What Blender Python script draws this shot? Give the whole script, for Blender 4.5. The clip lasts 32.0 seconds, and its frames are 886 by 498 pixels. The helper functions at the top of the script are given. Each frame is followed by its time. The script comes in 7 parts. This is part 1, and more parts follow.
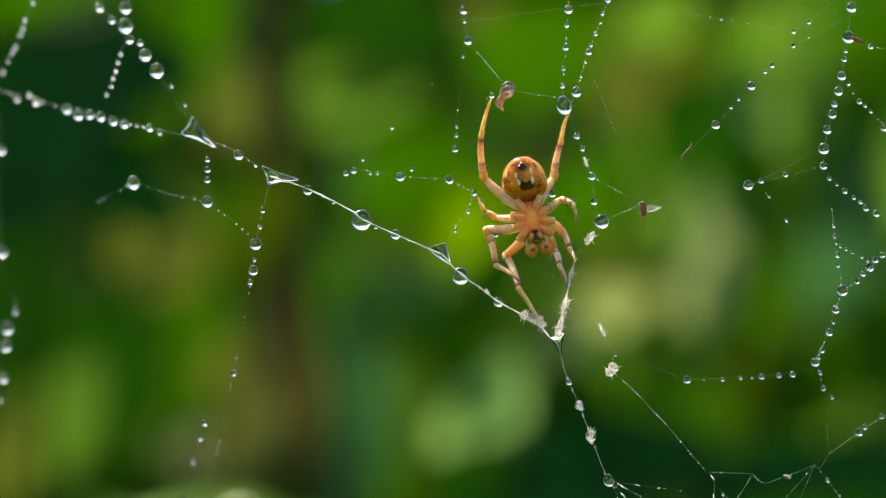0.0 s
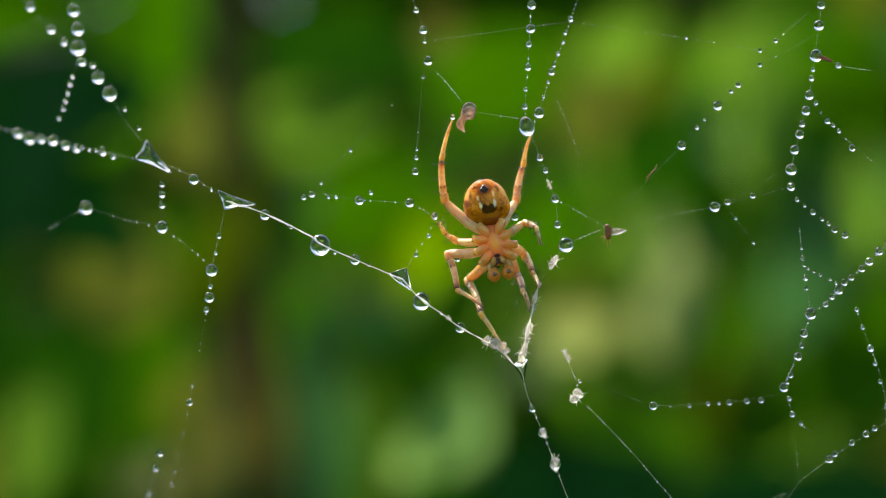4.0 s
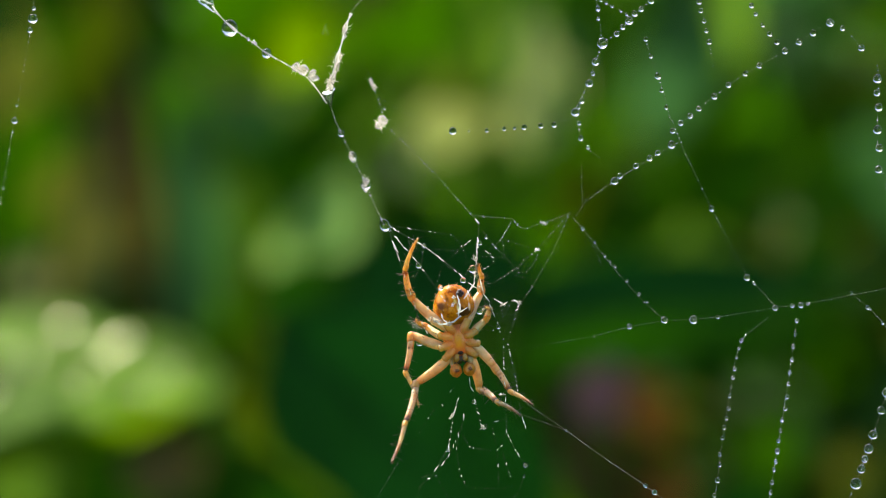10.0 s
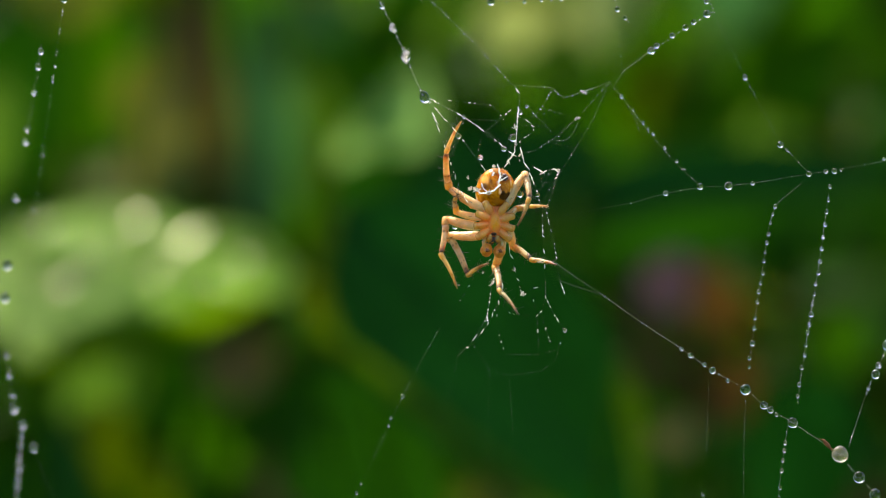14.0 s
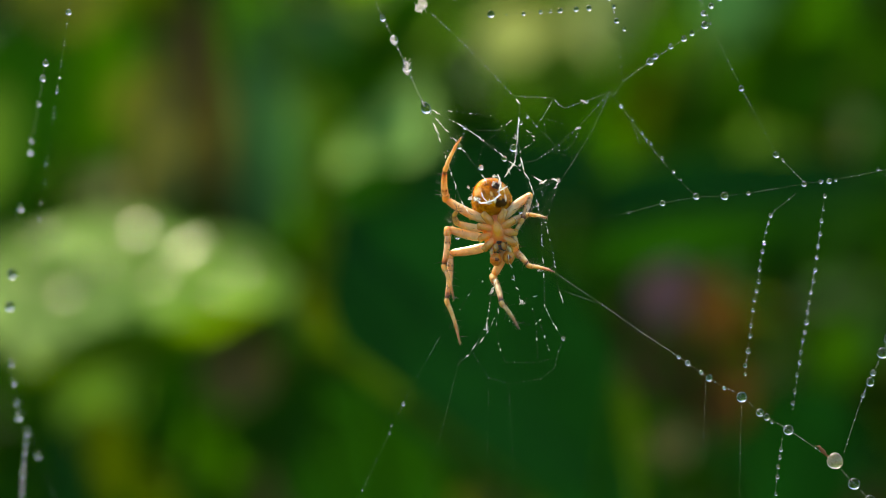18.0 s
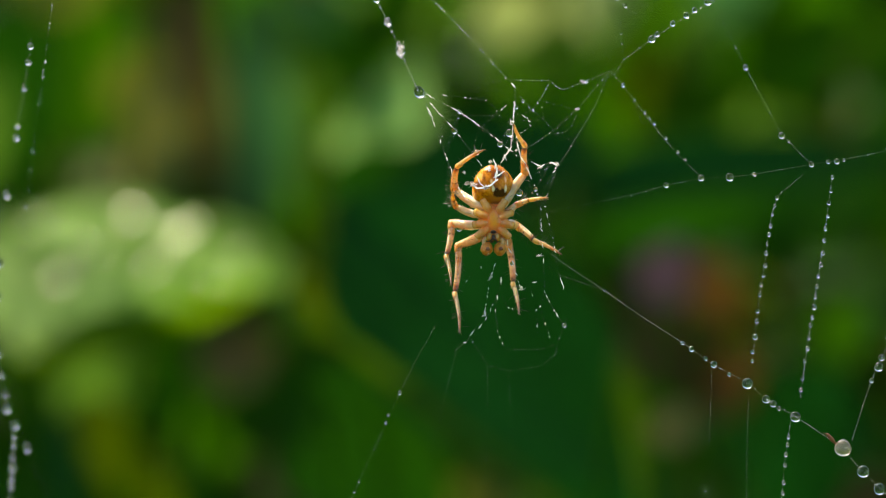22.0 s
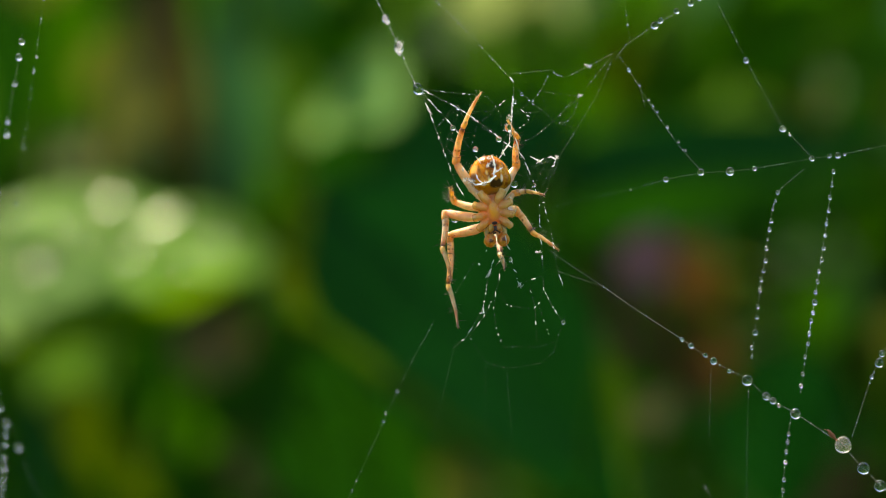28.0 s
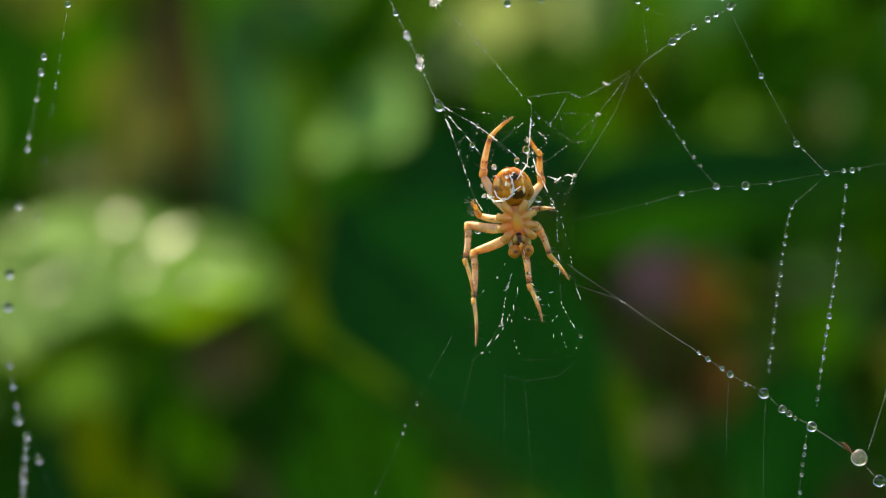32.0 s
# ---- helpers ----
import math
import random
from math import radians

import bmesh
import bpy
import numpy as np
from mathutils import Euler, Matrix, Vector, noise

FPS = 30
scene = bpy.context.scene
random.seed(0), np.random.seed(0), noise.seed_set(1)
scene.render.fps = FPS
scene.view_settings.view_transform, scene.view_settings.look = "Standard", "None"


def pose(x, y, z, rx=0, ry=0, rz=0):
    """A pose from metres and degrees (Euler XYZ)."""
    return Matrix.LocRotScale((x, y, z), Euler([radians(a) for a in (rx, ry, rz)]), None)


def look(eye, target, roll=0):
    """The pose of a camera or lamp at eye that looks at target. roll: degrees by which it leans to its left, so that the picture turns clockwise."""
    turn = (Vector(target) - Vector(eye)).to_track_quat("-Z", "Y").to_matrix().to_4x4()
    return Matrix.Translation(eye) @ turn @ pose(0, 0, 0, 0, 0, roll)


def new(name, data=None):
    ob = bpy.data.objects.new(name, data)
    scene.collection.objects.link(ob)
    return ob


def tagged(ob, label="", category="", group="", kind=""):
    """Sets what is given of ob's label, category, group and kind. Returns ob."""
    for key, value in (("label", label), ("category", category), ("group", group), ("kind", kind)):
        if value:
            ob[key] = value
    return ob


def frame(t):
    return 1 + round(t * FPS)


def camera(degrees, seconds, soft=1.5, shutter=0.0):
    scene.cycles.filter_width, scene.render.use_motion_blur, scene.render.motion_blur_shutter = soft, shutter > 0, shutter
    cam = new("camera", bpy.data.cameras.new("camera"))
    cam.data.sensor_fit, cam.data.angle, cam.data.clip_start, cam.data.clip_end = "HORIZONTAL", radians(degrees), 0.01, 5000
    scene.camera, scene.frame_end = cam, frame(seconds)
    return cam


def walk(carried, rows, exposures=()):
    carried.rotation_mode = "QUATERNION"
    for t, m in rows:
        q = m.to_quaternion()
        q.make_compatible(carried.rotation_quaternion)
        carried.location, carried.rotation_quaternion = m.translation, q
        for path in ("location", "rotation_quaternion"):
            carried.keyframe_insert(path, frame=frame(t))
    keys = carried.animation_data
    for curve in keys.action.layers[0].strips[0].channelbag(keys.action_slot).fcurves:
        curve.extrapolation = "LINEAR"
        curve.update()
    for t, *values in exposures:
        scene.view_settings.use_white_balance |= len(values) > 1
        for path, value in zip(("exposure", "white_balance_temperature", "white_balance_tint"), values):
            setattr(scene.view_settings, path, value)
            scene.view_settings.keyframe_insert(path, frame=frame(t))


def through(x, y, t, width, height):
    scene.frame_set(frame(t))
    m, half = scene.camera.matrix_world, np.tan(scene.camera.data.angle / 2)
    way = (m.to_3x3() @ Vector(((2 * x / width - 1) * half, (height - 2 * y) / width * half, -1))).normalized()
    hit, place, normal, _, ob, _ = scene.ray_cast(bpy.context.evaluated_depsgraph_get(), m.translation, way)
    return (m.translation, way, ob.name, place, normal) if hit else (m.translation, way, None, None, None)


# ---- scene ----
# ---- camera, light ----
def aim(x, y, z, turn, tilt, lean):
    """Camera pose: millimetres and degrees; looks along +y when the angles are 0."""
    return pose(x / 1000, y / 1000, z / 1000, 0, 0, turn) @ pose(0, 0, 0, 90 + tilt) @ pose(0, 0, 0, 0, 0, -lean)


cam = camera(20, 32.0, 0.65)
walk(cam, [
    (0, aim(0.00, -155.99, 0.00, 0.000, -0.000, -0.000)),
    (0.5, aim(0.04, -155.72, 0.02, 0.087, 0.049, 0.123)),
    (1, aim(0.05, -155.22, 0.05, 0.236, 0.054, 0.145)),
    (1.5, aim(0.05, -153.97, 0.08, 0.149, 0.082, 0.079)),
    (2, aim(0.09, -154.57, 0.04, -0.250, 0.126, 0.248)),
    (2.5, aim(0.11, -154.62, -0.01, -0.266, 0.287, 0.414)),
    (3, aim(0.11, -154.57, -0.04, 0.001, 0.453, 0.436)),
    (3.5, aim(0.08, -153.58, -0.15, -0.663, 0.578, 0.508)),
    (5.5, aim(-0.05, -151.00, -0.61, -0.985, 0.720, -0.062)),
    (6, aim(-0.08, -150.57, -0.76, -1.041, 0.673, -0.177)),
    (6.5, aim(-0.05, -149.07, -0.70, -0.894, 0.514, -0.340)),
    (7, aim(0.65, -146.58, -0.71, -0.524, 0.362, -0.487)),
    (7.5, aim(0.71, -144.87, -1.64, -0.581, 0.593, -0.131)),
    (8, aim(-0.30, -143.93, -1.67, -1.072, 0.567, 0.171)),
    (8.5, aim(0.88, -144.90, -3.39, -0.270, -0.017, -0.191)),
    (9, aim(2.39, -150.71, -5.50, -1.125, -1.551, -0.705)),
    (9.5, aim(3.00, -156.35, -6.01, -1.047, -2.140, -0.594)),
    (10, aim(5.15, -162.03, -6.21, -3.288, -3.415, -0.208)),
    (10.5, aim(5.37, -169.26, -6.99, -3.512, -5.822, -0.307)),
    (11, aim(6.84, -169.14, -8.26, -3.445, -6.745, -0.178)),
    (11.5, aim(7.11, -169.78, -8.04, -1.797, -7.034, 0.053)),
    (12, aim(7.34, -169.33, -7.92, -1.753, -7.225, 0.125)),
    (12.5, aim(7.74, -168.64, -7.94, -2.139, -7.148, 0.205)),
    (13, aim(7.76, -167.93, -7.76, -1.554, -6.355, 0.252)),
    (13.5, aim(7.79, -166.98, -8.09, -1.247, -5.502, 0.386)),
    (14, aim(7.89, -166.42, -8.21, -1.349, -5.574, 0.519)),
    (14.5, aim(8.31, -167.01, -8.27, -1.247, -5.565, 0.627)),
    (16.5, aim(8.33, -168.81, -7.50, -1.230, -5.520, 0.670)),
    (17, aim(8.47, -168.68, -7.60, -1.281, -5.474, 0.669)),
    (17.5, aim(8.10, -168.67, -7.78, -1.342, -5.419, 0.580)),
    (18, aim(7.70, -168.45, -7.98, -1.397, -5.377, 0.530)),
    (18.5, aim(7.49, -168.68, -7.91, -1.220, -5.373, 0.458)),
    (19, aim(7.93, -167.92, -8.08, -1.276, -5.386, 0.546)),
    (19.5, aim(8.11, -166.71, -8.27, -1.540, -5.447, 0.807)),
    (20, aim(7.71, -165.19, -8.39, -1.327, -5.532, 0.951)),
    (20.5, aim(7.74, -164.68, -8.39, -1.242, -5.593, 0.973)),
    (21, aim(7.75, -164.16, -8.27, -1.374, -5.694, 0.930)),
    (21.5, aim(7.45, -163.99, -8.21, -1.364, -5.785, 0.932)),
    (22, aim(7.81, -164.03, -8.08, -1.457, -5.822, 0.959)),
    (22.5, aim(7.82, -163.63, -8.33, -1.646, -5.867, 1.036)),
    (23, aim(7.17, -163.35, -8.39, -1.763, -5.961, 1.008)),
    (23.5, aim(6.62, -162.99, -8.16, -1.805, -6.053, 1.159)),
    (24, aim(6.65, -163.27, -8.30, -1.678, -6.184, 0.892)),
    (24.5, aim(6.97, -162.79, -8.36, -1.752, -6.201, 0.809)),
    (25, aim(6.95, -163.03, -8.27, -1.835, -6.273, 0.828)),
    (25.5, aim(6.64, -162.94, -8.19, -1.768, -6.322, 0.872)),
    (27.5, aim(6.41, -162.18, -7.27, -2.139, -6.334, 1.095)),
    (28, aim(5.97, -162.24, -7.15, -2.172, -6.284, 1.085)),
    (28.5, aim(5.46, -162.66, -7.02, -2.152, -6.212, 1.013)),
    (29, aim(5.17, -162.99, -7.00, -1.946, -6.137, 0.957)),
    (29.5, aim(5.35, -162.65, -7.06, -2.007, -6.058, 0.993)),
    (30, aim(5.32, -162.25, -7.23, -2.062, -6.010, 1.158)),
    (30.5, aim(5.08, -162.19, -7.12, -1.983, -5.950, 1.129)),
    (31, aim(4.95, -162.15, -7.19, -1.887, -5.913, 0.973)),
    (31.5, aim(4.91, -162.05, -7.36, -1.931, -5.844, 0.969)),
    (32, aim(4.92, -163.64, -7.56, -2.100, -5.770, 1.042)),
])

cam.data.dof.use_dof = True
cam.data.dof.aperture_fstop = 19.0

world = bpy.data.worlds.new("sky")
scene.world = world
world.use_nodes = True
wn = world.node_tree
sky = wn.nodes.new("ShaderNodeTexSky")
sky.sky_type = "NISHITA"
sky.sun_disc = False
sky.air_density = 0.8
sky.dust_density = 1.6
sky.ozone_density = 1.0
wn.links.new(sky.outputs["Color"], wn.nodes["Background"].inputs["Color"])
wn.nodes["Background"].inputs["Strength"].default_value = 0.15
sun = new("sun", bpy.data.lights.new("sun", "SUN"))
sun.data.energy = 5.0
sun.data.angle = radians(0.53)
sun.data.color = (1.0, 0.94, 0.82)
# the sun stands at this direction from the place
SUN_FROM = Vector((-0.30, 0.57, 0.76)).normalized()
sun.matrix_world = look(SUN_FROM, (0, 0, 0))
sky.sun_elevation = math.asin(SUN_FROM.z)
sky.sun_rotation = math.atan2(SUN_FROM.x, SUN_FROM.y)
scene.view_settings.exposure = 0.92
scene.view_settings.use_white_balance = True
scene.view_settings.white_balance_temperature = 7350
scene.view_settings.white_balance_tint = 4


# ---- materials ----
def material(name, base, rough=0.5, vary=0.25, size=200.0, bump=0.2, translucent=0.0, **inputs):
    """Principled surface with two scales of mottling and fine relief, in object space."""
    m = bpy.data.materials.new(name)
    m.use_nodes = True
    t = m.node_tree
    b = t.nodes["Principled BSDF"]
    b.inputs["Roughness"].default_value = rough
    for key, value in inputs.items():
        b.inputs[key.replace("_", " ")].default_value = value
    co = t.nodes.new("ShaderNodeTexCoord")
    n1, n2 = t.nodes.new("ShaderNodeTexNoise"), t.nodes.new("ShaderNodeTexNoise")
    n1.inputs["Scale"].default_value = size
    n2.inputs["Scale"].default_value = size * 7
    for n in (n1, n2):
        n.inputs["Detail"].default_value = 3
        t.links.new(co.outputs["Object"], n.inputs["Vector"])
    mix = t.nodes.new("ShaderNodeMix")
    mix.inputs["Factor"].default_value = 0.35
    t.links.new(n1.outputs["Fac"], mix.inputs["A"])
    t.links.new(n2.outputs["Fac"], mix.inputs["B"])
    ramp = t.nodes.new("ShaderNodeValToRGB")
    ramp.color_ramp.elements[0].position, ramp.color_ramp.elements[1].position = 0.3, 0.7
    lo = [c * (1 - vary) for c in base]
    hi = [min(1, c * (1 + vary)) for c in base]
    ramp.color_ramp.elements[0].color, ramp.color_ramp.elements[1].color = (*lo, 1), (*hi, 1)
    t.links.new(mix.outputs["Result"], ramp.inputs["Fac"])
    t.links.new(ramp.outputs["Color"], b.inputs["Base Color"])
    if bump:
        bp = t.nodes.new("ShaderNodeBump")
        bp.inputs["Strength"].default_value = bump
        bp.inputs["Distance"].default_value = 0.3 / size
        t.links.new(n2.outputs["Fac"], bp.inputs["Height"])
        t.links.new(bp.outputs["Normal"], b.inputs["Normal"])
    if translucent:
        tr = t.nodes.new("ShaderNodeBsdfTranslucent")
        ms = t.nodes.new("ShaderNodeMixShader")
        ms.inputs["Fac"].default_value = translucent
        t.links.new(ramp.outputs["Color"], tr.inputs["Color"])
        t.links.new(b.outputs["BSDF"], ms.inputs[1])
        t.links.new(tr.outputs["BSDF"], ms.inputs[2])
        t.links.new(ms.outputs["Shader"], t.nodes["Material Output"].inputs["Surface"])
    return m


WATER = bpy.data.materials.new("water")
WATER.use_nodes = True
wb = WATER.node_tree.nodes["Principled BSDF"]
wb.inputs["Base Color"].default_value = (0.97, 0.99, 0.98, 1)
wb.inputs["Roughness"].default_value = 0.1
wb.inputs["IOR"].default_value = 1.333
wb.inputs["Transmission Weight"].default_value = 1.0

MILKY = material("milky water", (0.98, 0.87, 0.66), 0.02, 0.06, 1500, 0.0, translucent=0.03, IOR=1.35, Transmission_Weight=0.92, Coat_Weight=0.6, Coat_Roughness=0.08)
SILK = material("silk", (0.85, 0.86, 0.82), 0.3, 0.15, 3000, 0.0, translucent=0.45)
SILK_WET = material("wet silk", (0.98, 0.97, 0.92), 0.1, 0.06, 900, 0.1, translucent=0.55, Transmission_Weight=0.6, IOR=1.36, Coat_Weight=1.0, Coat_Roughness=0.1)
WAD = material("crumpled silk", (1.0, 0.92, 0.83), 0.12, 0.08, 1400, 0.25, translucent=0.18, Transmission_Weight=0.95, IOR=1.38, Coat_Weight=0.8, Coat_Roughness=0.08)
FLECK = material("silk tuft", (1.0, 0.99, 0.95), 0.25, 0.03, 3000, 0.0, translucent=0.8)
PREY_SKIN = material("prey skin", (0.62, 0.40, 0.27), 0.1, 0.5, 1800, 0.4, translucent=0.15, Transmission_Weight=0.85, IOR=1.36)


def see_through(m, share):
    """Lets part of the light straight through, as a thread finer than it is drawn."""
    t = m.node_tree
    out = t.nodes["Material Output"].inputs["Surface"]
    src = out.links[0].from_socket
    clear = t.nodes.new("ShaderNodeBsdfTransparent")
    mix = t.nodes.new("ShaderNodeMixShader")
    mix.inputs["Fac"].default_value = share
    t.links.new(src, mix.inputs[1])
    t.links.new(clear.outputs["BSDF"], mix.inputs[2])
    t.links.new(mix.outputs["Shader"], out)


see_through(SILK, 0.85)
see_through(SILK_WET, 0.1)
HUSK = material("dry husk", (0.34, 0.13, 0.055), 0.45, 0.4, 1500, 0.4, translucent=0.3)
WING = material("insect wing", (0.9, 0.85, 0.78), 0.1, 0.2, 1500, 0.2, translucent=0.06, Transmission_Weight=1.0, IOR=1.34)
FLESH = {"Coat_Weight": 1.0, "Coat_Roughness": 0.12, "Subsurface_Weight": 1.0, "Subsurface_Scale": 0.0011, "Subsurface_Radius": (0.95, 0.78, 0.50)}
GLOW = {"Coat_Weight": 0.5, "Coat_Roughness": 0.05, "Specular_IOR_Level": 0.35, "Subsurface_Weight": 1.0, "Subsurface_Scale": 0.0015, "Subsurface_Radius": (1.0, 0.6, 0.25)}
CREAM = material("pale cuticle", (0.95, 0.45, 0.17), 0.22, 0.12, 1600, 0.3, **GLOW)
PALP = material("palp cuticle", (0.68, 0.24, 0.025), 0.3, 0.4, 2500, 0.4, **GLOW)
PALP_TIP = material("palp tip cuticle", (0.20, 0.06, 0.015), 0.2, 0.6, 3000, 0.4, Coat_Weight=0.6)
DARK = material("dark cuticle", (0.045, 0.018, 0.008), 0.3, 0.4, 3000, 0.3)
SPINE = material("spine", (0.03, 0.018, 0.01), 0.4, 0.2, 3000, 0.0)
HAIR = material("hair", (0.75, 0.55, 0.3), 0.4, 0.2, 3000, 0.0, translucent=0.4)


def ramp_nodes(t, stops):
    r = t.nodes.new("ShaderNodeValToRGB")
    e = r.color_ramp.elements
    e[0].position, e[0].color = stops[0][0], (*stops[0][1], 1)
    e[1].position, e[1].color = stops[-1][0], (*stops[-1][1], 1)
    for p, c in stops[1:-1]:
        n = e.new(p)
        n.color = (*c, 1)
    return r


def banded(name, stops, specks=0.0):
    """Leg cuticle whose colour changes along the segment, with fine mottling."""
    m = material(name, (0.8, 0.5, 0.25), 0.28, 0.2, 2500, 0.5, **FLESH)
    t = m.node_tree
    co = [n for n in t.nodes if n.type == "TEX_COORD"][0]
    old = [n for n in t.nodes if n.type == "VALTORGB"][0]
    sep = t.nodes.new("ShaderNodeSeparateXYZ")
    t.links.new(co.outputs["Generated"], sep.inputs["Vector"])
    r = ramp_nodes(t, stops)
    t.links.new(sep.outputs["X"], r.inputs["Fac"])
    mul = t.nodes.new("ShaderNodeMix")
    mul.data_type, mul.blend_type = "RGBA", "MULTIPLY"
    mul.inputs[0].default_value = 1.0
    old.color_ramp.elements[0].color, old.color_ramp.elements[1].color = (0.68, 0.62, 0.52, 1), (1, 1, 1, 1)
    colour = r.outputs["Color"]
    if specks:
        # small brown flecks at the roots of the bristles
        vo = t.nodes.new("ShaderNodeTexVoronoi")
        vo.inputs["Scale"].default_value = 2400
        t.links.new(co.outputs["Object"], vo.inputs["Vector"])
        dot = t.nodes.new("ShaderNodeMapRange")
        dot.inputs["From Min"].default_value, dot.inputs["From Max"].default_value = 0.12, 0.26
        dot.inputs["To Min"].default_value, dot.inputs["To Max"].default_value = specks, 0.0
        t.links.new(vo.outputs["Distance"], dot.inputs["Value"])
        mx = t.nodes.new("ShaderNodeMix")
        mx.data_type = "RGBA"
        t.links.new(dot.outputs["Result"], mx.inputs[0])
        t.links.new(colour, mx.inputs[6])
        mx.inputs[7].default_value = (0.14, 0.04, 0.012, 1)
        colour = mx.outputs[2]
    t.links.new(colour, mul.inputs[6])
    t.links.new(old.outputs["Color"], mul.inputs[7])
    for n in t.nodes:
        if n.type in ("BSDF_PRINCIPLED", "BSDF_TRANSLUCENT"):
            s = n.inputs["Base Color"] if n.type == "BSDF_PRINCIPLED" else n.inputs["Color"]
            t.links.new(mul.outputs[2], s)
    return m


FEMUR = banded("femur cuticle", [(0, (0.95, 0.42, 0.13)), (0.2, (1.0, 0.64, 0.32)), (0.78, (1.0, 0.59, 0.26)), (0.90, (0.95, 0.42, 0.11)), (1, (0.88, 0.33, 0.08))])
PATELLA = banded("patella cuticle", [(0, (0.62, 0.22, 0.035)), (0.2, (0.95, 0.42, 0.09)), (0.75, (0.96, 0.47, 0.11)), (1, (0.66, 0.21, 0.035))])
TIBIA = banded("tibia cuticle", [(0, (0.88, 0.38, 0.09)), (0.2, (1.0, 0.58, 0.29)), (0.36, (0.70, 0.32, 0.10)), (0.44, (1.0, 0.57, 0.31)), (0.76, (0.95, 0.50, 0.23)), (0.86, (0.58, 0.19, 0.04)), (0.94, (0.12, 0.04, 0.012)), (1, (0.55, 0.19, 0.03))], 0.8)
TARSUS = banded("tarsus cuticle", [(0, (0.40, 0.14, 0.03)), (0.1, (0.95, 0.50, 0.21)), (0.5, (0.90, 0.43, 0.17)), (0.62, (0.5, 0.18, 0.04)), (0.8, (0.34, 0.12, 0.035)), (1, (0.05, 0.02, 0.012))], 0.5)


def add_marks(m, marks, last, soft=0.11):
    """Paints soft-edged spots at fixed places of the body: place (mm), stretch, radius (mm), colour."""
    t = m.node_tree
    co = [n for n in t.nodes if n.type == "TEX_COORD"][0]
    wob = t.nodes.new("ShaderNodeTexNoise")
    wob.inputs["Scale"].default_value = 1900
    t.links.new(co.outputs["Object"], wob.inputs["Vector"])
    glow = None
    for at, stretch, radius, colour in marks:
        sub = t.nodes.new("ShaderNodeVectorMath")
        sub.operation = "SUBTRACT"
        sub.inputs[1].default_value = [c / 1000 for c in at]
        mul = t.nodes.new("ShaderNodeVectorMath")
        mul.operation = "MULTIPLY"
        mul.inputs[1].default_value = stretch
        ln = t.nodes.new("ShaderNodeVectorMath")
        ln.operation = "LENGTH"
        t.links.new(co.outputs["Object"], sub.inputs[0])
        t.links.new(sub.outputs["Vector"], mul.inputs[0])
        t.links.new(mul.outputs["Vector"], ln.inputs[0])
        wv = t.nodes.new("ShaderNodeMath")
        wv.operation = "MULTIPLY_ADD"
        wv.inputs[1].default_value = 0.0004
        t.links.new(wob.outputs["Fac"], wv.inputs[0])
        t.links.new(ln.outputs["Value"], wv.inputs[2])
        rg = t.nodes.new("ShaderNodeMapRange")
        rg.inputs["From Min"].default_value = (radius + 0.16) / 1000
        rg.inputs["From Max"].default_value = (radius + 0.17 + soft) / 1000
        rg.inputs["To Min"].default_value, rg.inputs["To Max"].default_value = 0.9, 0.0
        t.links.new(wv.outputs["Value"], rg.inputs["Value"])
        mx = t.nodes.new("ShaderNodeMix")
        mx.data_type = "RGBA"
        t.links.new(rg.outputs["Result"], mx.inputs[0])
        t.links.new(last, mx.inputs[6])
        mx.inputs[7].default_value = (*colour, 1)
        last = mx.outputs[2]
        if max(colour) < 0.06:
            # dark pigment lets no light through
            keep = t.nodes.new("ShaderNodeMath")
            keep.operation = "MULTIPLY_ADD"
            keep.inputs[1].default_value = -1.15
            t.links.new(rg.outputs["Result"], keep.inputs[0])
            if glow:
                t.links.new(glow, keep.inputs[2])
            else:
                keep.inputs[2].default_value = 1.0
            keep.use_clamp = True
            glow = keep.outputs["Value"]
    if glow:
        t.links.new(glow, t.nodes["Principled BSDF"].inputs["Subsurface Weight"])
    for n in t.nodes:
        if n.type in ("BSDF_PRINCIPLED", "BSDF_TRANSLUCENT"):
            t.links.new(last, n.inputs["Base Color"] if n.type == "BSDF_PRINCIPLED" else n.inputs["Color"])
    return m


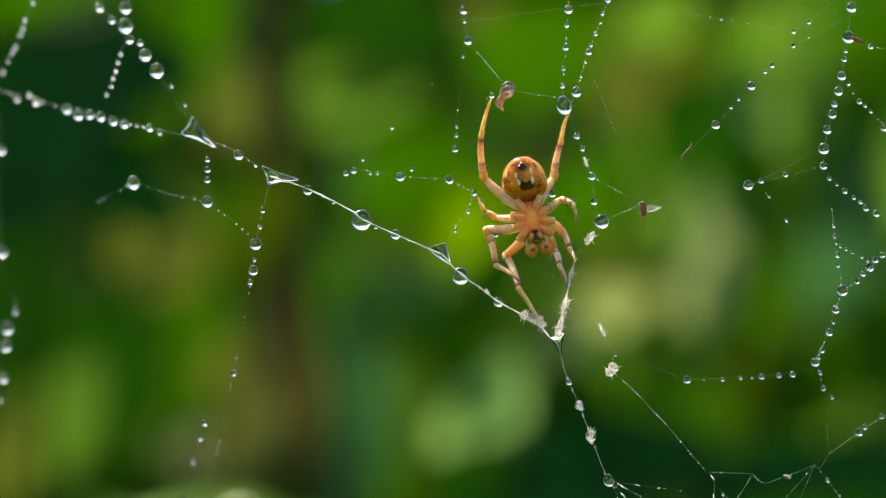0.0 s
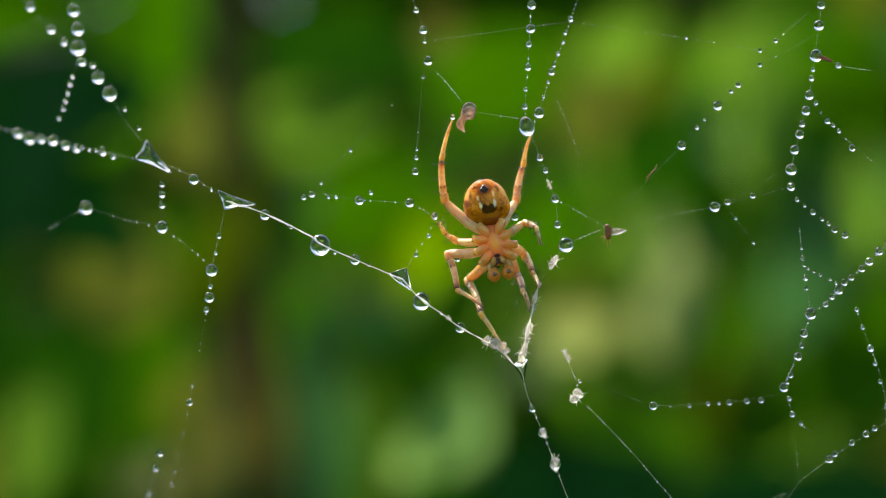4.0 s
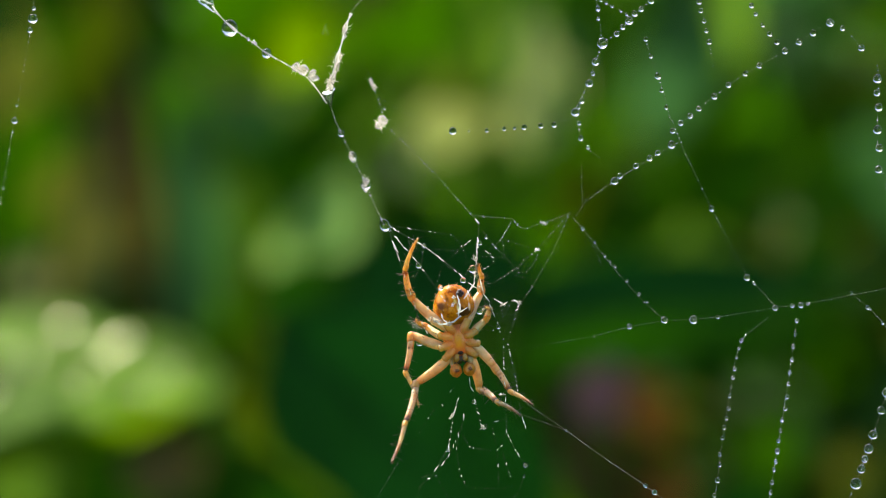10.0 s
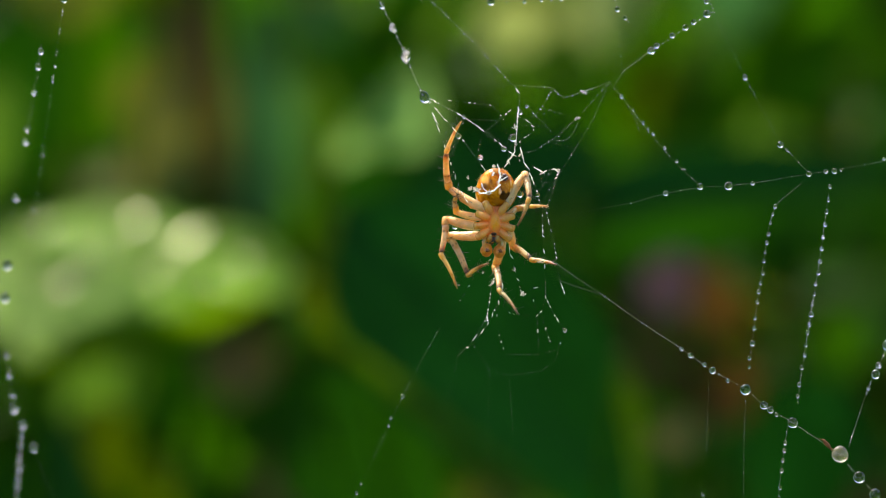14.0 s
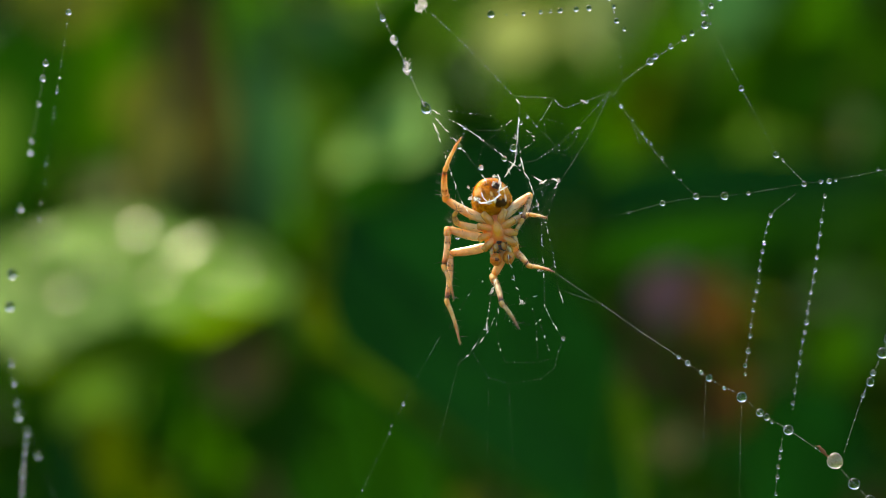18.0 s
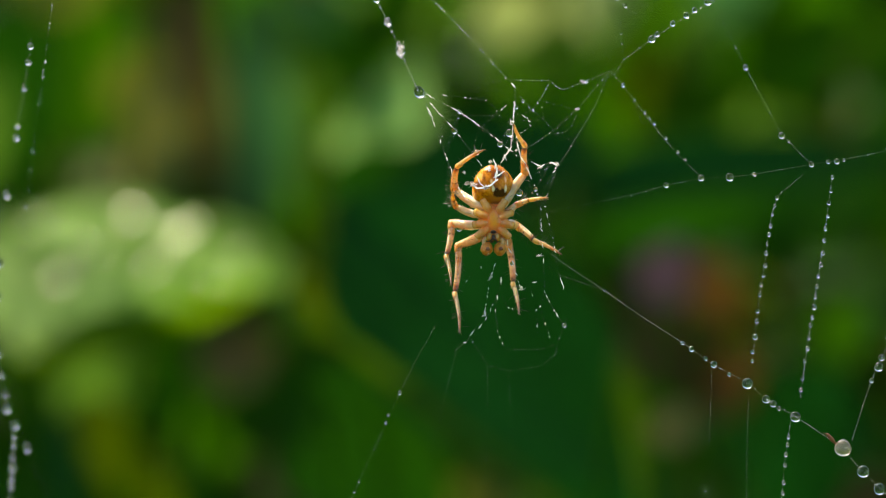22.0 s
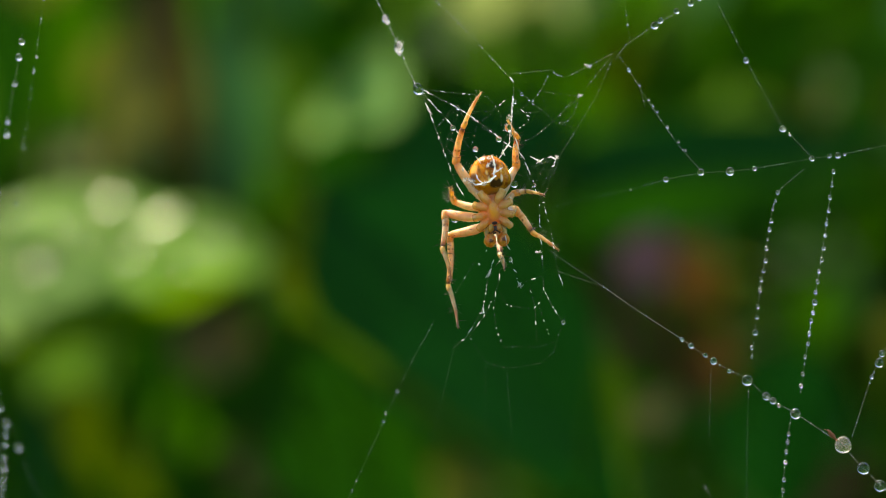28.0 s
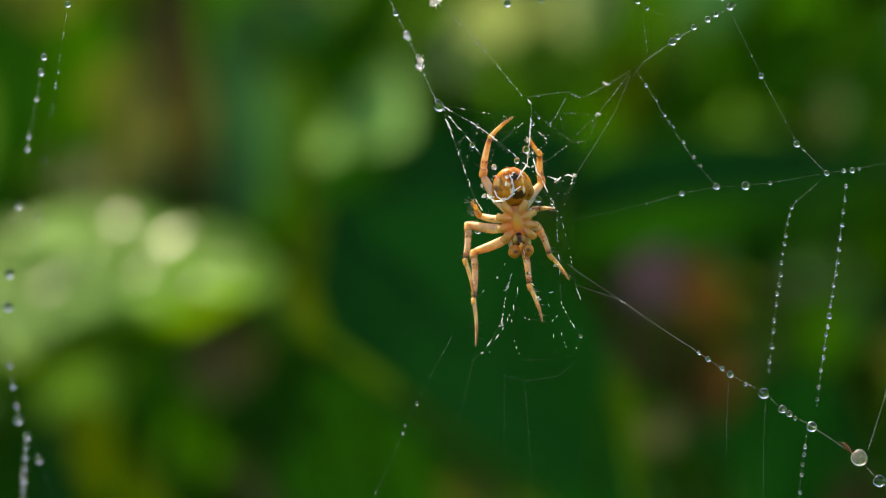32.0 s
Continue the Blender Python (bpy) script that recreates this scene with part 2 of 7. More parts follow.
def spot_material():
    """Abdomen: amber with dark bars and pale spots at fixed places of the body."""
    m = material("abdomen cuticle", (0.80, 0.36, 0.02), 0.10, 0.4, 900, 0.12, **{**GLOW, "Subsurface_Scale": 0.0020, "Subsurface_Radius": (1.0, 0.60, 0.12), "Coat_Weight": 0.0, "Specular_IOR_Level": 0.3})
    t = m.node_tree
    ramp = [n for n in t.nodes if n.type == "VALTORGB"][0]
    ramp.color_ramp.elements[0].position, ramp.color_ramp.elements[0].color = 0.36, (0.20, 0.055, 0.002, 1)
    ramp.color_ramp.elements[1].position, ramp.color_ramp.elements[1].color = 0.68, (0.90, 0.52, 0.05, 1)
    ramp.color_ramp.elements.new(0.5).color = (0.60, 0.23, 0.004, 1)
    last = ramp.outputs["Color"]
    marks = [((-1.15, -0.5, 0.65), (0.9, 0.6, 0.7), 0.24, (0.82, 0.46, 0.09)),
             ((1.15, -0.5, 0.55), (0.9, 0.6, 0.7), 0.22, (0.82, 0.46, 0.07)),
             ((-0.85, -0.8, 0.55), (1.2, 0.5, 0.55), 0.13, (0.12, 0.035, 0.006)),
             ((-1.2, -0.4, 0.20), (1.0, 0.5, 0.8), 0.16, (0.20, 0.06, 0.008)),
             ((0.85, -0.8, 0.75), (1.0, 0.5, 0.6), 0.10, (0.14, 0.04, 0.008)),
             ((0.0, -1.0, 0.84), (0.9, 0.4, 1), 0.36, (0.36, 0.10, 0.006)),
             ((0.0, -1.2, -0.75), (0.5, 0.4, 0.9), 0.34, (0.50, 0.18, 0.010)),
             ((0.06, -1.2, -0.36), (0.72, 0.4, 1.1), 0.33, (0.030, 0.010, 0.003)),
             ((0.05, -1.2, -0.04), (1.4, 0.4, 1.2), 0.10, (0.70, 0.27, 0.01)),
             ((0.48, -1.2, -0.06), (1.7, 0.4, 0.7), 0.15, (0.97, 0.86, 0.42)),
             ((-0.42, -1.2, -0.14), (1.8, 0.4, 0.9), 0.13, (0.96, 0.84, 0.42)),
             ((-0.50, -1.1, 0.40), (1.8, 0.4, 1.0), 0.10, (0.92, 0.72, 0.24)),
             ((0.48, -1.1, 0.46), (1.8, 0.4, 0.8), 0.12, (0.95, 0.78, 0.30)),
             ((0.0, -1.0, 0.85), (1, 0.4, 1), 0.20, (0.05, 0.02, 0.008)),
             ((0.0, -0.9, -1.15), (0.5, 0.5, 1.2), 0.30, (0.36, 0.11, 0.012)),
             ((-1.2, 0.75, 0.15), (0.7, 0.6, 0.5), 0.45, (0.36, 0.14, 0.02)),
             ((-1.25, 0.45, -0.55), (0.8, 0.8, 0.8), 0.26, (0.85, 0.74, 0.50)),
             ((-1.25, 0.55, 0.45), (0.8, 0.8, 0.5), 0.20, (0.80, 0.58, 0.25)),
             ((0, 1.3, 0.1), (0.7, 0.4, 0.35), 0.3, (0.75, 0.68, 0.5))]
    for s in (-1, 1):
        for z in (0.75, 0.32, -0.12, -0.6):
            marks.append(((s * 0.85, 1.0, z), (1, 0.6, 1), 0.10, (0.04, 0.02, 0.01)))
    return add_marks(m, marks, last, 0.12)


ABDOMEN = spot_material()
CHEST = material("chest cuticle", (1.0, 0.32, 0.07), 0.16, 0.2, 1600, 0.3, **{**GLOW, "Coat_Weight": 0.8, "Subsurface_Scale": 0.0024, "Subsurface_Radius": (1.0, 0.85, 0.60)})
add_marks(CHEST, [((0, -0.5, 0.12), (1.0, 0.5, 0.62), 0.22, (1.0, 0.46, 0.03))],
          [n for n in CHEST.node_tree.nodes if n.type == "VALTORGB"][0].outputs["Color"], 0.2)
JAW = material("jaw cuticle", (0.62, 0.25, 0.05), 0.14, 0.35, 2000, 0.2, **{**GLOW, "Coat_Weight": 1.0})


def leaf_material(name, base, rough=0.4, translucent=0.35, through=(1.05, 1.10, 0.32)):
    """Leaf: light that comes through it is yellower than light that it throws back."""
    m = material(name, base, rough, 0.5, 48, 0.25, translucent=translucent, Specular_IOR_Level=0.05)
    t = m.node_tree
    tr = [n for n in t.nodes if n.type == "BSDF_TRANSLUCENT"][0]
    tint = t.nodes.new("ShaderNodeMix")
    tint.data_type, tint.blend_type = "RGBA", "MULTIPLY"
    tint.inputs[0].default_value = 1.0
    tint.inputs[7].default_value = (*through, 1)
    t.links.new(tr.inputs["Color"].links[0].from_socket, tint.inputs[6])
    t.links.new(tint.outputs[2], tr.inputs["Color"])
    return m


LEAF = {
    # the low base colour of these two carries the shade on the leaves
    "dark": leaf_material("shade-dark leaf", (0.016, 0.082, 0.003), 0.55, 0.35),
    "deep": leaf_material("shade-dark blue-green leaf", (0.005, 0.052, 0.007), 0.5, 0.22),
    "mid": leaf_material("green leaf", (0.044, 0.145, 0.003), 0.45, 0.42),
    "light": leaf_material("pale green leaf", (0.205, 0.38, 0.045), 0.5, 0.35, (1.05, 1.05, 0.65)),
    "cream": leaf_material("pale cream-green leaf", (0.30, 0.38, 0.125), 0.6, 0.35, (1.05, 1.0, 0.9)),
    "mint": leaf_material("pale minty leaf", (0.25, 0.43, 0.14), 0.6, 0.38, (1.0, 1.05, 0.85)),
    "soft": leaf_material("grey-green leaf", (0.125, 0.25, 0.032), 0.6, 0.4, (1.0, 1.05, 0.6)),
    "lime": leaf_material("yellow-green leaf", (0.12, 0.22, 0.003), 0.4, 0.45),
    "teal": leaf_material("bluish grey-green leaf", (0.062, 0.165, 0.050), 0.6, 0.35, (0.9, 1.05, 0.9)),
    "olive": leaf_material("olive leaf", (0.13, 0.15, 0.038), 0.6, 0.35),
    # brighter green that holds the light along a leaf's edge
    "lit_rim": leaf_material("green leaf rib", (0.060, 0.120, 0.004), 0.5, 0.4),
    "moss": leaf_material("dull yellow-green leaf", (0.060, 0.090, 0.004), 0.5, 0.4),
    "husk": leaf_material("faded brown leaf", (0.155, 0.115, 0.042), 0.7, 0.25),
    "dry": leaf_material("dry tan leaf", (0.20, 0.19, 0.055), 0.7, 0.2),
    "brown": leaf_material("brown stem", (0.075, 0.052, 0.018), 0.8, 0.05),
    "grey": leaf_material("grey-brown stem", (0.060, 0.060, 0.020), 0.8, 0.05),
    "tan": leaf_material("faded tan petal", (0.26, 0.20, 0.085), 0.7, 0.3, (1.05, 1.0, 0.7)),
    "purple": leaf_material("purple petal", (0.115, 0.065, 0.12), 0.6, 0.3),
    "orange": leaf_material("brown-orange petal", (0.13, 0.060, 0.015), 0.6, 0.2),
    # pale base and yellow specular tint put the sun glint into the bead
    "dew": material("pale glint bead", (0.50, 0.55, 0.16), 0.3, 0.04, 300, 0.0, IOR=1.7, Specular_Tint=(1.0, 0.97, 0.68, 1.0)),
}
GROUND = material("mossy soil", (0.030, 0.050, 0.015), 0.95, 0.5, 30, 0.6)


# ---- mesh tools ----
def mesh_of(bm, mat, name):
    me = bpy.data.meshes.new(name)
    bm.normal_update()
    bm.to_mesh(me)
    bm.free()
    for p in me.polygons:
        p.use_smooth = True
    me.materials.append(mat)
    return me


def part(name, bm, mat, parent, label=""):
    ob = new(name, mesh_of(bm, mat, name))
    ob.parent = parent
    if label:
        tagged(ob, label)
    return ob


def ball(bm, at, radii, level=3, dent=0.0, seed=0.0):
    """Adds an uneven ellipsoid, millimetres."""
    vs = bmesh.ops.create_icosphere(bm, subdivisions=level, radius=1)["verts"]
    for v in vs:
        k = 1 + dent * noise.noise(v.co * 2.1 + Vector((seed, seed * 0.7, 3)))
        v.co = Vector([(a + c * r * k) / 1000 for a, c, r in zip(at, v.co, radii)])
    return vs


def tube(bm, pts, radii, sides=5):
    """Adds a tapered tube along points in metres."""
    rings = []
    for i, p in enumerate(pts):
        d = (pts[min(i + 1, len(pts) - 1)] - pts[max(i - 1, 0)])
        d = d.normalized() if d.length > 0 else Vector((0, 0, 1))
        u = d.cross(Vector((0, 1, 0)))
        u = u.normalized() if u.length > 1e-6 else Vector((1, 0, 0))
        w = d.cross(u)
        rings.append([bm.verts.new(p + (u * math.cos(a) + w * math.sin(a)) * radii[i]) for a in [2 * math.pi * k / sides for k in range(sides)]])
    for a, b in zip(rings, rings[1:]):
        for k in range(sides):
            bm.faces.new((a[k], a[(k + 1) % sides], b[(k + 1) % sides], b[k]))
    bm.faces.new(rings[0][::-1])
    bm.faces.new(rings[-1])


def smooth_path(pts, steps=4):
    """Catmull-Rom points through the given ones."""
    out = []
    for i in range(len(pts) - 1):
        p0, p1, p2, p3 = pts[max(i - 1, 0)], pts[i], pts[i + 1], pts[min(i + 2, len(pts) - 1)]
        for k in range(steps):
            t = k / steps
            out.append(0.5 * (2 * p1 + (p2 - p0) * t + (2 * p0 - 5 * p1 + 4 * p2 - p3) * t * t + (3 * p1 - p0 - 3 * p2 + p3) * t ** 3))
    out.append(pts[-1].copy())
    return out


# ---- ground and hedge ----
def shaped_ground():
    bm = bmesh.new()
    bmesh.ops.create_grid(bm, x_segments=60, y_segments=60, size=1)
    for v in bm.verts:
        x, y = math.copysign(abs(v.co.x) ** 5, v.co.x) * 400, math.copysign(abs(v.co.y) ** 5, v.co.y) * 400
        v.co = Vector((x, y, -0.52 + 0.02 * noise.noise(Vector((x * 3, y * 3, 0)))))
    ob = new("ground", mesh_of(bm, GROUND, "ground"))
    return tagged(ob, "dark mossy soil under the plants", "ground", kind="structure")


shaped_ground()


def blade(length, width, curl=0.15, fold=0.12, point=1.0, rows=10, cols=4):
    """A leaf blade along +x from its stalk at the origin, folded on the midrib; metres."""
    bm = bmesh.new()
    grid = []
    for i in range(rows + 1):
        u = i / rows
        half = width / 2 * (math.sin(math.pi * min(1, u ** 0.75)) ** (0.7 * point)) * (1 - 0.15 * u) + width * 0.012
        line = []
        for j in range(-cols, cols + 1):
            s = j / cols
            wave = 0.03 * width * math.sin(9 * u + 3 * abs(s)) * abs(s)
            line.append(bm.verts.new((length * u, half * s, fold * abs(s) * half - curl * length * u * u + wave)))
        grid.append(line)
    for a, b in zip(grid, grid[1:]):
        for j in range(len(a) - 1):
            bm.faces.new((a[j], a[j + 1], b[j + 1], b[j]))
    # raised midrib below the blade
    pts = [Vector((length * u, 0, -curl * length * u * u - 0.0004)) for u in [k / 6 for k in range(7)]]
    tube(bm, pts, [width * 0.016 * (1 - 0.8 * k / 6) for k in range(7)], 5)
    return bm


def plant(name, label, foot, height):
    """A plant's root Empty on the soil with a stalk up to its height; leaves are added to it."""
    ob = new(name)
    ob.location = (foot[0], foot[1], -0.52)
    tagged(ob, label, "plant", group="plants behind the web")
    bm = bmesh.new()
    pts = smooth_path([Vector((0, 0, 0)), Vector((0.01, 0.006, height * 0.35)), Vector((-0.008, 0.0, height * 0.7)), Vector((0.002, 0, height))])
    tube(bm, pts, [0.0022 - 0.0012 * k / len(pts) for k in range(len(pts))], 7)
    part("stem", bm, LEAF["mid"], ob)
    return ob


def leaf(owner, x, y, z, length, width, angle, nod, colour, curl=0.12):
    """One leaf of a plant: the blade's middle at x, y, z (mm); angle of its tip in the upright plane, nod: how far it faces up."""
    bm = blade(length / 1000, width / 1000, curl)
    bmesh.ops.translate(bm, verts=bm.verts, vec=(-length / 2000, 0, 0))
    ob = part("leaf", bm, LEAF[colour], owner)
    turn = Matrix.Rotation(-radians(angle), 4, "Y") @ Matrix.Rotation(radians(90 - nod), 4, "X")
    ob.matrix_basis = Matrix.Translation(Vector((x, y, z)) / 1000 - owner.location) @ turn
    # leaf stalk to the plant's stem
    a = ob.matrix_basis @ Vector((-length / 2000, 0, 0))
    foot = Vector((0, 0, min(0.26, max(0.02, a.z * 0.8))))
    bs = bmesh.new()
    tube(bs, smooth_path([foot, foot.lerp(a, 0.5) + Vector((0, 0.004, 0.006)), a], 4), [0.0007] * 9, 5)
    part("leaf_stalk", bs, LEAF["mid"], owner)
    return ob


NETTLE = plant("broad_leaf_plant", "leafy green plant with broad dark leaves", (0.03, 0.3), 0.27)
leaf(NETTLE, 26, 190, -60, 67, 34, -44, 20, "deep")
# two narrow paler blades added as the lit edge of the dark leaf
leaf(NETTLE, 16, 172, -65, 49, 2, -38, 8, "lit_rim", 0.04)
leaf(NETTLE, 40, 150, -65, 24, 4, -80, 46, "lit_rim", 0.04)
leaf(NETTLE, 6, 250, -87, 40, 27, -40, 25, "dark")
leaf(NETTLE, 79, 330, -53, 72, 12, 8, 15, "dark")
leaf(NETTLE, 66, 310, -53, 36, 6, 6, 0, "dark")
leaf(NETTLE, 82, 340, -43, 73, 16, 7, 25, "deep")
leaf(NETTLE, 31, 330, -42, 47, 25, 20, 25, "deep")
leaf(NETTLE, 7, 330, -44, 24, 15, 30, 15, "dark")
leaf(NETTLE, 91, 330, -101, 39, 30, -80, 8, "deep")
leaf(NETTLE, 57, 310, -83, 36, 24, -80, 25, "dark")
leaf(NETTLE, 112, 450, -24, 36, 25, 30, -20, "mid")
leaf(NETTLE, 122, 400, -41, 25, 17, 70, -20, "mid")
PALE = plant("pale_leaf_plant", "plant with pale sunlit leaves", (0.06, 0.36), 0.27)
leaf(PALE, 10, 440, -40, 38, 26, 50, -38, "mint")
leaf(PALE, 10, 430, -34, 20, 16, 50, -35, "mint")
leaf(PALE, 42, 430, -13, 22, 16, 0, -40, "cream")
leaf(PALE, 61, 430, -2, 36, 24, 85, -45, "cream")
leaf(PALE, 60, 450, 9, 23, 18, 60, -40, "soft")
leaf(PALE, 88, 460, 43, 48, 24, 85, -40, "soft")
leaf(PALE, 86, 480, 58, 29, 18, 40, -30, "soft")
leaf(PALE, 45, 450, 40, 22, 17, 60, -15, "olive")
leaf(PALE, 53, 450, 56, 25, 16, 30, -30, "soft")
leaf(PALE, 69, 500, 32, 39, 25, 60, 0, "dark")
leaf(PALE, 83, 480, 1, 49, 13, 85, -30, "mid")
leaf(PALE, 71, 480, -42, 46, 17, 15, -2, "mid")
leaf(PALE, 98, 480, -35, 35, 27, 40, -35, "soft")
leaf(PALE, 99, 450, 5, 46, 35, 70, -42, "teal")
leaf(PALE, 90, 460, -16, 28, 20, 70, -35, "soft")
leaf(PALE, 81, 470, -32, 27, 20, 60, 0, "moss")
leaf(PALE, 4, 400, 6, 20, 19, 40, -38, "lime")
leaf(PALE, -22, 480, 39, 43, 20, 10, -20, "soft")
leaf(PALE, -20, 435, -35, 56, 21, 88, -35, "teal")
leaf(PALE, -10, 480, -51, 37, 23, 60, -20, "mid")
leaf(PALE, -29, 490, -17, 38, 18, 80, -30, "mid")
leaf(PALE, -6, 500, 19, 41, 29, 40, 0, "mid")
leaf(PALE, -15, 490, 56, 47, 27, 10, 10, "dark")
leaf(PALE, 26, 500, 52, 44, 30, 30, -5, "mid")
leaf(PALE, 41, 500, 17, 35, 21, 60, -10, "mid")
leaf(PALE, 53, 470, -29, 28, 20, 50, -5, "mid")
leaf(PALE, 47, 450, -22, 28, 17, 10, -35, "soft")
leaf(PALE, 9, 440, 58, 11, 9, 30, -20, "dry")
leaf(PALE, 114, 460, -15, 38, 33, 60, -30, "mid")
leaf(PALE, 92, 470, -34, 36, 24, 30, -25, "mid")
leaf(PALE, 110, 460, 15, 37, 28, 70, -42, "soft")
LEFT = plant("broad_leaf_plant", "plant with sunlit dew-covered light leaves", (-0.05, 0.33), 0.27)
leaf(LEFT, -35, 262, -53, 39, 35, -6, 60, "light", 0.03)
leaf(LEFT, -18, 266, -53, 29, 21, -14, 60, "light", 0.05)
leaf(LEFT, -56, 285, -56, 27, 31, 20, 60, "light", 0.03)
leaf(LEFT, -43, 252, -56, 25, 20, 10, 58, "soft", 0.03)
leaf(LEFT, -23, 262, -60, 25, 8, 15, -20, "mid")
leaf(LEFT, -41, 250, -65, 23, 7, 14, -40, "lime")
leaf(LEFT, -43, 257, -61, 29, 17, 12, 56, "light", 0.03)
leaf(LEFT, -22, 250, -60, 24, 5, 12, -38, "lime")
leaf(LEFT, -4, 380, -56, 54, 10, 88, -30, "moss")
leaf(LEFT, -2, 235, -58, 15, 10, -60, -38, "moss")
leaf(LEFT, -53, 380, -92, 22, 15, 30, 0, "soft")
leaf(LEFT, -40, 300, -95, 32, 16, -60, -35, "moss")
leaf(LEFT, -26, 400, -105, 26, 18, 20, -10, "mid")
leaf(LEFT, -12, 400, -96, 41, 31, 20, 25, "dark")
leaf(LEFT, -60, 340, -103, 28, 22, 70, 25, "deep")
leaf(LEFT, 7, 420, -126, 27, 19, 10, -20, "teal")
leaf(LEFT, 29, 400, -123, 19, 15, 40, -20, "olive")
leaf(LEFT, -32, 400, -123, 28, 17, 10, 15, "dark")
leaf(LEFT, -39, 420, -100, 27, 21, 10, 15, "dark")
SHADE = plant("broad_leaf_plant", "plant with large leaves coloured dark for shade", (-0.09, 0.36), 0.27)
# shade is put into the dark leaf colours here
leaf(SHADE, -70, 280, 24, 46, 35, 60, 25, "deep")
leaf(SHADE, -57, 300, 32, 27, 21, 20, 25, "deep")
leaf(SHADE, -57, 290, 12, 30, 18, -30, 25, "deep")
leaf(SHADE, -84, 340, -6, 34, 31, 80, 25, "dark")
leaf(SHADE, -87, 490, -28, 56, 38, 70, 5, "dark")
leaf(SHADE, -67, 500, -23, 47, 27, 85, 0, "mid")
leaf(SHADE, -62, 470, 54, 34, 17, 80, -25, "mid")
leaf(SHADE, -100, 470, 63, 40, 9, 10, -10, "mid")
leaf(SHADE, -91, 440, -39, 33, 22, 60, 0, "soft")
leaf(SHADE, -39, 400, 7, 35, 15, 80, -10, "moss")
DRY = plant("withered_plant", "withered plant with tan dry leaves", (-0.03, 0.4), 0.27)
leaf(DRY, -64, 420, 3, 31, 26, 75, -30, "olive")
leaf(DRY, -49, 430, 35, 25, 14, 80, -15, "olive")
leaf(DRY, -44, 420, -39, 31, 18, 80, -30, "dry")
leaf(DRY, -50, 440, -26, 22, 13, 60, -20, "olive")
leaf(DRY, -101, 420, -47, 26, 20, 60, -25, "olive")
leaf(DRY, -32, 440, -37, 38, 12, 88, -30, "husk")
leaf(DRY, -38, 440, -19, 32, 9, 85, 0, "husk")
leaf(DRY, -23, 380, -87, 20, 14, 20, 10, "husk")
leaf(DRY, -12, 390, -113, 25, 18, 40, 20, "husk")
BLOOM = plant("flowering_plant", "plant with a faded purple and brown flower head", (0.07, 0.32), 0.27)
leaf(BLOOM, 60, 290, -59, 13, 11, 60, 10, "purple")
leaf(BLOOM, 69, 290, -63, 16, 11, -40, 10, "orange")
leaf(BLOOM, 62, 310, -75, 30, 20, -60, 5, "brown")
leaf(BLOOM, 73, 300, -81, 16, 10, 70, -10, "orange")
leaf(BLOOM, 60, 280, -86, 8, 8, 40, -15, "tan")
leaf(BLOOM, 109, 380, -83, 20, 14, 60, 10, "mid")
leaf(BLOOM, 93, 380, -92, 19, 19, 70, -30, "olive")
leaf(BLOOM, 108, 380, -121, 30, 18, 10, 10, "brown")


def woody_stem(label, pts, radius, colour):
    """Upright woody stem through points (mm) down to the soil, with bark ridges."""
    ob = new("woody_stem")
    foot = Vector(pts[-1]) / 1000
    ob.location = (foot.x, foot.y, -0.53)
    bm = bmesh.new()
    path = smooth_path([Vector(p) / 1000 - ob.location for p in pts] + [Vector((0, 0, 0))], 6)
    tube(bm, path, [radius / 1000 * (1 + 0.12 * math.sin(k * 1.7)) for k in range(len(path))], 9)
    part("stem", bm, LEAF[colour], ob)
    tagged(ob, label, "stem")


woody_stem("upright grey-brown woody stem standing behind the web", [(-50, 455, 177), (-46, 450, 65), (-43, 450, -14), (-34, 450, -62), (-36, 450, -150)], 3.6, "grey")
woody_stem("dark brown woody stem beside a paler one", [(-40, 470, 177), (-39, 465, 60), (-34, 465, -20), (-26, 465, -66), (-30, 465, -150)], 3.2, "brown")


def dew_glint(owner, x, y, z, r):
    """Flat wet bead (mm) on a sloping leaf, standing in for a sun glint."""
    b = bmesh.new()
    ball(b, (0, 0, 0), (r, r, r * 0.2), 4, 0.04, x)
    o = part("dew_glint_bead", b, LEAF["dew"], owner)
    # tilted halfway between sun and viewer, so that it mirrors the sun
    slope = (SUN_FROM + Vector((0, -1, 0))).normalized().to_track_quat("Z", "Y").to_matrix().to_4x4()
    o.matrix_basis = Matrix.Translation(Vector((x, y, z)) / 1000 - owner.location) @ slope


dew_glint(LEFT, -51.0, 267, -46.4, 1.5)
dew_glint(LEFT, -34.8, 268, -45.4, 1.6)
dew_glint(LEFT, -26.3, 263, -48.4, 1.7)
dew_glint(LEFT, -24.0, 265, -47.2, 0.9)
dew_glint(LEFT, -45.7, 252, -54.6, 1.1)
dew_glint(LEFT, -39.8, 260, -50.3, 0.7)
dew_glint(LEFT, -30.5, 255, -53.2, 0.8)
dew_glint(LEFT, -16.0, 258, -51.4, 0.7)
dew_glint(LEFT, -43.9, 262, -49.0, 0.8)
dew_glint(LEFT, -20.5, 252, -54.6, 0.7)
dew_glint(LEFT, -51.8, 257, -52.1, 0.8)
dew_glint(LEFT, -36.1, 250, -56.3, 0.7)
dew_glint(LEFT, -28.4, 259, -50.8, 0.7)


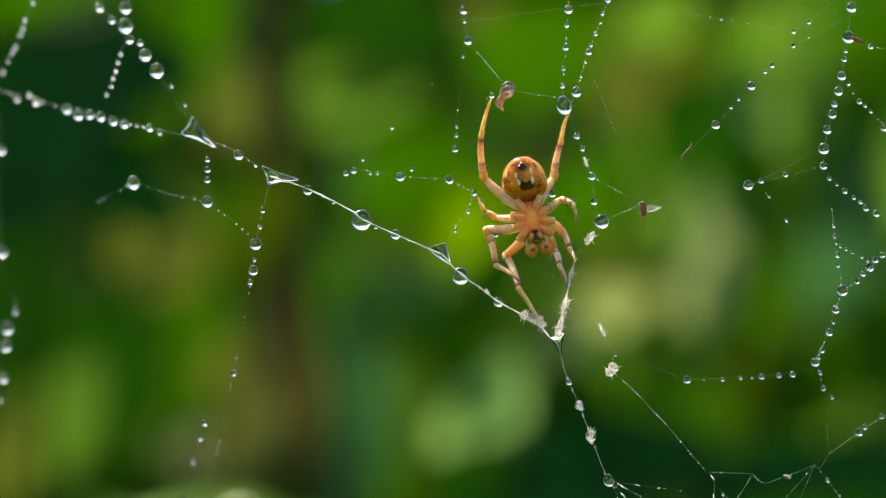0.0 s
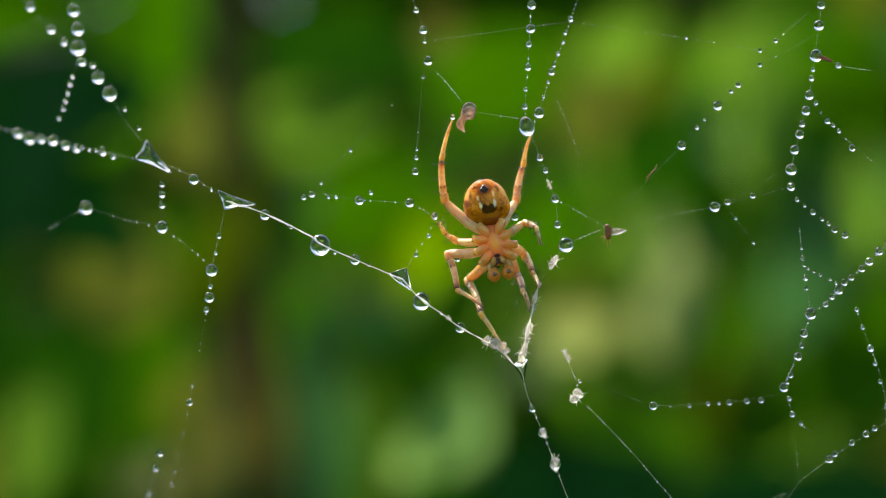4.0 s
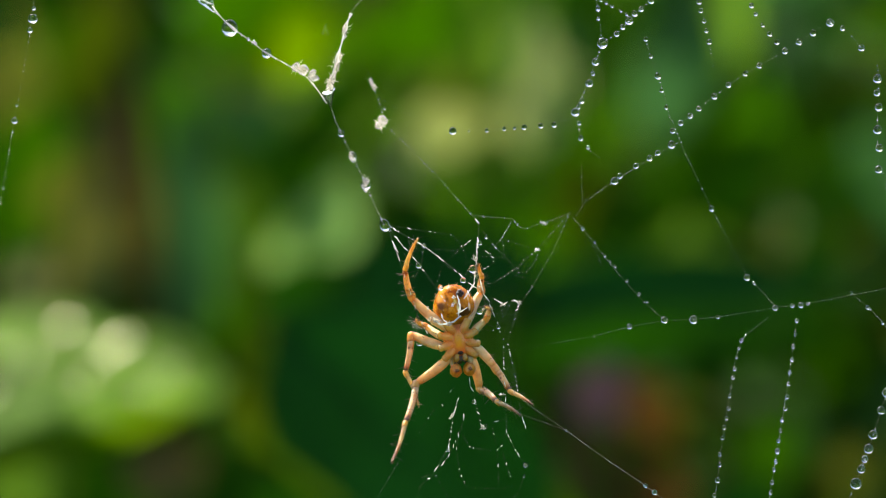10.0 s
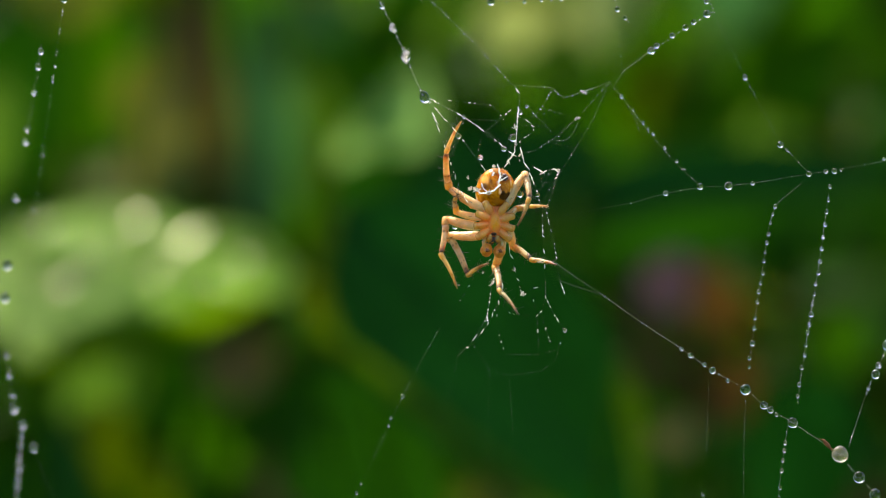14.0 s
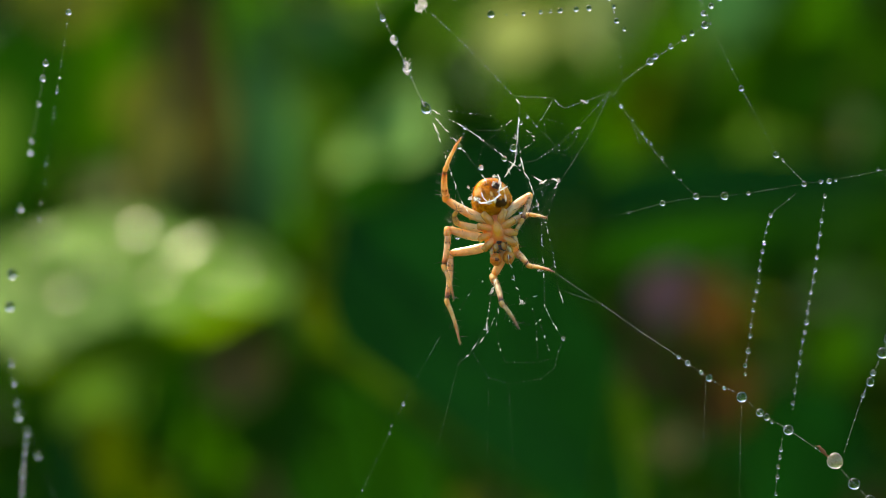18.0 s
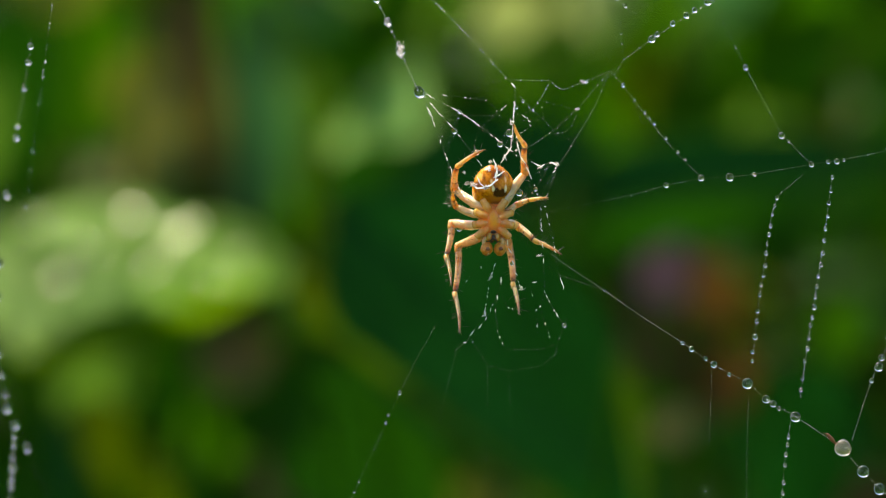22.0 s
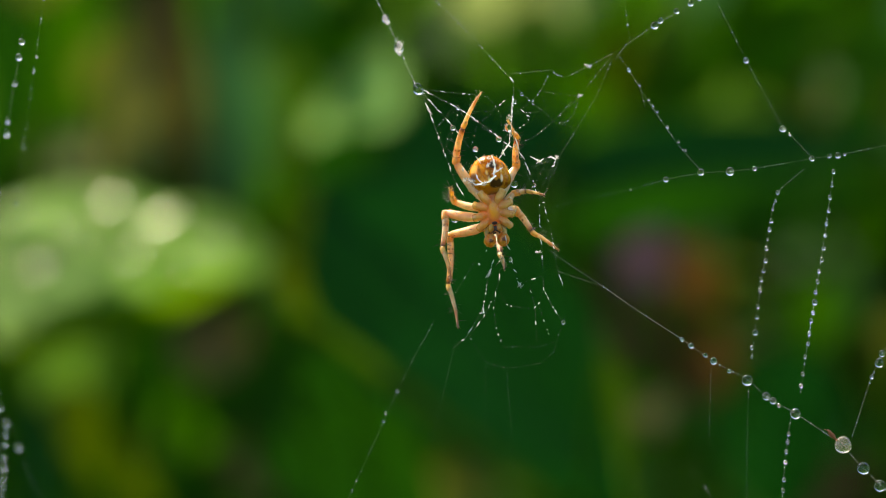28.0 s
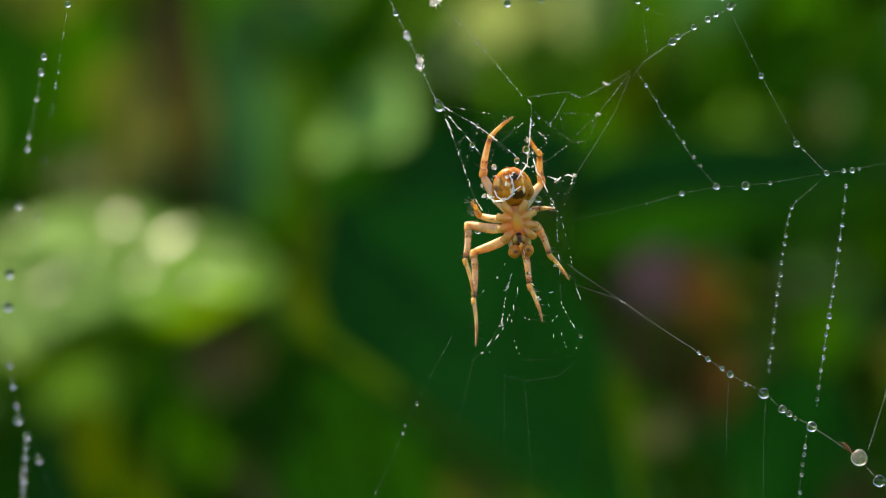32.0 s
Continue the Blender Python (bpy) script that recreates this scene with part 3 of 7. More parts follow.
def hedge(name, label, n, box, colours, size, seed):
    """Dense far foliage, one joined mass of folded leaves."""
    rnd = random.Random(seed)
    verts, faces, mats = [], [], []
    for i in range(n):
        c = Vector([rnd.uniform(*b) for b in box])
        # ragged outline: thinning ends, uneven height
        mid = Vector([(b[0] + b[1]) / 2 for b in box])
        c.x = mid.x + (c.x - mid.x) * (1 + abs(rnd.gauss(0, 0.22)))
        c.y += abs(rnd.gauss(0, 0.12)) * (box[1][1] - box[1][0]) * (1 if c.y > mid.y else 0)
        c.z = box[2][0] + (c.z - box[2][0]) * (0.95 + 0.35 * noise.noise(Vector((c.x * 4, c.y * 4, seed))))
        m = Euler((rnd.uniform(0.3, 1.9), rnd.uniform(-0.9, 0.9), rnd.uniform(0, 6.3))).to_matrix()
        L = size * rnd.uniform(0.6, 1.4)
        W = L * rnd.uniform(0.35, 0.6)
        base = len(verts)
        for u in (0, 0.3, 0.65, 1.0):
            h = W / 2 * math.sin(math.pi * (0.06 + 0.9 * u) ** 0.8)
            for s in (-1, 0, 1):
                verts.append(c + m @ Vector((L * (u - 0.5), h * s, 0.15 * abs(s) * h - 0.2 * L * u * u)))
        k = rnd.randrange(len(colours))
        for a in range(3):
            for j in range(2):
                q = base + a * 3 + j
                faces.append((q, q + 1, q + 4, q + 3))
                mats.append(k)
    me = bpy.data.meshes.new(name)
    me.from_pydata(verts, [], faces)
    for c in colours:
        me.materials.append(LEAF[c])
    me.polygons.foreach_set("material_index", mats)
    me.polygons.foreach_set("use_smooth", [True] * len(mats))
    return tagged(new(name, me), label, "foliage", kind="stuff")


hedge("undergrowth", "tangled dark green leaves filling the thicket", 7000, ((-0.46, 0.50), (0.55, 0.74), (-0.50, 0.06)), ["dark", "mid", "mid", "dark", "teal", "soft", "olive"], 0.034, 3)
hedge("hedge", "dense far hedge of dark leaves", 18000, ((-1.7, 1.7), (1.1, 2.2), (-0.52, 0.48)), ["dark", "mid", "mid"], 0.09, 4)
hedge("meadow_grass", "low leafy growth covering the soil", 9000, ((-2.4, 2.4), (-1.8, 0.8), (-0.53, -0.45)), ["mid", "dark", "soft"], 0.05, 5)


# ---- the web ----
WEB = new("spider_web")
tagged(WEB, "dew-covered ragged orb web strung between plants", "spider web")
_b = bmesh.new()
bmesh.ops.create_icosphere(_b, subdivisions=3, radius=1)
DROP_MESH = mesh_of(_b, WATER, "drop")
_b = bmesh.new()
bmesh.ops.create_icosphere(_b, subdivisions=2, radius=1)
SMALL_DROP_MESH = mesh_of(_b, WATER, "small drop")
SWAY = []
SWAYING = []


def sway(x, z, *rows):
    """How a knot of the web is pulled about: its place, then (seconds, dx, dz) in mm."""
    SWAY.append((x, z, rows))


def pull(x, z, t):
    """The web's shift at a place (mm) and time."""
    sx = sz = 0.0
    total = 0.25
    for px, pz, rows in SWAY:
        w = math.exp(-((x - px) ** 2 + (z - pz) ** 2) / 18.0)
        if w < 0.01:
            continue
        dx, dz = rows[0][1], rows[0][2]
        for a, b in zip(rows, rows[1:]):
            if a[0] <= t:
                f = min(1, (t - a[0]) / (b[0] - a[0]))
                dx, dz = a[1] + (b[1] - a[1]) * f, a[2] + (b[2] - a[2]) * f
        sx, sz, total = sx + w * dx, sz + w * dz, total + w
    return sx / total, sz / total


def lag(x):
    """Depth of the web's sheet (mm): its far side leans away."""
    return max(0.0, -x * 0.28) + max(0.0, -x - 15.0) * 0.4


def at(x, z, dy=0.0):
    """A place on the web's sheet (mm to metres); its lower outer corner sags away behind the rest."""
    sag = 9.0 * min(1.0, max(0.0, (-x - 11.0) / 4.0)) * min(1.0, max(0.0, (-z - 10.0) / 5.0))
    grow = 1 + sag / (168.0 + lag(x))
    return Vector((7.5 + (x - 7.5) * grow, lag(x) + sag + dy, -8.0 + (z + 8.0) * grow)) / 1000


def thread(name, width, nodes, drops=(), beads=None):
    """A silk thread (mm) with its hanging drops (x, z, radius) and a row of tiny beads (radius, gap, share, seed)."""
    width *= 0.65 if name == "hub_thread" else 1.0
    pts = [at(x, z) for x, z in nodes]
    path = smooth_path(pts, 5) if name[:4] in ("brid", "anch", "bead") else [p.lerp(q, k / 5) for p, q in zip(pts, pts[1:]) for k in range(5)] + [pts[-1]]
    mid = sum(pts, Vector()) / len(pts)
    bm = bmesh.new()
    rnd = random.Random(len(path) * 31 + round(width * 1e4))
    tube(bm, [p - mid + Vector([rnd.gauss(0, 0.000006) for _ in range(3)]) for p in path], [width / 2000 * (max(0.45, 0.9 + 2.2 * noise.noise(Vector((k * 0.43, width * 90, 2)))) if name[:4] in ("brid", "anch") else rnd.uniform(0.75, 1.3)) for k in range(len(path))], 5)
    ob = part(name, bm, (FLECK if name == "silk_band" else SILK) if name != "bridge_thread" and width < 0.055 or name == "silk_band" else SILK_WET, WEB)
    ob.location = mid
    SWAYING.append((ob, nodes[0], nodes[-1]))
    for x, z, r in drops:
        d = new("water_drop", DROP_MESH if r > 0.15 else SMALL_DROP_MESH)
        d.parent = ob
        d.location = at(x, z, rnd.uniform(-0.05, 0.02)) - mid
        k = rnd.uniform(0.94, 1.0)
        d.scale = Vector((r * k, r, r * rnd.uniform(0.98, 1.08))) / 1000
    if beads:
        radius, gap, share, seed = beads
        rnd = random.Random(seed)
        bb = bmesh.new()
        tufts = name in ("hub_thread", "silk_band")
        run = 0.0
        count = 0
        for a, b in zip(path, path[1:]):
            length = (b - a).length * 1000
            run += length
            while run > gap:
                run -= gap
                if rnd.random() < share:
                    c = b.lerp(a, min(1, run / max(length, 1e-6))) - mid
                    r = radius * rnd.uniform(0.5, 1.25) * (0.9 if tufts else 1.0)
                    if tufts:
                        d = (b - a).normalized() * r * rnd.uniform(0.6, 3.5) / 1000
                        skew = Vector((rnd.gauss(0, 1), rnd.gauss(0, 1), rnd.gauss(0, 1))) * r * 0.0005
                        tube(bb, [c - d - skew, c, c + d + skew * 1.5], [r * 0.00015, r * 0.0006, r * 0.00015], 5)
                    else:
                        ball(bb, c * 1000, (r, r, r * rnd.uniform(1, 1.5)), 1)
                    count += 1
        if count:
            tagged(part("tuft" if tufts else "fine_dew", bb, FLECK if tufts else WATER, ob), "bright knots of silk" if tufts else "row of tiny dew beads", kind="stuff")
        else:
            bb.free()
    return ob


def clump(name, x, z, rx, rz, lean, kind, corners=()):
    """Wad of wet silk, film of water between the corners (mm) of a fork, or a heavy drop (mm)."""
    bm = bmesh.new()
    rnd = random.Random(round(x * 100) + 7)
    if kind == "silk":
        # crumpled angular pieces, like folded foil
        for k in range(2):
            f = (k - 0.5) * 0.8
            at_k = Vector((rnd.gauss(0, 0.2) * rx, rnd.gauss(0, 0.15) * rx, f * rz))
            pts = []
            for _ in range(15):
                n = Vector([rnd.gauss(0, 1) for _ in range(3)]).normalized() * rnd.uniform(0.55, 1.0)
                pts.append(bm.verts.new((at_k + Vector((n.x * rx * 1.15, n.y * rx * 0.8, n.z * rz * 0.95))) / 1000))
            bmesh.ops.convex_hull(bm, input=pts)
        loose = [v for v in bm.verts if not v.link_faces]
        bmesh.ops.delete(bm, geom=loose, context="VERTS")
        bmesh.ops.subdivide_edges(bm, edges=bm.edges[:], cuts=1, use_grid_fill=True)
        bmesh.ops.smooth_vert(bm, verts=bm.verts, factor=0.45, use_axis_x=True, use_axis_y=True, use_axis_z=True)
        mat, label = WAD, "crumpled glassy wad of wet whitish silk"
    elif kind == "film":
        # three-cornered lens of water with hollow sides, drawn out along the threads
        cs = [Vector((a, 0, b)) / 1000 for a, b in corners]
        m = sum(cs, Vector()) / 3
        loop = []
        for k in range(3):
            p, q = cs[k], cs[(k + 1) % 3]
            for u in [h / 8 for h in range(8)]:
                loop.append(m + (p.lerp(q, u).lerp(m, 0.7 * u * (1 - u)) - m) * 1.4)
        n = len(loop)
        loop = [(loop[k - 1] + 2 * loop[k] + loop[(k + 1) % n]) / 4 for k in range(n)]
        thick = 0.5 * min((p - m).length for p in cs) + 0.00012
        front, back = [], []
        for f in (1.0, 0.9, 0.72, 0.48, 0.22):
            h = thick * (1 - f ** 2.5)
            front.append([bm.verts.new(m + (p - m) * f + Vector((0, -h, 0))) for p in loop])
            back.append(front[0] if f == 1.0 else [bm.verts.new(m + (p - m) * f + Vector((0, h, 0))) for p in loop])
        for side, turn in ((front, 1), (back, -1)):
            for c, d in zip(side, side[1:]):
                for k in range(n):
                    bm.faces.new((c[k], c[(k + 1) % n], d[(k + 1) % n], d[k])[::turn])
            bm.faces.new(side[-1][::turn])
        mat, label, lean = WATER, "three-cornered film of water in a fork of the threads", 0
    elif kind == "pebble":
        # heavy drop drawn out to three corners by the threads
        for a, b in corners:
            ball(bm, (a, 0, b), (rx, rx, rx), 2)
        ball(bm, (0.06, 0, -0.14), (rx * 2.9, rx * 2.2, rx * 2.7), 3)
        hull = bmesh.ops.convex_hull(bm, input=bm.verts[:])
        bmesh.ops.delete(bm, geom=list({v for v in hull["geom_interior"] + hull["geom_unused"] if isinstance(v, bmesh.types.BMVert)}), context="VERTS")
        mat, label, lean = WATER, "three-cornered drop of water in a fork of the threads", 0
    else:
        vs = ball(bm, (0, 0, 0), (rx, rx, rz), 4)
        for v in vs:
            v.co.x *= 1 - 0.12 * v.co.z * 1000 / rz
        mat, label = (MILKY if kind == "milky" else WATER), ("heavy pinkish milky drop" if kind == "milky" else "large clear hanging drop")
    ob = part(name, bm, mat, WEB, label)
    ob.matrix_basis = Matrix.Translation(at(x, z, -0.05)) @ Matrix.Rotation(radians(lean), 4, "Y")
    SWAYING.append((ob, (x, z), None))
    if kind == "silk":
        # fine white fibres standing off it
        fb = bmesh.new()
        for _ in range(14):
            a = rnd.uniform(0, 6.28)
            s = rnd.uniform(0.1, 0.9)
            p = Vector((math.cos(a) * rx * s, rnd.uniform(-0.5, 0.1) * rx, math.sin(a) * rz * s))
            q = p + Vector((math.cos(a + rnd.uniform(-1, 1)), rnd.uniform(-.5, .3), math.sin(a + rnd.uniform(-1, 1)))) * rnd.uniform(0.25, 0.7) * max(rx, rz)
            tube(fb, [p / 1000, p.lerp(q, 0.4) / 1000, q / 1000], [0.000008, 0.000009, 0.000002], 4)
        tagged(part("fibre", fb, FLECK, ob), "fine white silk fibres", kind="stuff")
    return ob


sway(-5.1, 1.7, (0, 0.02, 0.03), (3, 0.01, 0.02), (6, -0.00, 0.03), (7, 0.02, 0.04), (7.5, -0.05, -0.08), (8, -0.06, -0.26), (8.5, -0.04, -0.26), (9, 0.05, 0.02), (9.5, 0.02, 0.06))
sway(7.5, 8.9, (0, 0.03, -0.01), (3, 0.07, -0.02), (6, -0.03, -0.01), (7, -0.02, -0.03), (7.5, 0.47, 0.12), (8, 1.06, 0.83), (8.5, 1.16, 1.06))
sway(-0.3, -0.3, (0, -0.01, 0.09), (3, 0.03, 0.05), (6, 0.01, 0.05), (7, 0.03, 0.09), (7.5, -0.26, -0.34), (8, -0.17, -0.38), (8.5, -0.19, -0.43), (9, 0.04, -0.19), (9.5, -0.04, -0.13))
sway(-10.7, 4.6, (0, 0.03, 0.01), (3, 0.03, -0.04), (6, 0.03, -0.00), (7, 0.02, 0.06), (7.5, 0.03, 0.05), (8, -0.07, -0.12), (8.5, -0.02, -0.02), (9, -0.09, 0.22))
sway(-15.9, 7.6, (0, -0.03, 0.03), (3, -0.02, -0.06), (6, -0.01, -0.04), (7, -0.03, 0.02), (7.5, 0.15, 0.13), (8, 0.27, 0.16), (8.5, 0.21, 0.32))
sway(9.9, 1.8, (0, -0.05, -0.00), (3, -0.03, 0.02), (6, -0.06, 0.04), (7, -0.07, 0.07), (7.5, 0.33, -0.34), (8, 0.37, -0.25), (8.5, 0.45, -0.33), (9, 0.46, -0.08), (9.5, 0.50, -0.02))
sway(10.6, -7.8, (0, -0.01, 0.14), (3, -0.03, 0.15), (6, 0.03, 0.19), (7, 0.05, 0.22), (7.5, -0.01, -0.33), (8, -0.02, -0.74), (8.5, -0.03, -0.80), (9, 0.11, -0.65), (9.5, 0.13, -0.63), (10, -0.15, -0.40), (10.5, 0.05, -0.03), (17, -0.07, -0.01), (19, -0.04, -0.12), (30, 0.25, -0.63), (32, 0.33, -0.58))
sway(23.6, 6.2, (0, 0.04, -0.06), (3, 0.02, -0.01), (6, -0.00, -0.01), (7, -0.08, -0.02), (7.5, -0.04, 0.03), (8, 0.05, 0.12), (8.5, -0.01, 0.09))
sway(15.1, -7.9, (0, -0.01, -0.13), (3, -0.07, -0.05), (6, -0.02, -0.11), (7, -0.02, -0.08), (7.5, 0.06, 0.13), (8, 0.01, 0.30), (8.5, -0.01, 0.28), (9, 0.01, 0.35), (9.5, 0.05, 0.44), (10, 0.14, 0.33))
sway(24.7, -2.4, (0, 0.08, -0.06), (3, 0.03, 0.00), (6, 0.02, -0.04), (7, -0.04, -0.06), (7.5, -0.13, 0.08), (8, -0.14, 0.16), (8.5, -0.22, 0.15), (9, -0.13, 0.12), (9.5, -0.06, 0.16), (10, -0.01, -0.05))
sway(19.2, 10.1, (0, 0.05, -0.06), (3, 0.05, -0.01), (6, -0.02, 0.01), (7, -0.04, -0.04), (7.5, -0.13, 0.15), (8, 0.05, 0.09), (8.5, 0.05, 0.05))
sway(-11.9, 0.3, (0, 0.00, -0.02), (3, -0.01, -0.08), (6, 0.07, -0.04), (7, 0.06, 0.02), (7.5, -0.00, 0.12), (8, -0.06, 0.03), (8.5, -0.04, 0.14), (9, -0.03, 0.33), (9.5, -0.15, 0.41))
sway(10.9, -14.5, (0, -0.63, 0.19), (3, -0.85, 0.36), (8.5, 0.60, -0.54), (9, 0.31, -0.13), (9.5, 0.35, -0.14), (10, 0.00, 0.20), (10.5, 0.22, 0.26), (11, 0.13, 0.17), (12, 0.18, 0.14), (13, 0.18, 0.15), (14, -0.05, 0.14), (17, 0.04, 0.17), (19, 0.03, 0.08), (20, -0.07, -0.09), (21, -0.14, -0.00), (23, -0.10, -0.05), (25, -0.09, -0.09), (28, 0.01, -0.14), (29, 0.12, -0.13), (30, -0.12, -0.01), (31, -0.02, -0.16), (32, 0.17, -0.17))
sway(16.6, -13.9, (7, 0.05, -0.07), (7.5, 0.03, -0.04), (8, -0.06, -0.05), (8.5, -0.03, -0.13), (9, -0.05, -0.20), (9.5, -0.03, -0.14), (10, -0.12, 0.11), (10.5, 0.05, 0.38), (11, -0.07, 0.33), (12, -0.07, 0.22), (13, 0.01, 0.21), (14, 0.14, 0.28), (17, 0.26, 0.31), (19, 0.27, 0.29), (20, -0.09, 0.00), (21, -0.03, -0.02), (23, -0.02, -0.09), (25, -0.02, -0.16), (28, -0.05, -0.07), (29, -0.08, -0.05), (30, -0.29, -0.62), (31, -0.14, -0.92))
sway(23.1, -13.2, (7.5, 0.09, -0.04), (8, 0.03, 0.07), (8.5, -0.03, 0.09), (9, -0.50, -0.21), (9.5, -0.40, -0.14), (10, -0.52, -0.31), (10.5, -0.39, -0.37), (11, -0.41, -0.32), (12, -0.42, -0.40), (13, -0.44, -0.36), (14, -0.19, -0.20), (17, -0.04, -0.08), (19, 0.06, -0.08), (20, -0.07, 0.03), (21, 0.01, 0.00), (23, 0.16, 0.21), (25, 0.37, 0.48), (28, 0.71, 1.26), (29, 0.77, 1.25), (30, 0.59, 1.26), (31, 0.73, 1.21), (32, 0.82, 1.26))
sway(29.0, -20.4, (10.5, -0.15, -0.15), (11, -0.15, -0.13), (12, -0.13, -0.11), (13, -0.17, -0.10), (14, -0.01, -0.02), (17, -0.21, -0.07), (19, -0.00, -0.02), (20, 0.14, 0.05), (21, 0.12, 0.01), (23, 0.08, 0.02), (25, 0.08, 0.05), (28, 0.09, 0.08), (29, 0.09, 0.11), (30, -0.09, 0.08), (31, -0.03, 0.05), (32, -0.08, 0.13))
sway(36.3, -19.7, (11, 0.03, 0.01), (12, 0.02, 0.02), (13, -0.06, 0.03), (14, 0.09, 0.02), (17, -0.02, 0.03), (19, 0.12, 0.06), (21, 0.08, -0.08), (23, 0.08, -0.05), (25, 0.05, -0.04), (28, 0.12, 0.03), (29, 0.08, 0.02), (30, -0.12, 0.01), (31, -0.13, -0.05), (32, -0.11, 0.03))
sway(34.4, -17.7, (10, 0.13, -0.03), (10.5, -0.15, -0.00), (11, -0.11, -0.00), (12, -0.17, -0.01), (13, -0.18, -0.03), (14, -0.01, 0.00), (17, -0.07, 0.04), (19, 0.05, 0.02), (20, 0.06, -0.04), (21, 0.02, -0.05), (23, 0.01, -0.06), (25, 0.04, -0.02), (28, 0.12, 0.10), (29, 0.13, 0.09), (30, -0.06, 0.08), (31, -0.02, 0.02), (32, -0.01, 0.12))
sway(31.9, -34.0, (10.5, -0.05, -0.03), (11, -0.02, -0.04), (12, -0.02, -0.06), (13, -0.02, -0.06), (14, -0.08, -0.03), (17, -0.06, -0.03), (19, -0.18, 0.02), (20, 0.05, 0.06), (21, 0.03, 0.04), (23, 0.01, 0.04), (25, -0.00, 0.04), (28, -0.06, -0.01), (29, -0.07, -0.03), (30, 0.25, -0.07), (31, 0.24, -0.02), (32, 0.02, -0.06))
sway(35.1, -36.4, (10.5, 0.02, -0.06), (11, 0.09, -0.07), (12, 0.06, -0.03), (13, 0.09, -0.08), (14, -0.03, -0.03), (17, -0.02, -0.02), (19, -0.16, 0.05), (20, 0.01, -0.01), (21, -0.02, 0.05), (23, -0.05, 0.04), (25, -0.06, 0.06), (28, -0.07, -0.01), (29, -0.12, -0.04), (30, 0.18, -0.08), (31, 0.11, -0.01), (32, -0.02, -0.02))
sway(38.5, -38.7, (10.5, 0.17, -0.11), (11, 0.17, -0.11), (12, 0.12, -0.08), (13, 0.17, -0.10), (14, 0.06, 0.01), (17, 0.10, -0.07), (19, -0.04, 0.02), (20, 0.00, -0.03), (21, -0.05, 0.03), (23, -0.08, 0.03), (25, -0.08, 0.05), (28, -0.16, 0.02), (29, -0.19, -0.00), (30, 0.09, -0.05), (31, 0.03, -0.03), (32, -0.08, 0.00))
sway(8.9, -34.5, (10.5, 0.73, 0.80), (11, 0.73, 0.60), (12, 0.62, 0.30), (13, 0.65, 0.34), (14, 0.11, -0.12), (17, 0.24, -0.20), (19, -0.07, -0.24), (20, 0.01, 0.04), (21, -0.05, 0.01), (23, -0.03, 0.01), (25, -0.07, -0.05), (28, -0.05, 0.02), (29, -0.04, 0.04), (30, -0.07, 0.21), (31, -0.23, 0.17), (32, 0.09, 0.05))
sway(0.4, 4.3, (0, 0.00, 0.00), (7.2, 0.00, 0.00), (8, -1.51, 1.24))
sway(1.9, 3.5, (0, 0.00, 0.00), (7.2, 0.00, 0.00), (8, -2.66, 0.62))
sway(-4.7, 4.9, (0, 0.00, 0.00), (7.2, 0.00, 0.00), (8, -0.14, 0.52))
sway(4.0, 9.9, (0, 0.00, 0.00), (7.2, 0.00, 0.00), (8, 0.17, 0.23))
sway(0.7, 6.7, (0, 0.00, 0.00), (7.2, 0.00, 0.00), (8, -0.65, 1.67))
sway(1.5, 12.9, (0, 0.00, 0.00), (7.2, 0.00, 0.00), (8, 0.34, 0.62))
thread("anchor_thread", 0.034, [(-32.69, 11.58), (-30.05, 10.77), (-28.11, 10.23), (-24.93, 9.31), (-20.81, 8.25), (-16.44, 7.26), (-14.53, 6.79), (-13.00, 6.06), (-10.89, 4.61)],
       [(-28.75, 10.14, 0.23), (-27.81, 10.37, 0.19), (-27.34, 9.90, 0.27), (-25.01, 9.32, 0.34), (-24.18, 8.94, 0.37), (-23.35, 8.87, 0.30), (-22.52, 8.73, 0.33), (-21.62, 8.40, 0.30), (-20.85, 8.18, 0.30), (-19.04, 7.86, 0.26), (-18.32, 7.54, 0.18), (-13.00, 5.98, 0.32)], (0.093, 0.608, 0.55, 110))
thread("bridge_thread", 0.082, [(-10.89, 4.61), (-8.53, 3.77), (-5.64, 2.32), (-5.11, 1.86), (-2.97, 0.89), (-1.55, 0.28), (-0.07, -0.36)],
       [(-8.53, 3.70, 0.32), (-5.11, 1.79, 0.64), (-2.97, 0.89, 0.32), (-2.11, 0.56, 0.14), (-6.90, 2.94, 0.14), (-4.21, 1.35, 0.14)], (0.084, 0.526, 0.55, 111))
thread("bridge_thread", 0.075, [(-0.07, -0.36), (1.09, -1.63), (2.32, -2.47), (3.45, -3.34), (4.78, -4.07), (6.11, -4.94), (7.32, -6.54)],
       [(1.09, -1.73, 0.53), (3.45, -3.34, 0.32)], (0.091, 0.526, 0.6, 112))
thread("anchor_thread", 0.034, [(-25.35, 18.84), (-23.27, 16.45), (-21.43, 14.92), (-19.33, 12.65), (-18.60, 11.58), (-17.22, 9.47), (-15.86, 7.90)],
       [(-20.74, 15.76, 0.41), (-20.74, 14.58, 0.52), (-22.61, 15.88, 0.30), (-21.71, 15.01, 0.26), (-20.45, 13.67, 0.29), (-19.33, 12.61, 0.44), (-18.52, 11.54, 0.48), (-19.69, 13.41, 0.22), (-17.49, 10.50, 0.15), (-16.55, 9.26, 0.15), (-24.10, 17.44, 0.30), (-21.02, 16.96, 0.37)])
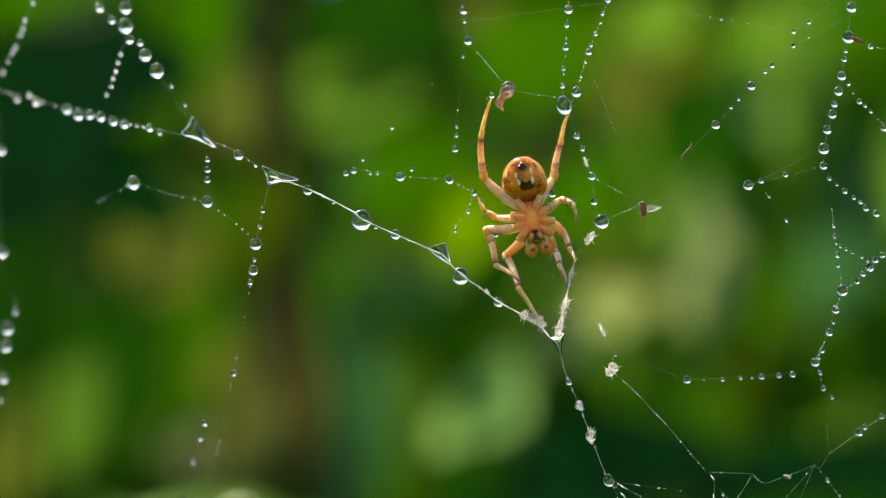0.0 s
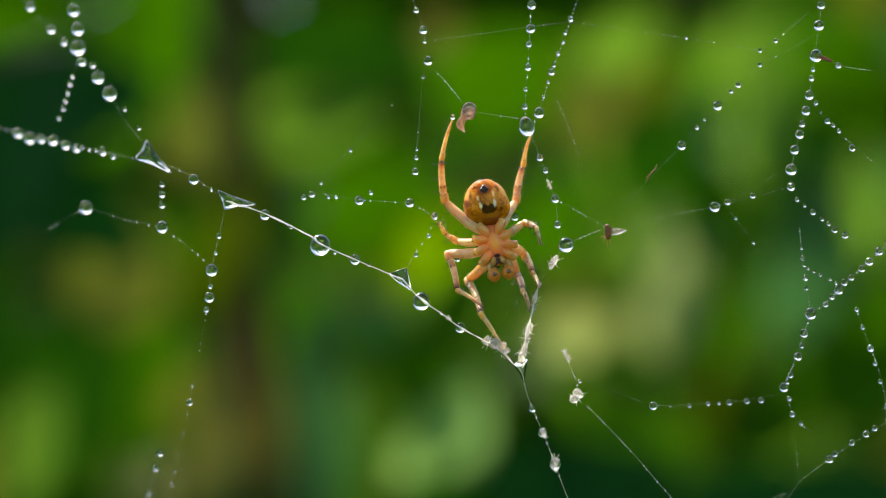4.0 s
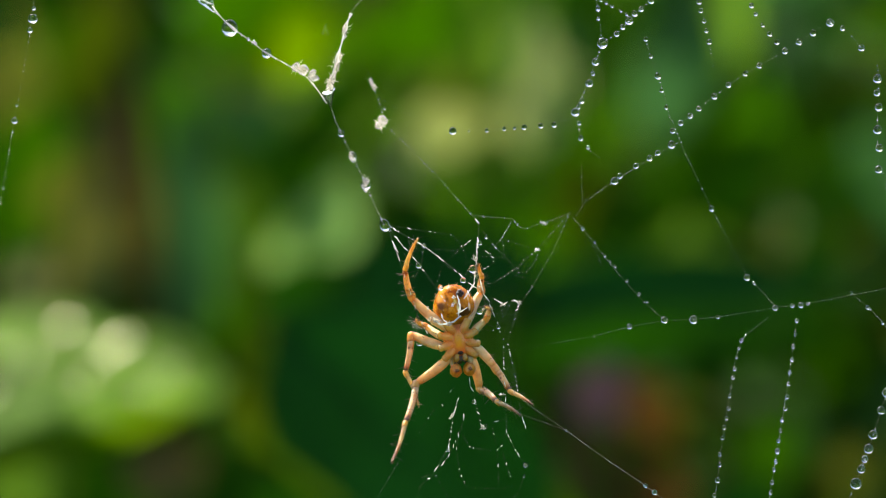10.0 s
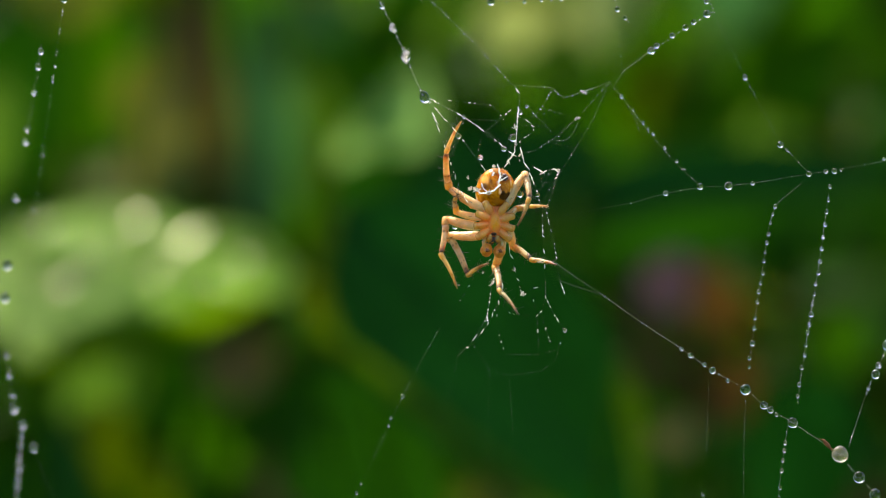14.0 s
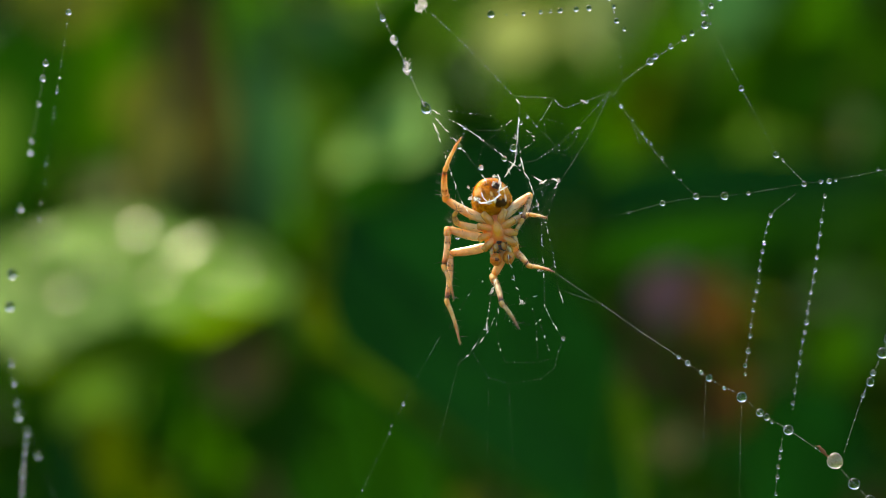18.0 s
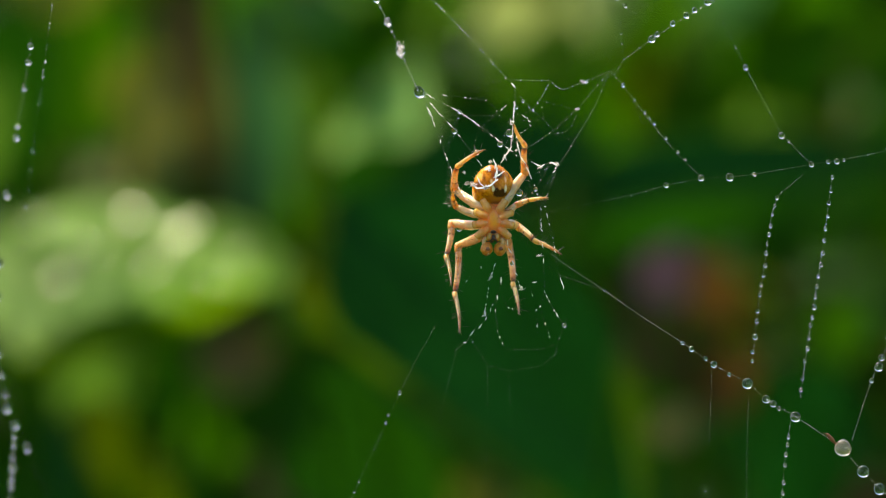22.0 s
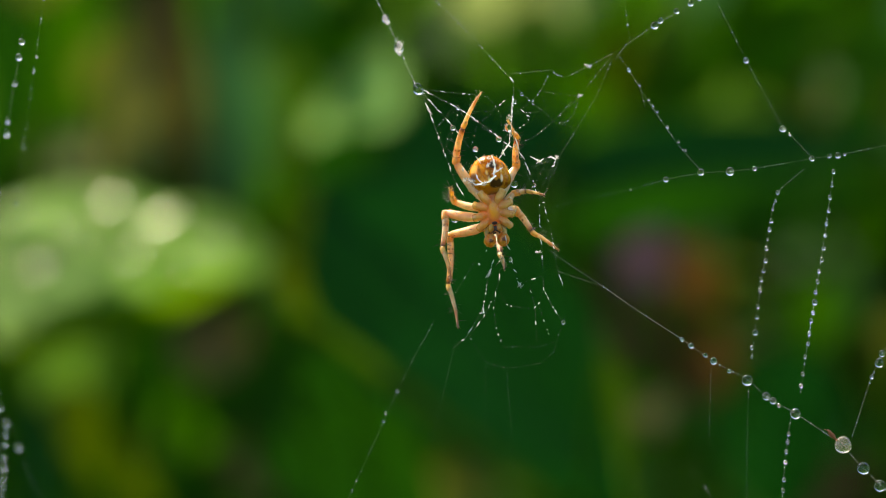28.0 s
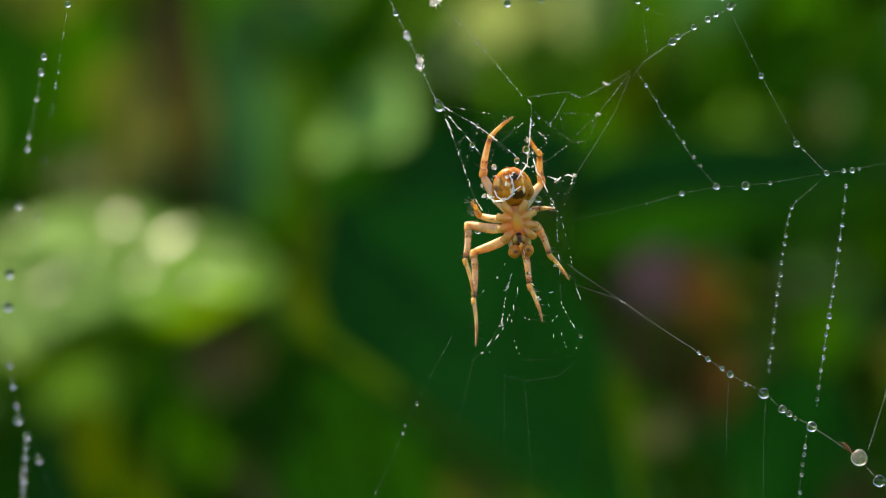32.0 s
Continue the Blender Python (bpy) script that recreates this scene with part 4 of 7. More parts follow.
thread("bead_thread", 0.013, [(-20.50, 13.97), (-21.10, 12.78), (-21.63, 11.22), (-22.07, 9.98)],
       [(-21.10, 12.78, 0.15), (-21.26, 12.24, 0.15), (-21.42, 11.69, 0.15), (-21.63, 11.22, 0.15), (-21.75, 10.70, 0.15), (-22.07, 10.12, 0.15)])
thread("bead_thread", 0.014, [(-27.04, 17.84), (-28.15, 15.44), (-29.10, 13.29), (-30.05, 11.54)],
       [(-27.55, 16.58, 0.16), (-28.15, 15.44, 0.16), (-28.32, 14.88, 0.16), (-28.54, 14.44, 0.16), (-28.84, 13.66, 0.16), (-29.10, 13.29, 0.15), (-29.44, 12.73, 0.15), (-29.83, 12.03, 0.15), (-27.21, 17.39, 0.16)])
thread("bead_thread", 0.014, [(-28.84, -3.01), (-29.18, -4.74), (-29.62, -6.54), (-29.96, -9.16), (-30.40, -11.09)],
       [(-28.88, -4.16, 0.23), (-29.49, -5.32, 0.46), (-29.62, -6.54, 0.42), (-29.83, -8.69, 0.38), (-30.05, -10.16, 0.23)])
thread("bead_thread", 0.011, [(-30.05, 9.24), (-29.96, 6.74), (-29.92, -0.15), (-29.62, -3.02)],
       [(-29.96, 6.74, 0.34), (-29.92, -0.15, 0.42)])
thread("spiral_thread", 0.008, [(-23.06, 2.94), (-20.20, 4.33), (-17.62, 3.56), (-15.03, 3.02), (-13.63, 2.02), (-12.34, 0.94), (-11.90, 0.33)],
       [(-20.20, 4.33, 0.44)], (0.072, 0.502, 0.55, 1))
thread("spiral_thread", 0.008, [(-15.05, 6.32), (-15.02, 5.07), (-15.03, 3.02)],
       [(-15.02, 5.71, 0.18), (-15.02, 5.07, 0.22), (-15.02, 4.42, 0.22), (-15.03, 3.02, 0.36)])
thread("bead_thread", 0.015, [(-11.07, 3.97), (-11.43, 2.47), (-11.90, 0.33), (-12.23, -2.28)],
       [(-11.43, 2.47, 0.18), (-11.61, 1.40, 0.14), (-11.90, 0.33, 0.39), (-11.97, -0.67, 0.14), (-12.05, -1.35, 0.32), (-12.23, -2.10, 0.18)])
thread("spiral_thread", 0.003, [(-12.18, -1.99), (-13.12, -6.87), (-13.32, -7.88), (-14.14, -12.31), (-14.65, -15.11), (-15.21, -18.27), (-15.93, -22.03), (-16.51, -25.39)],
       [(-13.32, -7.88, 0.21), (-13.15, -6.87, 0.10), (-14.10, -12.31, 0.10), (-14.31, -13.29, 0.10), (-15.21, -18.27, 0.10), (-15.93, -22.03, 0.14)], (0.056, 0.386, 0.5, 1))
thread("spiral_thread", 0.009, [(-6.54, 4.71), (-5.10, 4.98), (-2.68, 4.54), (0.39, 4.31), (1.90, 3.50)],
       [(-6.11, 4.74, 0.18), (-5.61, 4.92, 0.21), (-2.68, 4.50, 0.28), (-1.97, 4.96, 0.14), (0.39, 4.31, 0.28), (1.90, 3.50, 0.21), (-4.10, 4.73, 0.11), (-4.57, 4.73, 0.11)], (0.053, 0.316, 0.5, 2))
thread("radial_thread", 0.008, [(-5.61, 4.88), (-5.03, 5.59), (-3.32, 7.59), (-2.43, 8.49), (-0.67, 10.29)],
       [(-5.03, 5.59, 0.11), (-3.21, 7.58, 0.14), (-0.67, 10.29, 0.07)])
thread("radial_thread", 0.011, [(-0.07, -0.08), (0.77, 1.34), (1.55, 2.40), (1.90, 3.50)],
       [(0.77, 1.13, 0.14), (1.55, 2.30, 0.14)], (0.056, 0.281, 0.5, 3))
thread("spiral_thread", 0.008, [(1.26, 12.24), (0.98, 9.16), (0.81, 7.40), (0.74, 6.07)],
       [(1.23, 11.96, 0.11), (0.74, 6.21, 0.21), (0.81, 7.05, 0.14), (0.84, 7.58, 0.11), (0.91, 8.63, 0.07)])
thread("anchor_thread", 0.019, [(0.56, 16.88), (1.26, 14.81), (1.54, 12.95), (2.66, 11.61), (3.64, 10.39)],
       [(1.26, 14.81, 0.25), (1.54, 12.95, 0.28), (1.33, 14.14, 0.14), (0.84, 16.03, 0.18)], (0.056, 0.316, 0.6, 4))
thread("radial_thread", 0.013, [(4.24, 9.86), (5.11, 9.69), (7.04, 9.44)],
       [(3.01, 9.54, 0.18)], (0.063, 0.246, 0.6, 5))
thread("anchor_thread", 0.019, [(7.93, 17.58), (7.75, 14.91), (7.60, 12.49), (7.42, 10.21), (7.49, 9.44)],
       [(7.78, 14.88, 0.28), (7.67, 13.93, 0.18), (7.60, 12.53, 0.21), (7.46, 11.20, 0.14), (7.39, 10.14, 0.18), (7.86, 16.32, 0.28)], (0.063, 0.281, 0.6, 6))
thread("anchor_thread", 0.017, [(10.73, 16.88), (9.67, 13.90), (9.00, 12.25), (8.61, 10.92), (8.23, 9.76), (7.98, 9.16)],
       [(9.89, 14.63, 0.14), (9.78, 14.07, 0.11), (9.46, 13.37, 0.14), (9.18, 12.67, 0.14), (9.04, 12.25, 0.21), (8.83, 11.62, 0.11), (8.54, 10.74, 0.11), (8.26, 9.76, 0.32), (10.24, 15.47, 0.18)], (0.056, 0.281, 0.6, 7))
thread("radial_thread", 0.025, [(7.63, 8.46), (7.99, 7.93), (8.27, 7.06), (8.66, 6.28), (8.92, 5.30), (9.25, 4.53), (9.43, 2.95), (9.72, 1.97)],
       [(8.31, 7.02, 0.21), (8.66, 6.25, 0.18), (9.25, 4.53, 0.25), (9.40, 2.95, 0.21), (9.90, 1.72, 0.46)])
thread("radial_thread", 0.025, [(9.72, 1.51), (9.12, 0.56), (8.31, -0.50), (8.03, -1.38), (7.88, -2.09), (7.52, -3.70), (7.17, -5.30), (7.32, -6.54)])
thread("anchor_thread", 0.17, [(8.31, -0.60), (8.03, -1.38), (7.84, -2.30), (7.52, -3.60), (7.28, -4.90), (7.22, -5.80)])
thread("radial_thread", 0.013, [(9.25, 4.53), (10.06, 4.07), (12.35, 2.77)], [], (0.063, 0.421, 0.6, 8))
thread("radial_thread", 0.014, [(9.90, 1.72), (11.30, 2.35), (12.35, 2.77)], [], (0.063, 0.316, 0.6, 9))
thread("radial_thread", 0.009, [(13.22, 2.84), (16.35, 3.52), (18.95, 4.00), (21.58, 4.64), (23.58, 5.24)],
       [(18.95, 4.00, 0.32), (21.26, 4.68, 0.18)], (0.046, 0.561, 0.5, 10))
thread("spiral_thread", 0.007, [(18.95, 4.00), (19.72, 4.29), (21.58, 5.28), (22.98, 6.22)],
       [(19.72, 4.29, 0.18)])
thread("spiral_thread", 0.007, [(19.83, 3.76), (20.25, 3.23), (21.26, 1.83), (21.85, 0.99)],
       [(20.21, 3.30, 0.11), (21.26, 1.83, 0.11)], (0.039, 0.316, 0.5, 11))
thread("radial_thread", 0.009, [(13.39, 4.07), (15.46, 6.20), (16.95, 7.73), (19.12, 10.15), (21.75, 12.64), (23.41, 13.50), (25.11, 14.43)],
       [(16.95, 7.73, 0.28), (17.89, 8.82, 0.14), (19.15, 10.15, 0.28), (19.99, 11.03, 0.14), (20.42, 11.42, 0.18), (21.75, 12.64, 0.14), (18.35, 9.31, 0.11), (22.71, 13.16, 0.07)])
thread("spiral_thread", 0.007, [(9.32, 10.64), (9.95, 9.16), (10.80, 6.88)], [], (0.046, 0.211, 0.6, 12))
thread("spiral_thread", 0.008, [(1.61, 14.17), (5.12, 14.63), (10.03, 15.30), (13.53, 14.85), (17.37, 14.28), (21.76, 13.51), (22.71, 14.10), (24.76, 15.83)],
       [(17.27, 14.28, 0.11), (21.76, 13.51, 0.14), (22.71, 14.10, 0.14), (18.95, 14.04, 0.07)], (0.042, 0.351, 0.5, 13))
thread("bead_thread", 0.021, [(25.65, 17.23), (25.36, 15.06), (25.10, 13.18), (24.74, 10.78), (24.14, 8.40), (23.61, 6.26), (23.58, 5.07)],
       [(25.36, 15.03, 0.32), (25.17, 13.18, 0.39), (24.99, 12.34, 0.14), (24.89, 11.82, 0.18), (24.74, 10.78, 0.28), (24.53, 9.83, 0.28), (24.28, 9.03, 0.21), (24.14, 8.40, 0.28), (23.82, 7.45, 0.28), (23.61, 6.26, 0.35), (23.58, 5.21, 0.25), (25.50, 16.25, 0.25)])
thread("spiral_thread", 0.011, [(25.17, 13.18), (25.81, 12.90), (26.55, 12.58), (28.62, 12.25)],
       [(26.55, 12.58, 0.18)], (0.053, 0.281, 0.5, 14))
thread("spiral_thread", 0.011, [(23.75, 4.71), (24.91, 3.66), (26.24, 2.60), (27.89, 1.75)],
       [(23.96, 4.43, 0.14), (24.42, 4.05, 0.11), (24.91, 3.66, 0.18), (25.47, 3.24, 0.14), (25.89, 2.95, 0.14), (26.24, 2.60, 0.21), (26.87, 2.25, 0.21)])
thread("spiral_thread", 0.011, [(24.74, 10.60), (25.79, 9.27), (26.92, 8.14), (28.61, 6.73)],
       [(25.16, 10.32, 0.14), (25.83, 9.20, 0.18), (26.18, 8.95, 0.14), (26.53, 8.60, 0.14), (27.34, 7.55, 0.21)], (0.053, 0.281, 0.5, 15))
thread("spiral_thread", 0.011, [(24.10, 2.71), (24.26, 0.85), (24.43, -0.44), (24.74, -2.44)],
       [(24.10, 2.54, 0.07), (24.20, 1.48, 0.11), (24.26, 0.85, 0.14), (24.36, 0.43, 0.11), (24.43, -0.34, 0.18), (24.46, -0.97, 0.14)], (0.056, 0.281, 0.7, 16))
thread("bead_thread", 0.023, [(24.74, -2.51), (24.32, -3.71), (23.83, -5.18), (23.07, -6.94)],
       [(24.74, -2.51, 0.35), (24.32, -3.71, 0.25), (24.18, -4.48, 0.14), (23.94, -5.11, 0.25), (23.49, -6.24, 0.18), (23.28, -6.66, 0.14), (23.07, -6.98, 0.28)], (0.077, 0.281, 0.7, 17))
thread("spiral_thread", 0.011, [(23.07, -6.94), (23.49, -8.35), (24.01, -9.23), (24.89, -9.76)],
       [(23.39, -7.65, 0.14), (23.56, -8.60, 0.18), (24.08, -9.16, 0.14)], (0.056, 0.281, 0.6, 18))
thread("spiral_thread", 0.011, [(24.43, 0.33), (25.06, -0.02), (26.47, -0.69), (26.99, -0.87)],
       [(24.61, 0.22, 0.11), (24.96, 0.05, 0.11), (25.34, -0.16, 0.11), (25.94, -0.44, 0.11), (26.29, -0.66, 0.11)])
thread("bead_thread", 0.021, [(24.74, -2.51), (25.65, -1.88), (26.46, -1.08), (27.45, -0.13), (30.01, 2.16)],
       [(26.46, -1.08, 0.28), (26.82, -0.62, 0.21), (25.65, -1.95, 0.18), (26.04, -1.50, 0.18), (27.24, -0.34, 0.18), (27.88, 0.21, 0.21), (28.34, 0.63, 0.25), (28.95, 1.26, 0.25), (29.52, 1.81, 0.21)], (0.070, 0.316, 0.7, 19))
thread("spiral_thread", 0.009, [(10.40, -5.99), (12.16, -7.01), (15.07, -8.13), (17.40, -8.03), (19.84, -7.90), (23.07, -7.37)],
       [(15.14, -8.12, 0.25), (17.34, -8.10, 0.14), (18.48, -7.99, 0.14), (19.14, -7.96, 0.11), (19.77, -7.90, 0.18), (20.85, -7.81, 0.18), (21.71, -7.75, 0.18), (16.18, -8.14, 0.07)])
thread("radial_thread", 0.019, [(9.56, -4.23), (9.87, -5.12), (10.33, -6.17), (10.66, -7.22)],
       [(10.72, -6.62, 0.11)], (0.070, 0.281, 0.7, 20))
thread("radial_thread", 0.017, [(11.06, -8.02), (11.85, -8.78), (13.99, -11.01), (16.39, -13.79)], [], (0.070, 0.246, 0.7, 21))
thread("radial_thread", 0.045, [(7.32, -6.54), (7.61, -7.60), (7.98, -8.41), (8.65, -9.82), (9.46, -11.65), (10.06, -13.14), (10.59, -14.30)],
       [(7.95, -8.37, 0.21), (8.65, -9.82, 0.28), (9.46, -11.69, 0.35)], (0.077, 0.421, 0.6, 22))
thread("radial_thread", 0.013, [(23.30, -13.68), (23.93, -12.67), (25.80, -11.34), (27.25, -10.40), (30.02, -8.73)],
       [(25.80, -11.34, 0.25), (26.15, -11.02, 0.18), (27.18, -10.36, 0.18), (28.07, -9.84, 0.21), (28.60, -9.49, 0.18), (29.49, -8.97, 0.25)], (0.056, 0.316, 0.6, 23))
thread("spiral_thread", 0.008, [(23.73, -10.04), (23.82, -11.69), (23.93, -12.67)], [], (0.056, 0.316, 0.4, 24))
thread("silk_wisp", 0.021, [(6.72, -2.09), (6.86, -1.63), (6.94, -1.45)])
thread("silk_wisp", 0.021, [(6.86, -1.63), (6.97, -1.88), (7.00, -2.09)])
thread("hub_thread", 0.022, [(10.89, -14.56), (11.79, -17.13), (12.30, -18.62), (12.98, -20.59), (13.53, -21.52)], [], (0.076, 0.303, 0.6, 30))
thread("hub_thread", 0.019, [(10.89, -14.56), (11.72, -15.63), (12.87, -16.91), (14.03, -18.49), (14.81, -19.61)],
       [(12.91, -17.06, 0.19), (14.34, -18.50, 0.19)], (0.076, 0.303, 0.6, 31))
thread("hub_thread", 0.022, [(10.89, -14.48), (12.11, -15.18), (13.26, -15.80), (14.61, -16.79), (15.96, -17.91), (16.93, -18.76)],
       [(13.26, -15.80, 0.15)], (0.076, 0.265, 0.6, 32))
thread("hub_thread", 0.010, [(10.97, -14.49), (11.92, -14.65), (15.12, -15.10), (15.58, -15.59), (16.01, -16.34), (16.04, -17.01)], [], (0.053, 0.340, 0.5, 33))
thread("hub_thread", 0.009, [(13.49, -16.02), (15.39, -16.11), (16.36, -15.40)])
thread("hub_thread", 0.009, [(14.61, -16.86), (15.50, -16.15), (16.44, -15.32)], [], (0.057, 0.302, 0.4, 34))
thread("hub_thread", 0.026, [(16.63, -13.86), (16.87, -14.45), (16.86, -15.20), (16.78, -16.14), (16.74, -16.71), (16.90, -17.45), (17.05, -18.38), (17.20, -18.79)],
       [(16.47, -17.27, 0.26), (15.85, -17.98, 0.19), (16.94, -15.58, 0.15)], (0.098, 0.341, 0.7, 35))
thread("hub_thread", 0.017, [(16.74, -16.71), (16.59, -17.27), (16.27, -17.90), (16.12, -18.65)])
thread("hub_thread", 0.013, [(17.20, -18.79), (17.70, -19.86), (18.08, -20.78), (18.26, -21.47), (18.56, -21.84)],
       [(18.11, -20.98, 0.15)], (0.076, 0.304, 0.6, 36))
thread("radial_thread", 0.015, [(16.55, -13.82), (17.33, -13.84), (19.13, -13.89)], [], (0.060, 0.340, 0.5, 37))
thread("radial_thread", 0.017, [(19.13, -13.89), (19.53, -14.27), (19.94, -14.54)], [], (0.083, 0.264, 0.8, 38))
thread("radial_thread", 0.014, [(19.94, -14.54), (21.36, -14.02), (22.35, -13.66), (23.01, -13.38)], [], (0.057, 0.340, 0.5, 39))
thread("spiral_thread", 0.010, [(19.13, -13.97), (18.52, -15.06), (17.84, -15.93)], [], (0.057, 0.264, 0.6, 40))
thread("spiral_thread", 0.009, [(17.14, -14.82), (17.92, -15.73), (18.71, -16.45), (19.34, -17.13)],
       [(17.37, -15.19, 0.11)], (0.061, 0.340, 0.6, 41))
thread("spiral_thread", 0.008, [(19.34, -17.13), (20.12, -16.35), (20.82, -15.85), (23.01, -13.38)], [], (0.049, 0.453, 0.4, 42))
thread("spiral_thread", 0.009, [(19.34, -17.13), (17.91, -18.10), (16.93, -18.27)], [], (0.057, 0.303, 0.5, 43))
thread("spiral_thread", 0.009, [(19.34, -17.36), (20.10, -17.31), (20.51, -16.90), (20.85, -16.11)], [], (0.060, 0.265, 0.5, 44))
thread("hub_thread", 0.013, [(17.70, -19.08), (18.09, -19.29), (18.48, -19.51), (19.07, -19.27), (19.53, -19.37), (19.24, -20.21)], [], (0.099, 0.227, 0.7, 45))
thread("hub_thread", 0.010, [(16.94, -15.95), (17.72, -16.31), (17.84, -16.87), (16.94, -17.45)], [], (0.053, 0.265, 0.5, 46))
thread("radial_thread", 0.009, [(23.01, -13.42), (21.93, -15.86), (20.68, -17.86), (19.65, -19.44), (19.12, -20.78)], [], (0.045, 0.341, 0.4, 47))
thread("radial_thread", 0.012, [(23.01, -13.34), (23.81, -14.28), (25.69, -16.84), (27.52, -19.02), (28.97, -20.41)],
       [(23.85, -14.32, 0.15), (25.27, -16.12, 0.11), (25.91, -16.85, 0.11), (26.66, -17.81, 0.11), (27.44, -18.71, 0.11), (27.94, -19.25, 0.08), (25.59, -16.52, 0.08), (24.63, -15.25, 0.08)], (0.046, 0.304, 0.5, 48))
thread("spiral_thread", 0.009, [(24.44, -15.17), (24.90, -16.23), (25.06, -16.82)], [], (0.038, 0.265, 0.5, 49))
thread("radial_thread", 0.004, [(18.64, -22.56), (24.37, -21.49)],
       [(24.37, -21.49, 0.08)])
thread("radial_thread", 0.008, [(24.37, -21.49), (26.68, -20.88), (28.97, -20.49), (30.87, -20.44), (32.49, -20.28), (36.24, -19.69), (37.94, -19.48), (39.64, -19.19), (42.27, -18.71), (45.28, -18.07)],
       [(26.68, -20.88, 0.19), (28.97, -20.45, 0.23), (30.87, -20.44, 0.27), (32.49, -20.28, 0.15), (36.24, -19.69, 0.19), (37.37, -19.55, 0.15), (37.94, -19.52, 0.19), (38.39, -19.45, 0.11), (41.25, -18.74, 0.11)], (0.038, 0.494, 0.5, 50))
thread("spiral_thread", 0.009, [(29.22, -7.21), (30.21, -9.64), (31.95, -13.24), (33.17, -15.52), (34.29, -17.69), (34.75, -18.11), (36.24, -19.69)],
       [(31.95, -13.24, 0.19), (34.29, -17.73, 0.23), (34.75, -18.11, 0.11)], (0.046, 0.304, 0.6, 51))
thread("bead_thread", 0.011, [(35.67, -20.34), (34.73, -21.12), (34.05, -21.76), (33.59, -23.13), (33.20, -25.80), (32.87, -28.10), (32.54, -30.77), (32.36, -32.69)],
       [(33.97, -21.84, 0.15), (33.82, -22.37, 0.11), (33.67, -22.94, 0.11), (33.55, -23.70, 0.15), (33.44, -24.27, 0.15), (33.32, -24.89, 0.11), (33.24, -25.50, 0.15), (33.19, -26.30, 0.15), (33.07, -26.95, 0.15), (32.91, -27.56, 0.15), (32.83, -28.25, 0.15), (32.68, -29.32, 0.15), (32.65, -30.00, 0.15), (32.54, -31.04, 0.19), (32.35, -32.04, 0.15), (32.32, -32.65, 0.11)], (0.046, 0.306, 0.4, 52))
thread("bead_thread", 0.012, [(37.60, -20.43), (37.00, -25.09), (36.43, -28.90), (35.86, -32.72), (35.56, -35.11)],
       [(37.60, -20.55, 0.15), (37.50, -21.46, 0.11), (37.38, -22.23, 0.15), (37.31, -23.10, 0.15), (37.16, -23.94, 0.15), (37.08, -24.71, 0.15), (37.00, -25.55, 0.15), (36.89, -26.31, 0.15), (36.69, -27.08, 0.15), (36.62, -27.76, 0.15), (36.47, -28.44, 0.15), (36.43, -29.13, 0.19), (36.32, -29.81, 0.15), (36.20, -30.34, 0.15), (36.09, -31.18, 0.15), (36.01, -31.87, 0.15), (35.82, -32.72, 0.15), (35.67, -33.87, 0.15), (35.56, -34.65, 0.15)], (0.061, 0.269, 0.5, 53))
thread("bead_thread", 0.012, [(34.95, -36.58), (34.80, -37.36), (34.43, -40.09), (34.12, -43.72), (33.80, -46.42)],
       [(34.76, -37.82, 0.15), (34.68, -38.33, 0.15), (34.57, -38.99, 0.15), (34.50, -39.69, 0.15), (34.40, -40.87, 0.15), (34.33, -41.58, 0.15), (34.27, -42.25, 0.15), (34.21, -42.93, 0.15), (34.15, -43.48, 0.15)], (0.062, 0.270, 0.5, 54))
thread("anchor_thread", 0.021, [(19.10, -25.30), (20.73, -26.50), (22.57, -27.74)])
thread("anchor_thread", 0.014, [(19.59, -26.68), (20.93, -27.15), (22.57, -27.74)],
       [(22.57, -27.74, 0.08)])
thread("anchor_thread", 0.025, [(22.57, -27.74), (24.56, -29.21), (27.72, -31.36), (29.80, -32.87), (32.02, -34.12), (33.27, -35.25), (35.21, -36.46), (37.39, -37.96), (37.97, -38.35)],
       [(27.72, -31.36, 0.15), (28.33, -31.79, 0.19), (29.26, -32.44, 0.15), (29.80, -32.83, 0.23), (30.83, -33.53, 0.15), (32.02, -34.16, 0.38), (33.27, -35.25, 0.27), (33.73, -35.56, 0.23), (34.11, -35.88, 0.15), (35.21, -36.46, 0.35)], (0.050, 0.346, 0.5, 55))
thread("anchor_thread", 0.026, [(38.75, -39.14), (39.73, -40.24), (41.65, -42.20), (44.17, -44.55), (47.74, -47.36)],
       [(39.73, -40.24, 0.42), (40.81, -41.44, 0.39), (41.65, -42.20, 0.35), (42.38, -42.93, 0.35), (43.08, -43.50, 0.27), (43.64, -44.03, 0.31), (44.33, -44.75, 0.35), (45.13, -45.24, 0.35)])
thread("bead_thread", 0.019, [(47.48, -16.76), (45.09, -21.19), (44.35, -23.00), (42.74, -28.05), (41.60, -31.27), (40.30, -34.16), (39.01, -38.14)],
       [(46.66, -18.29, 0.23), (46.06, -19.33, 0.27), (45.50, -20.30, 0.23), (45.09, -21.19, 0.23), (44.35, -23.00, 0.35), (43.65, -25.29, 0.35), (43.25, -26.45, 0.27), (42.74, -28.05, 0.31), (42.44, -28.98, 0.31), (42.18, -29.65, 0.23), (41.95, -30.31, 0.27), (41.60, -31.27, 0.39), (40.97, -32.62, 0.23), (40.78, -33.23, 0.31), (40.30, -34.16, 0.16)], (0.070, 0.350, 0.5, 56))
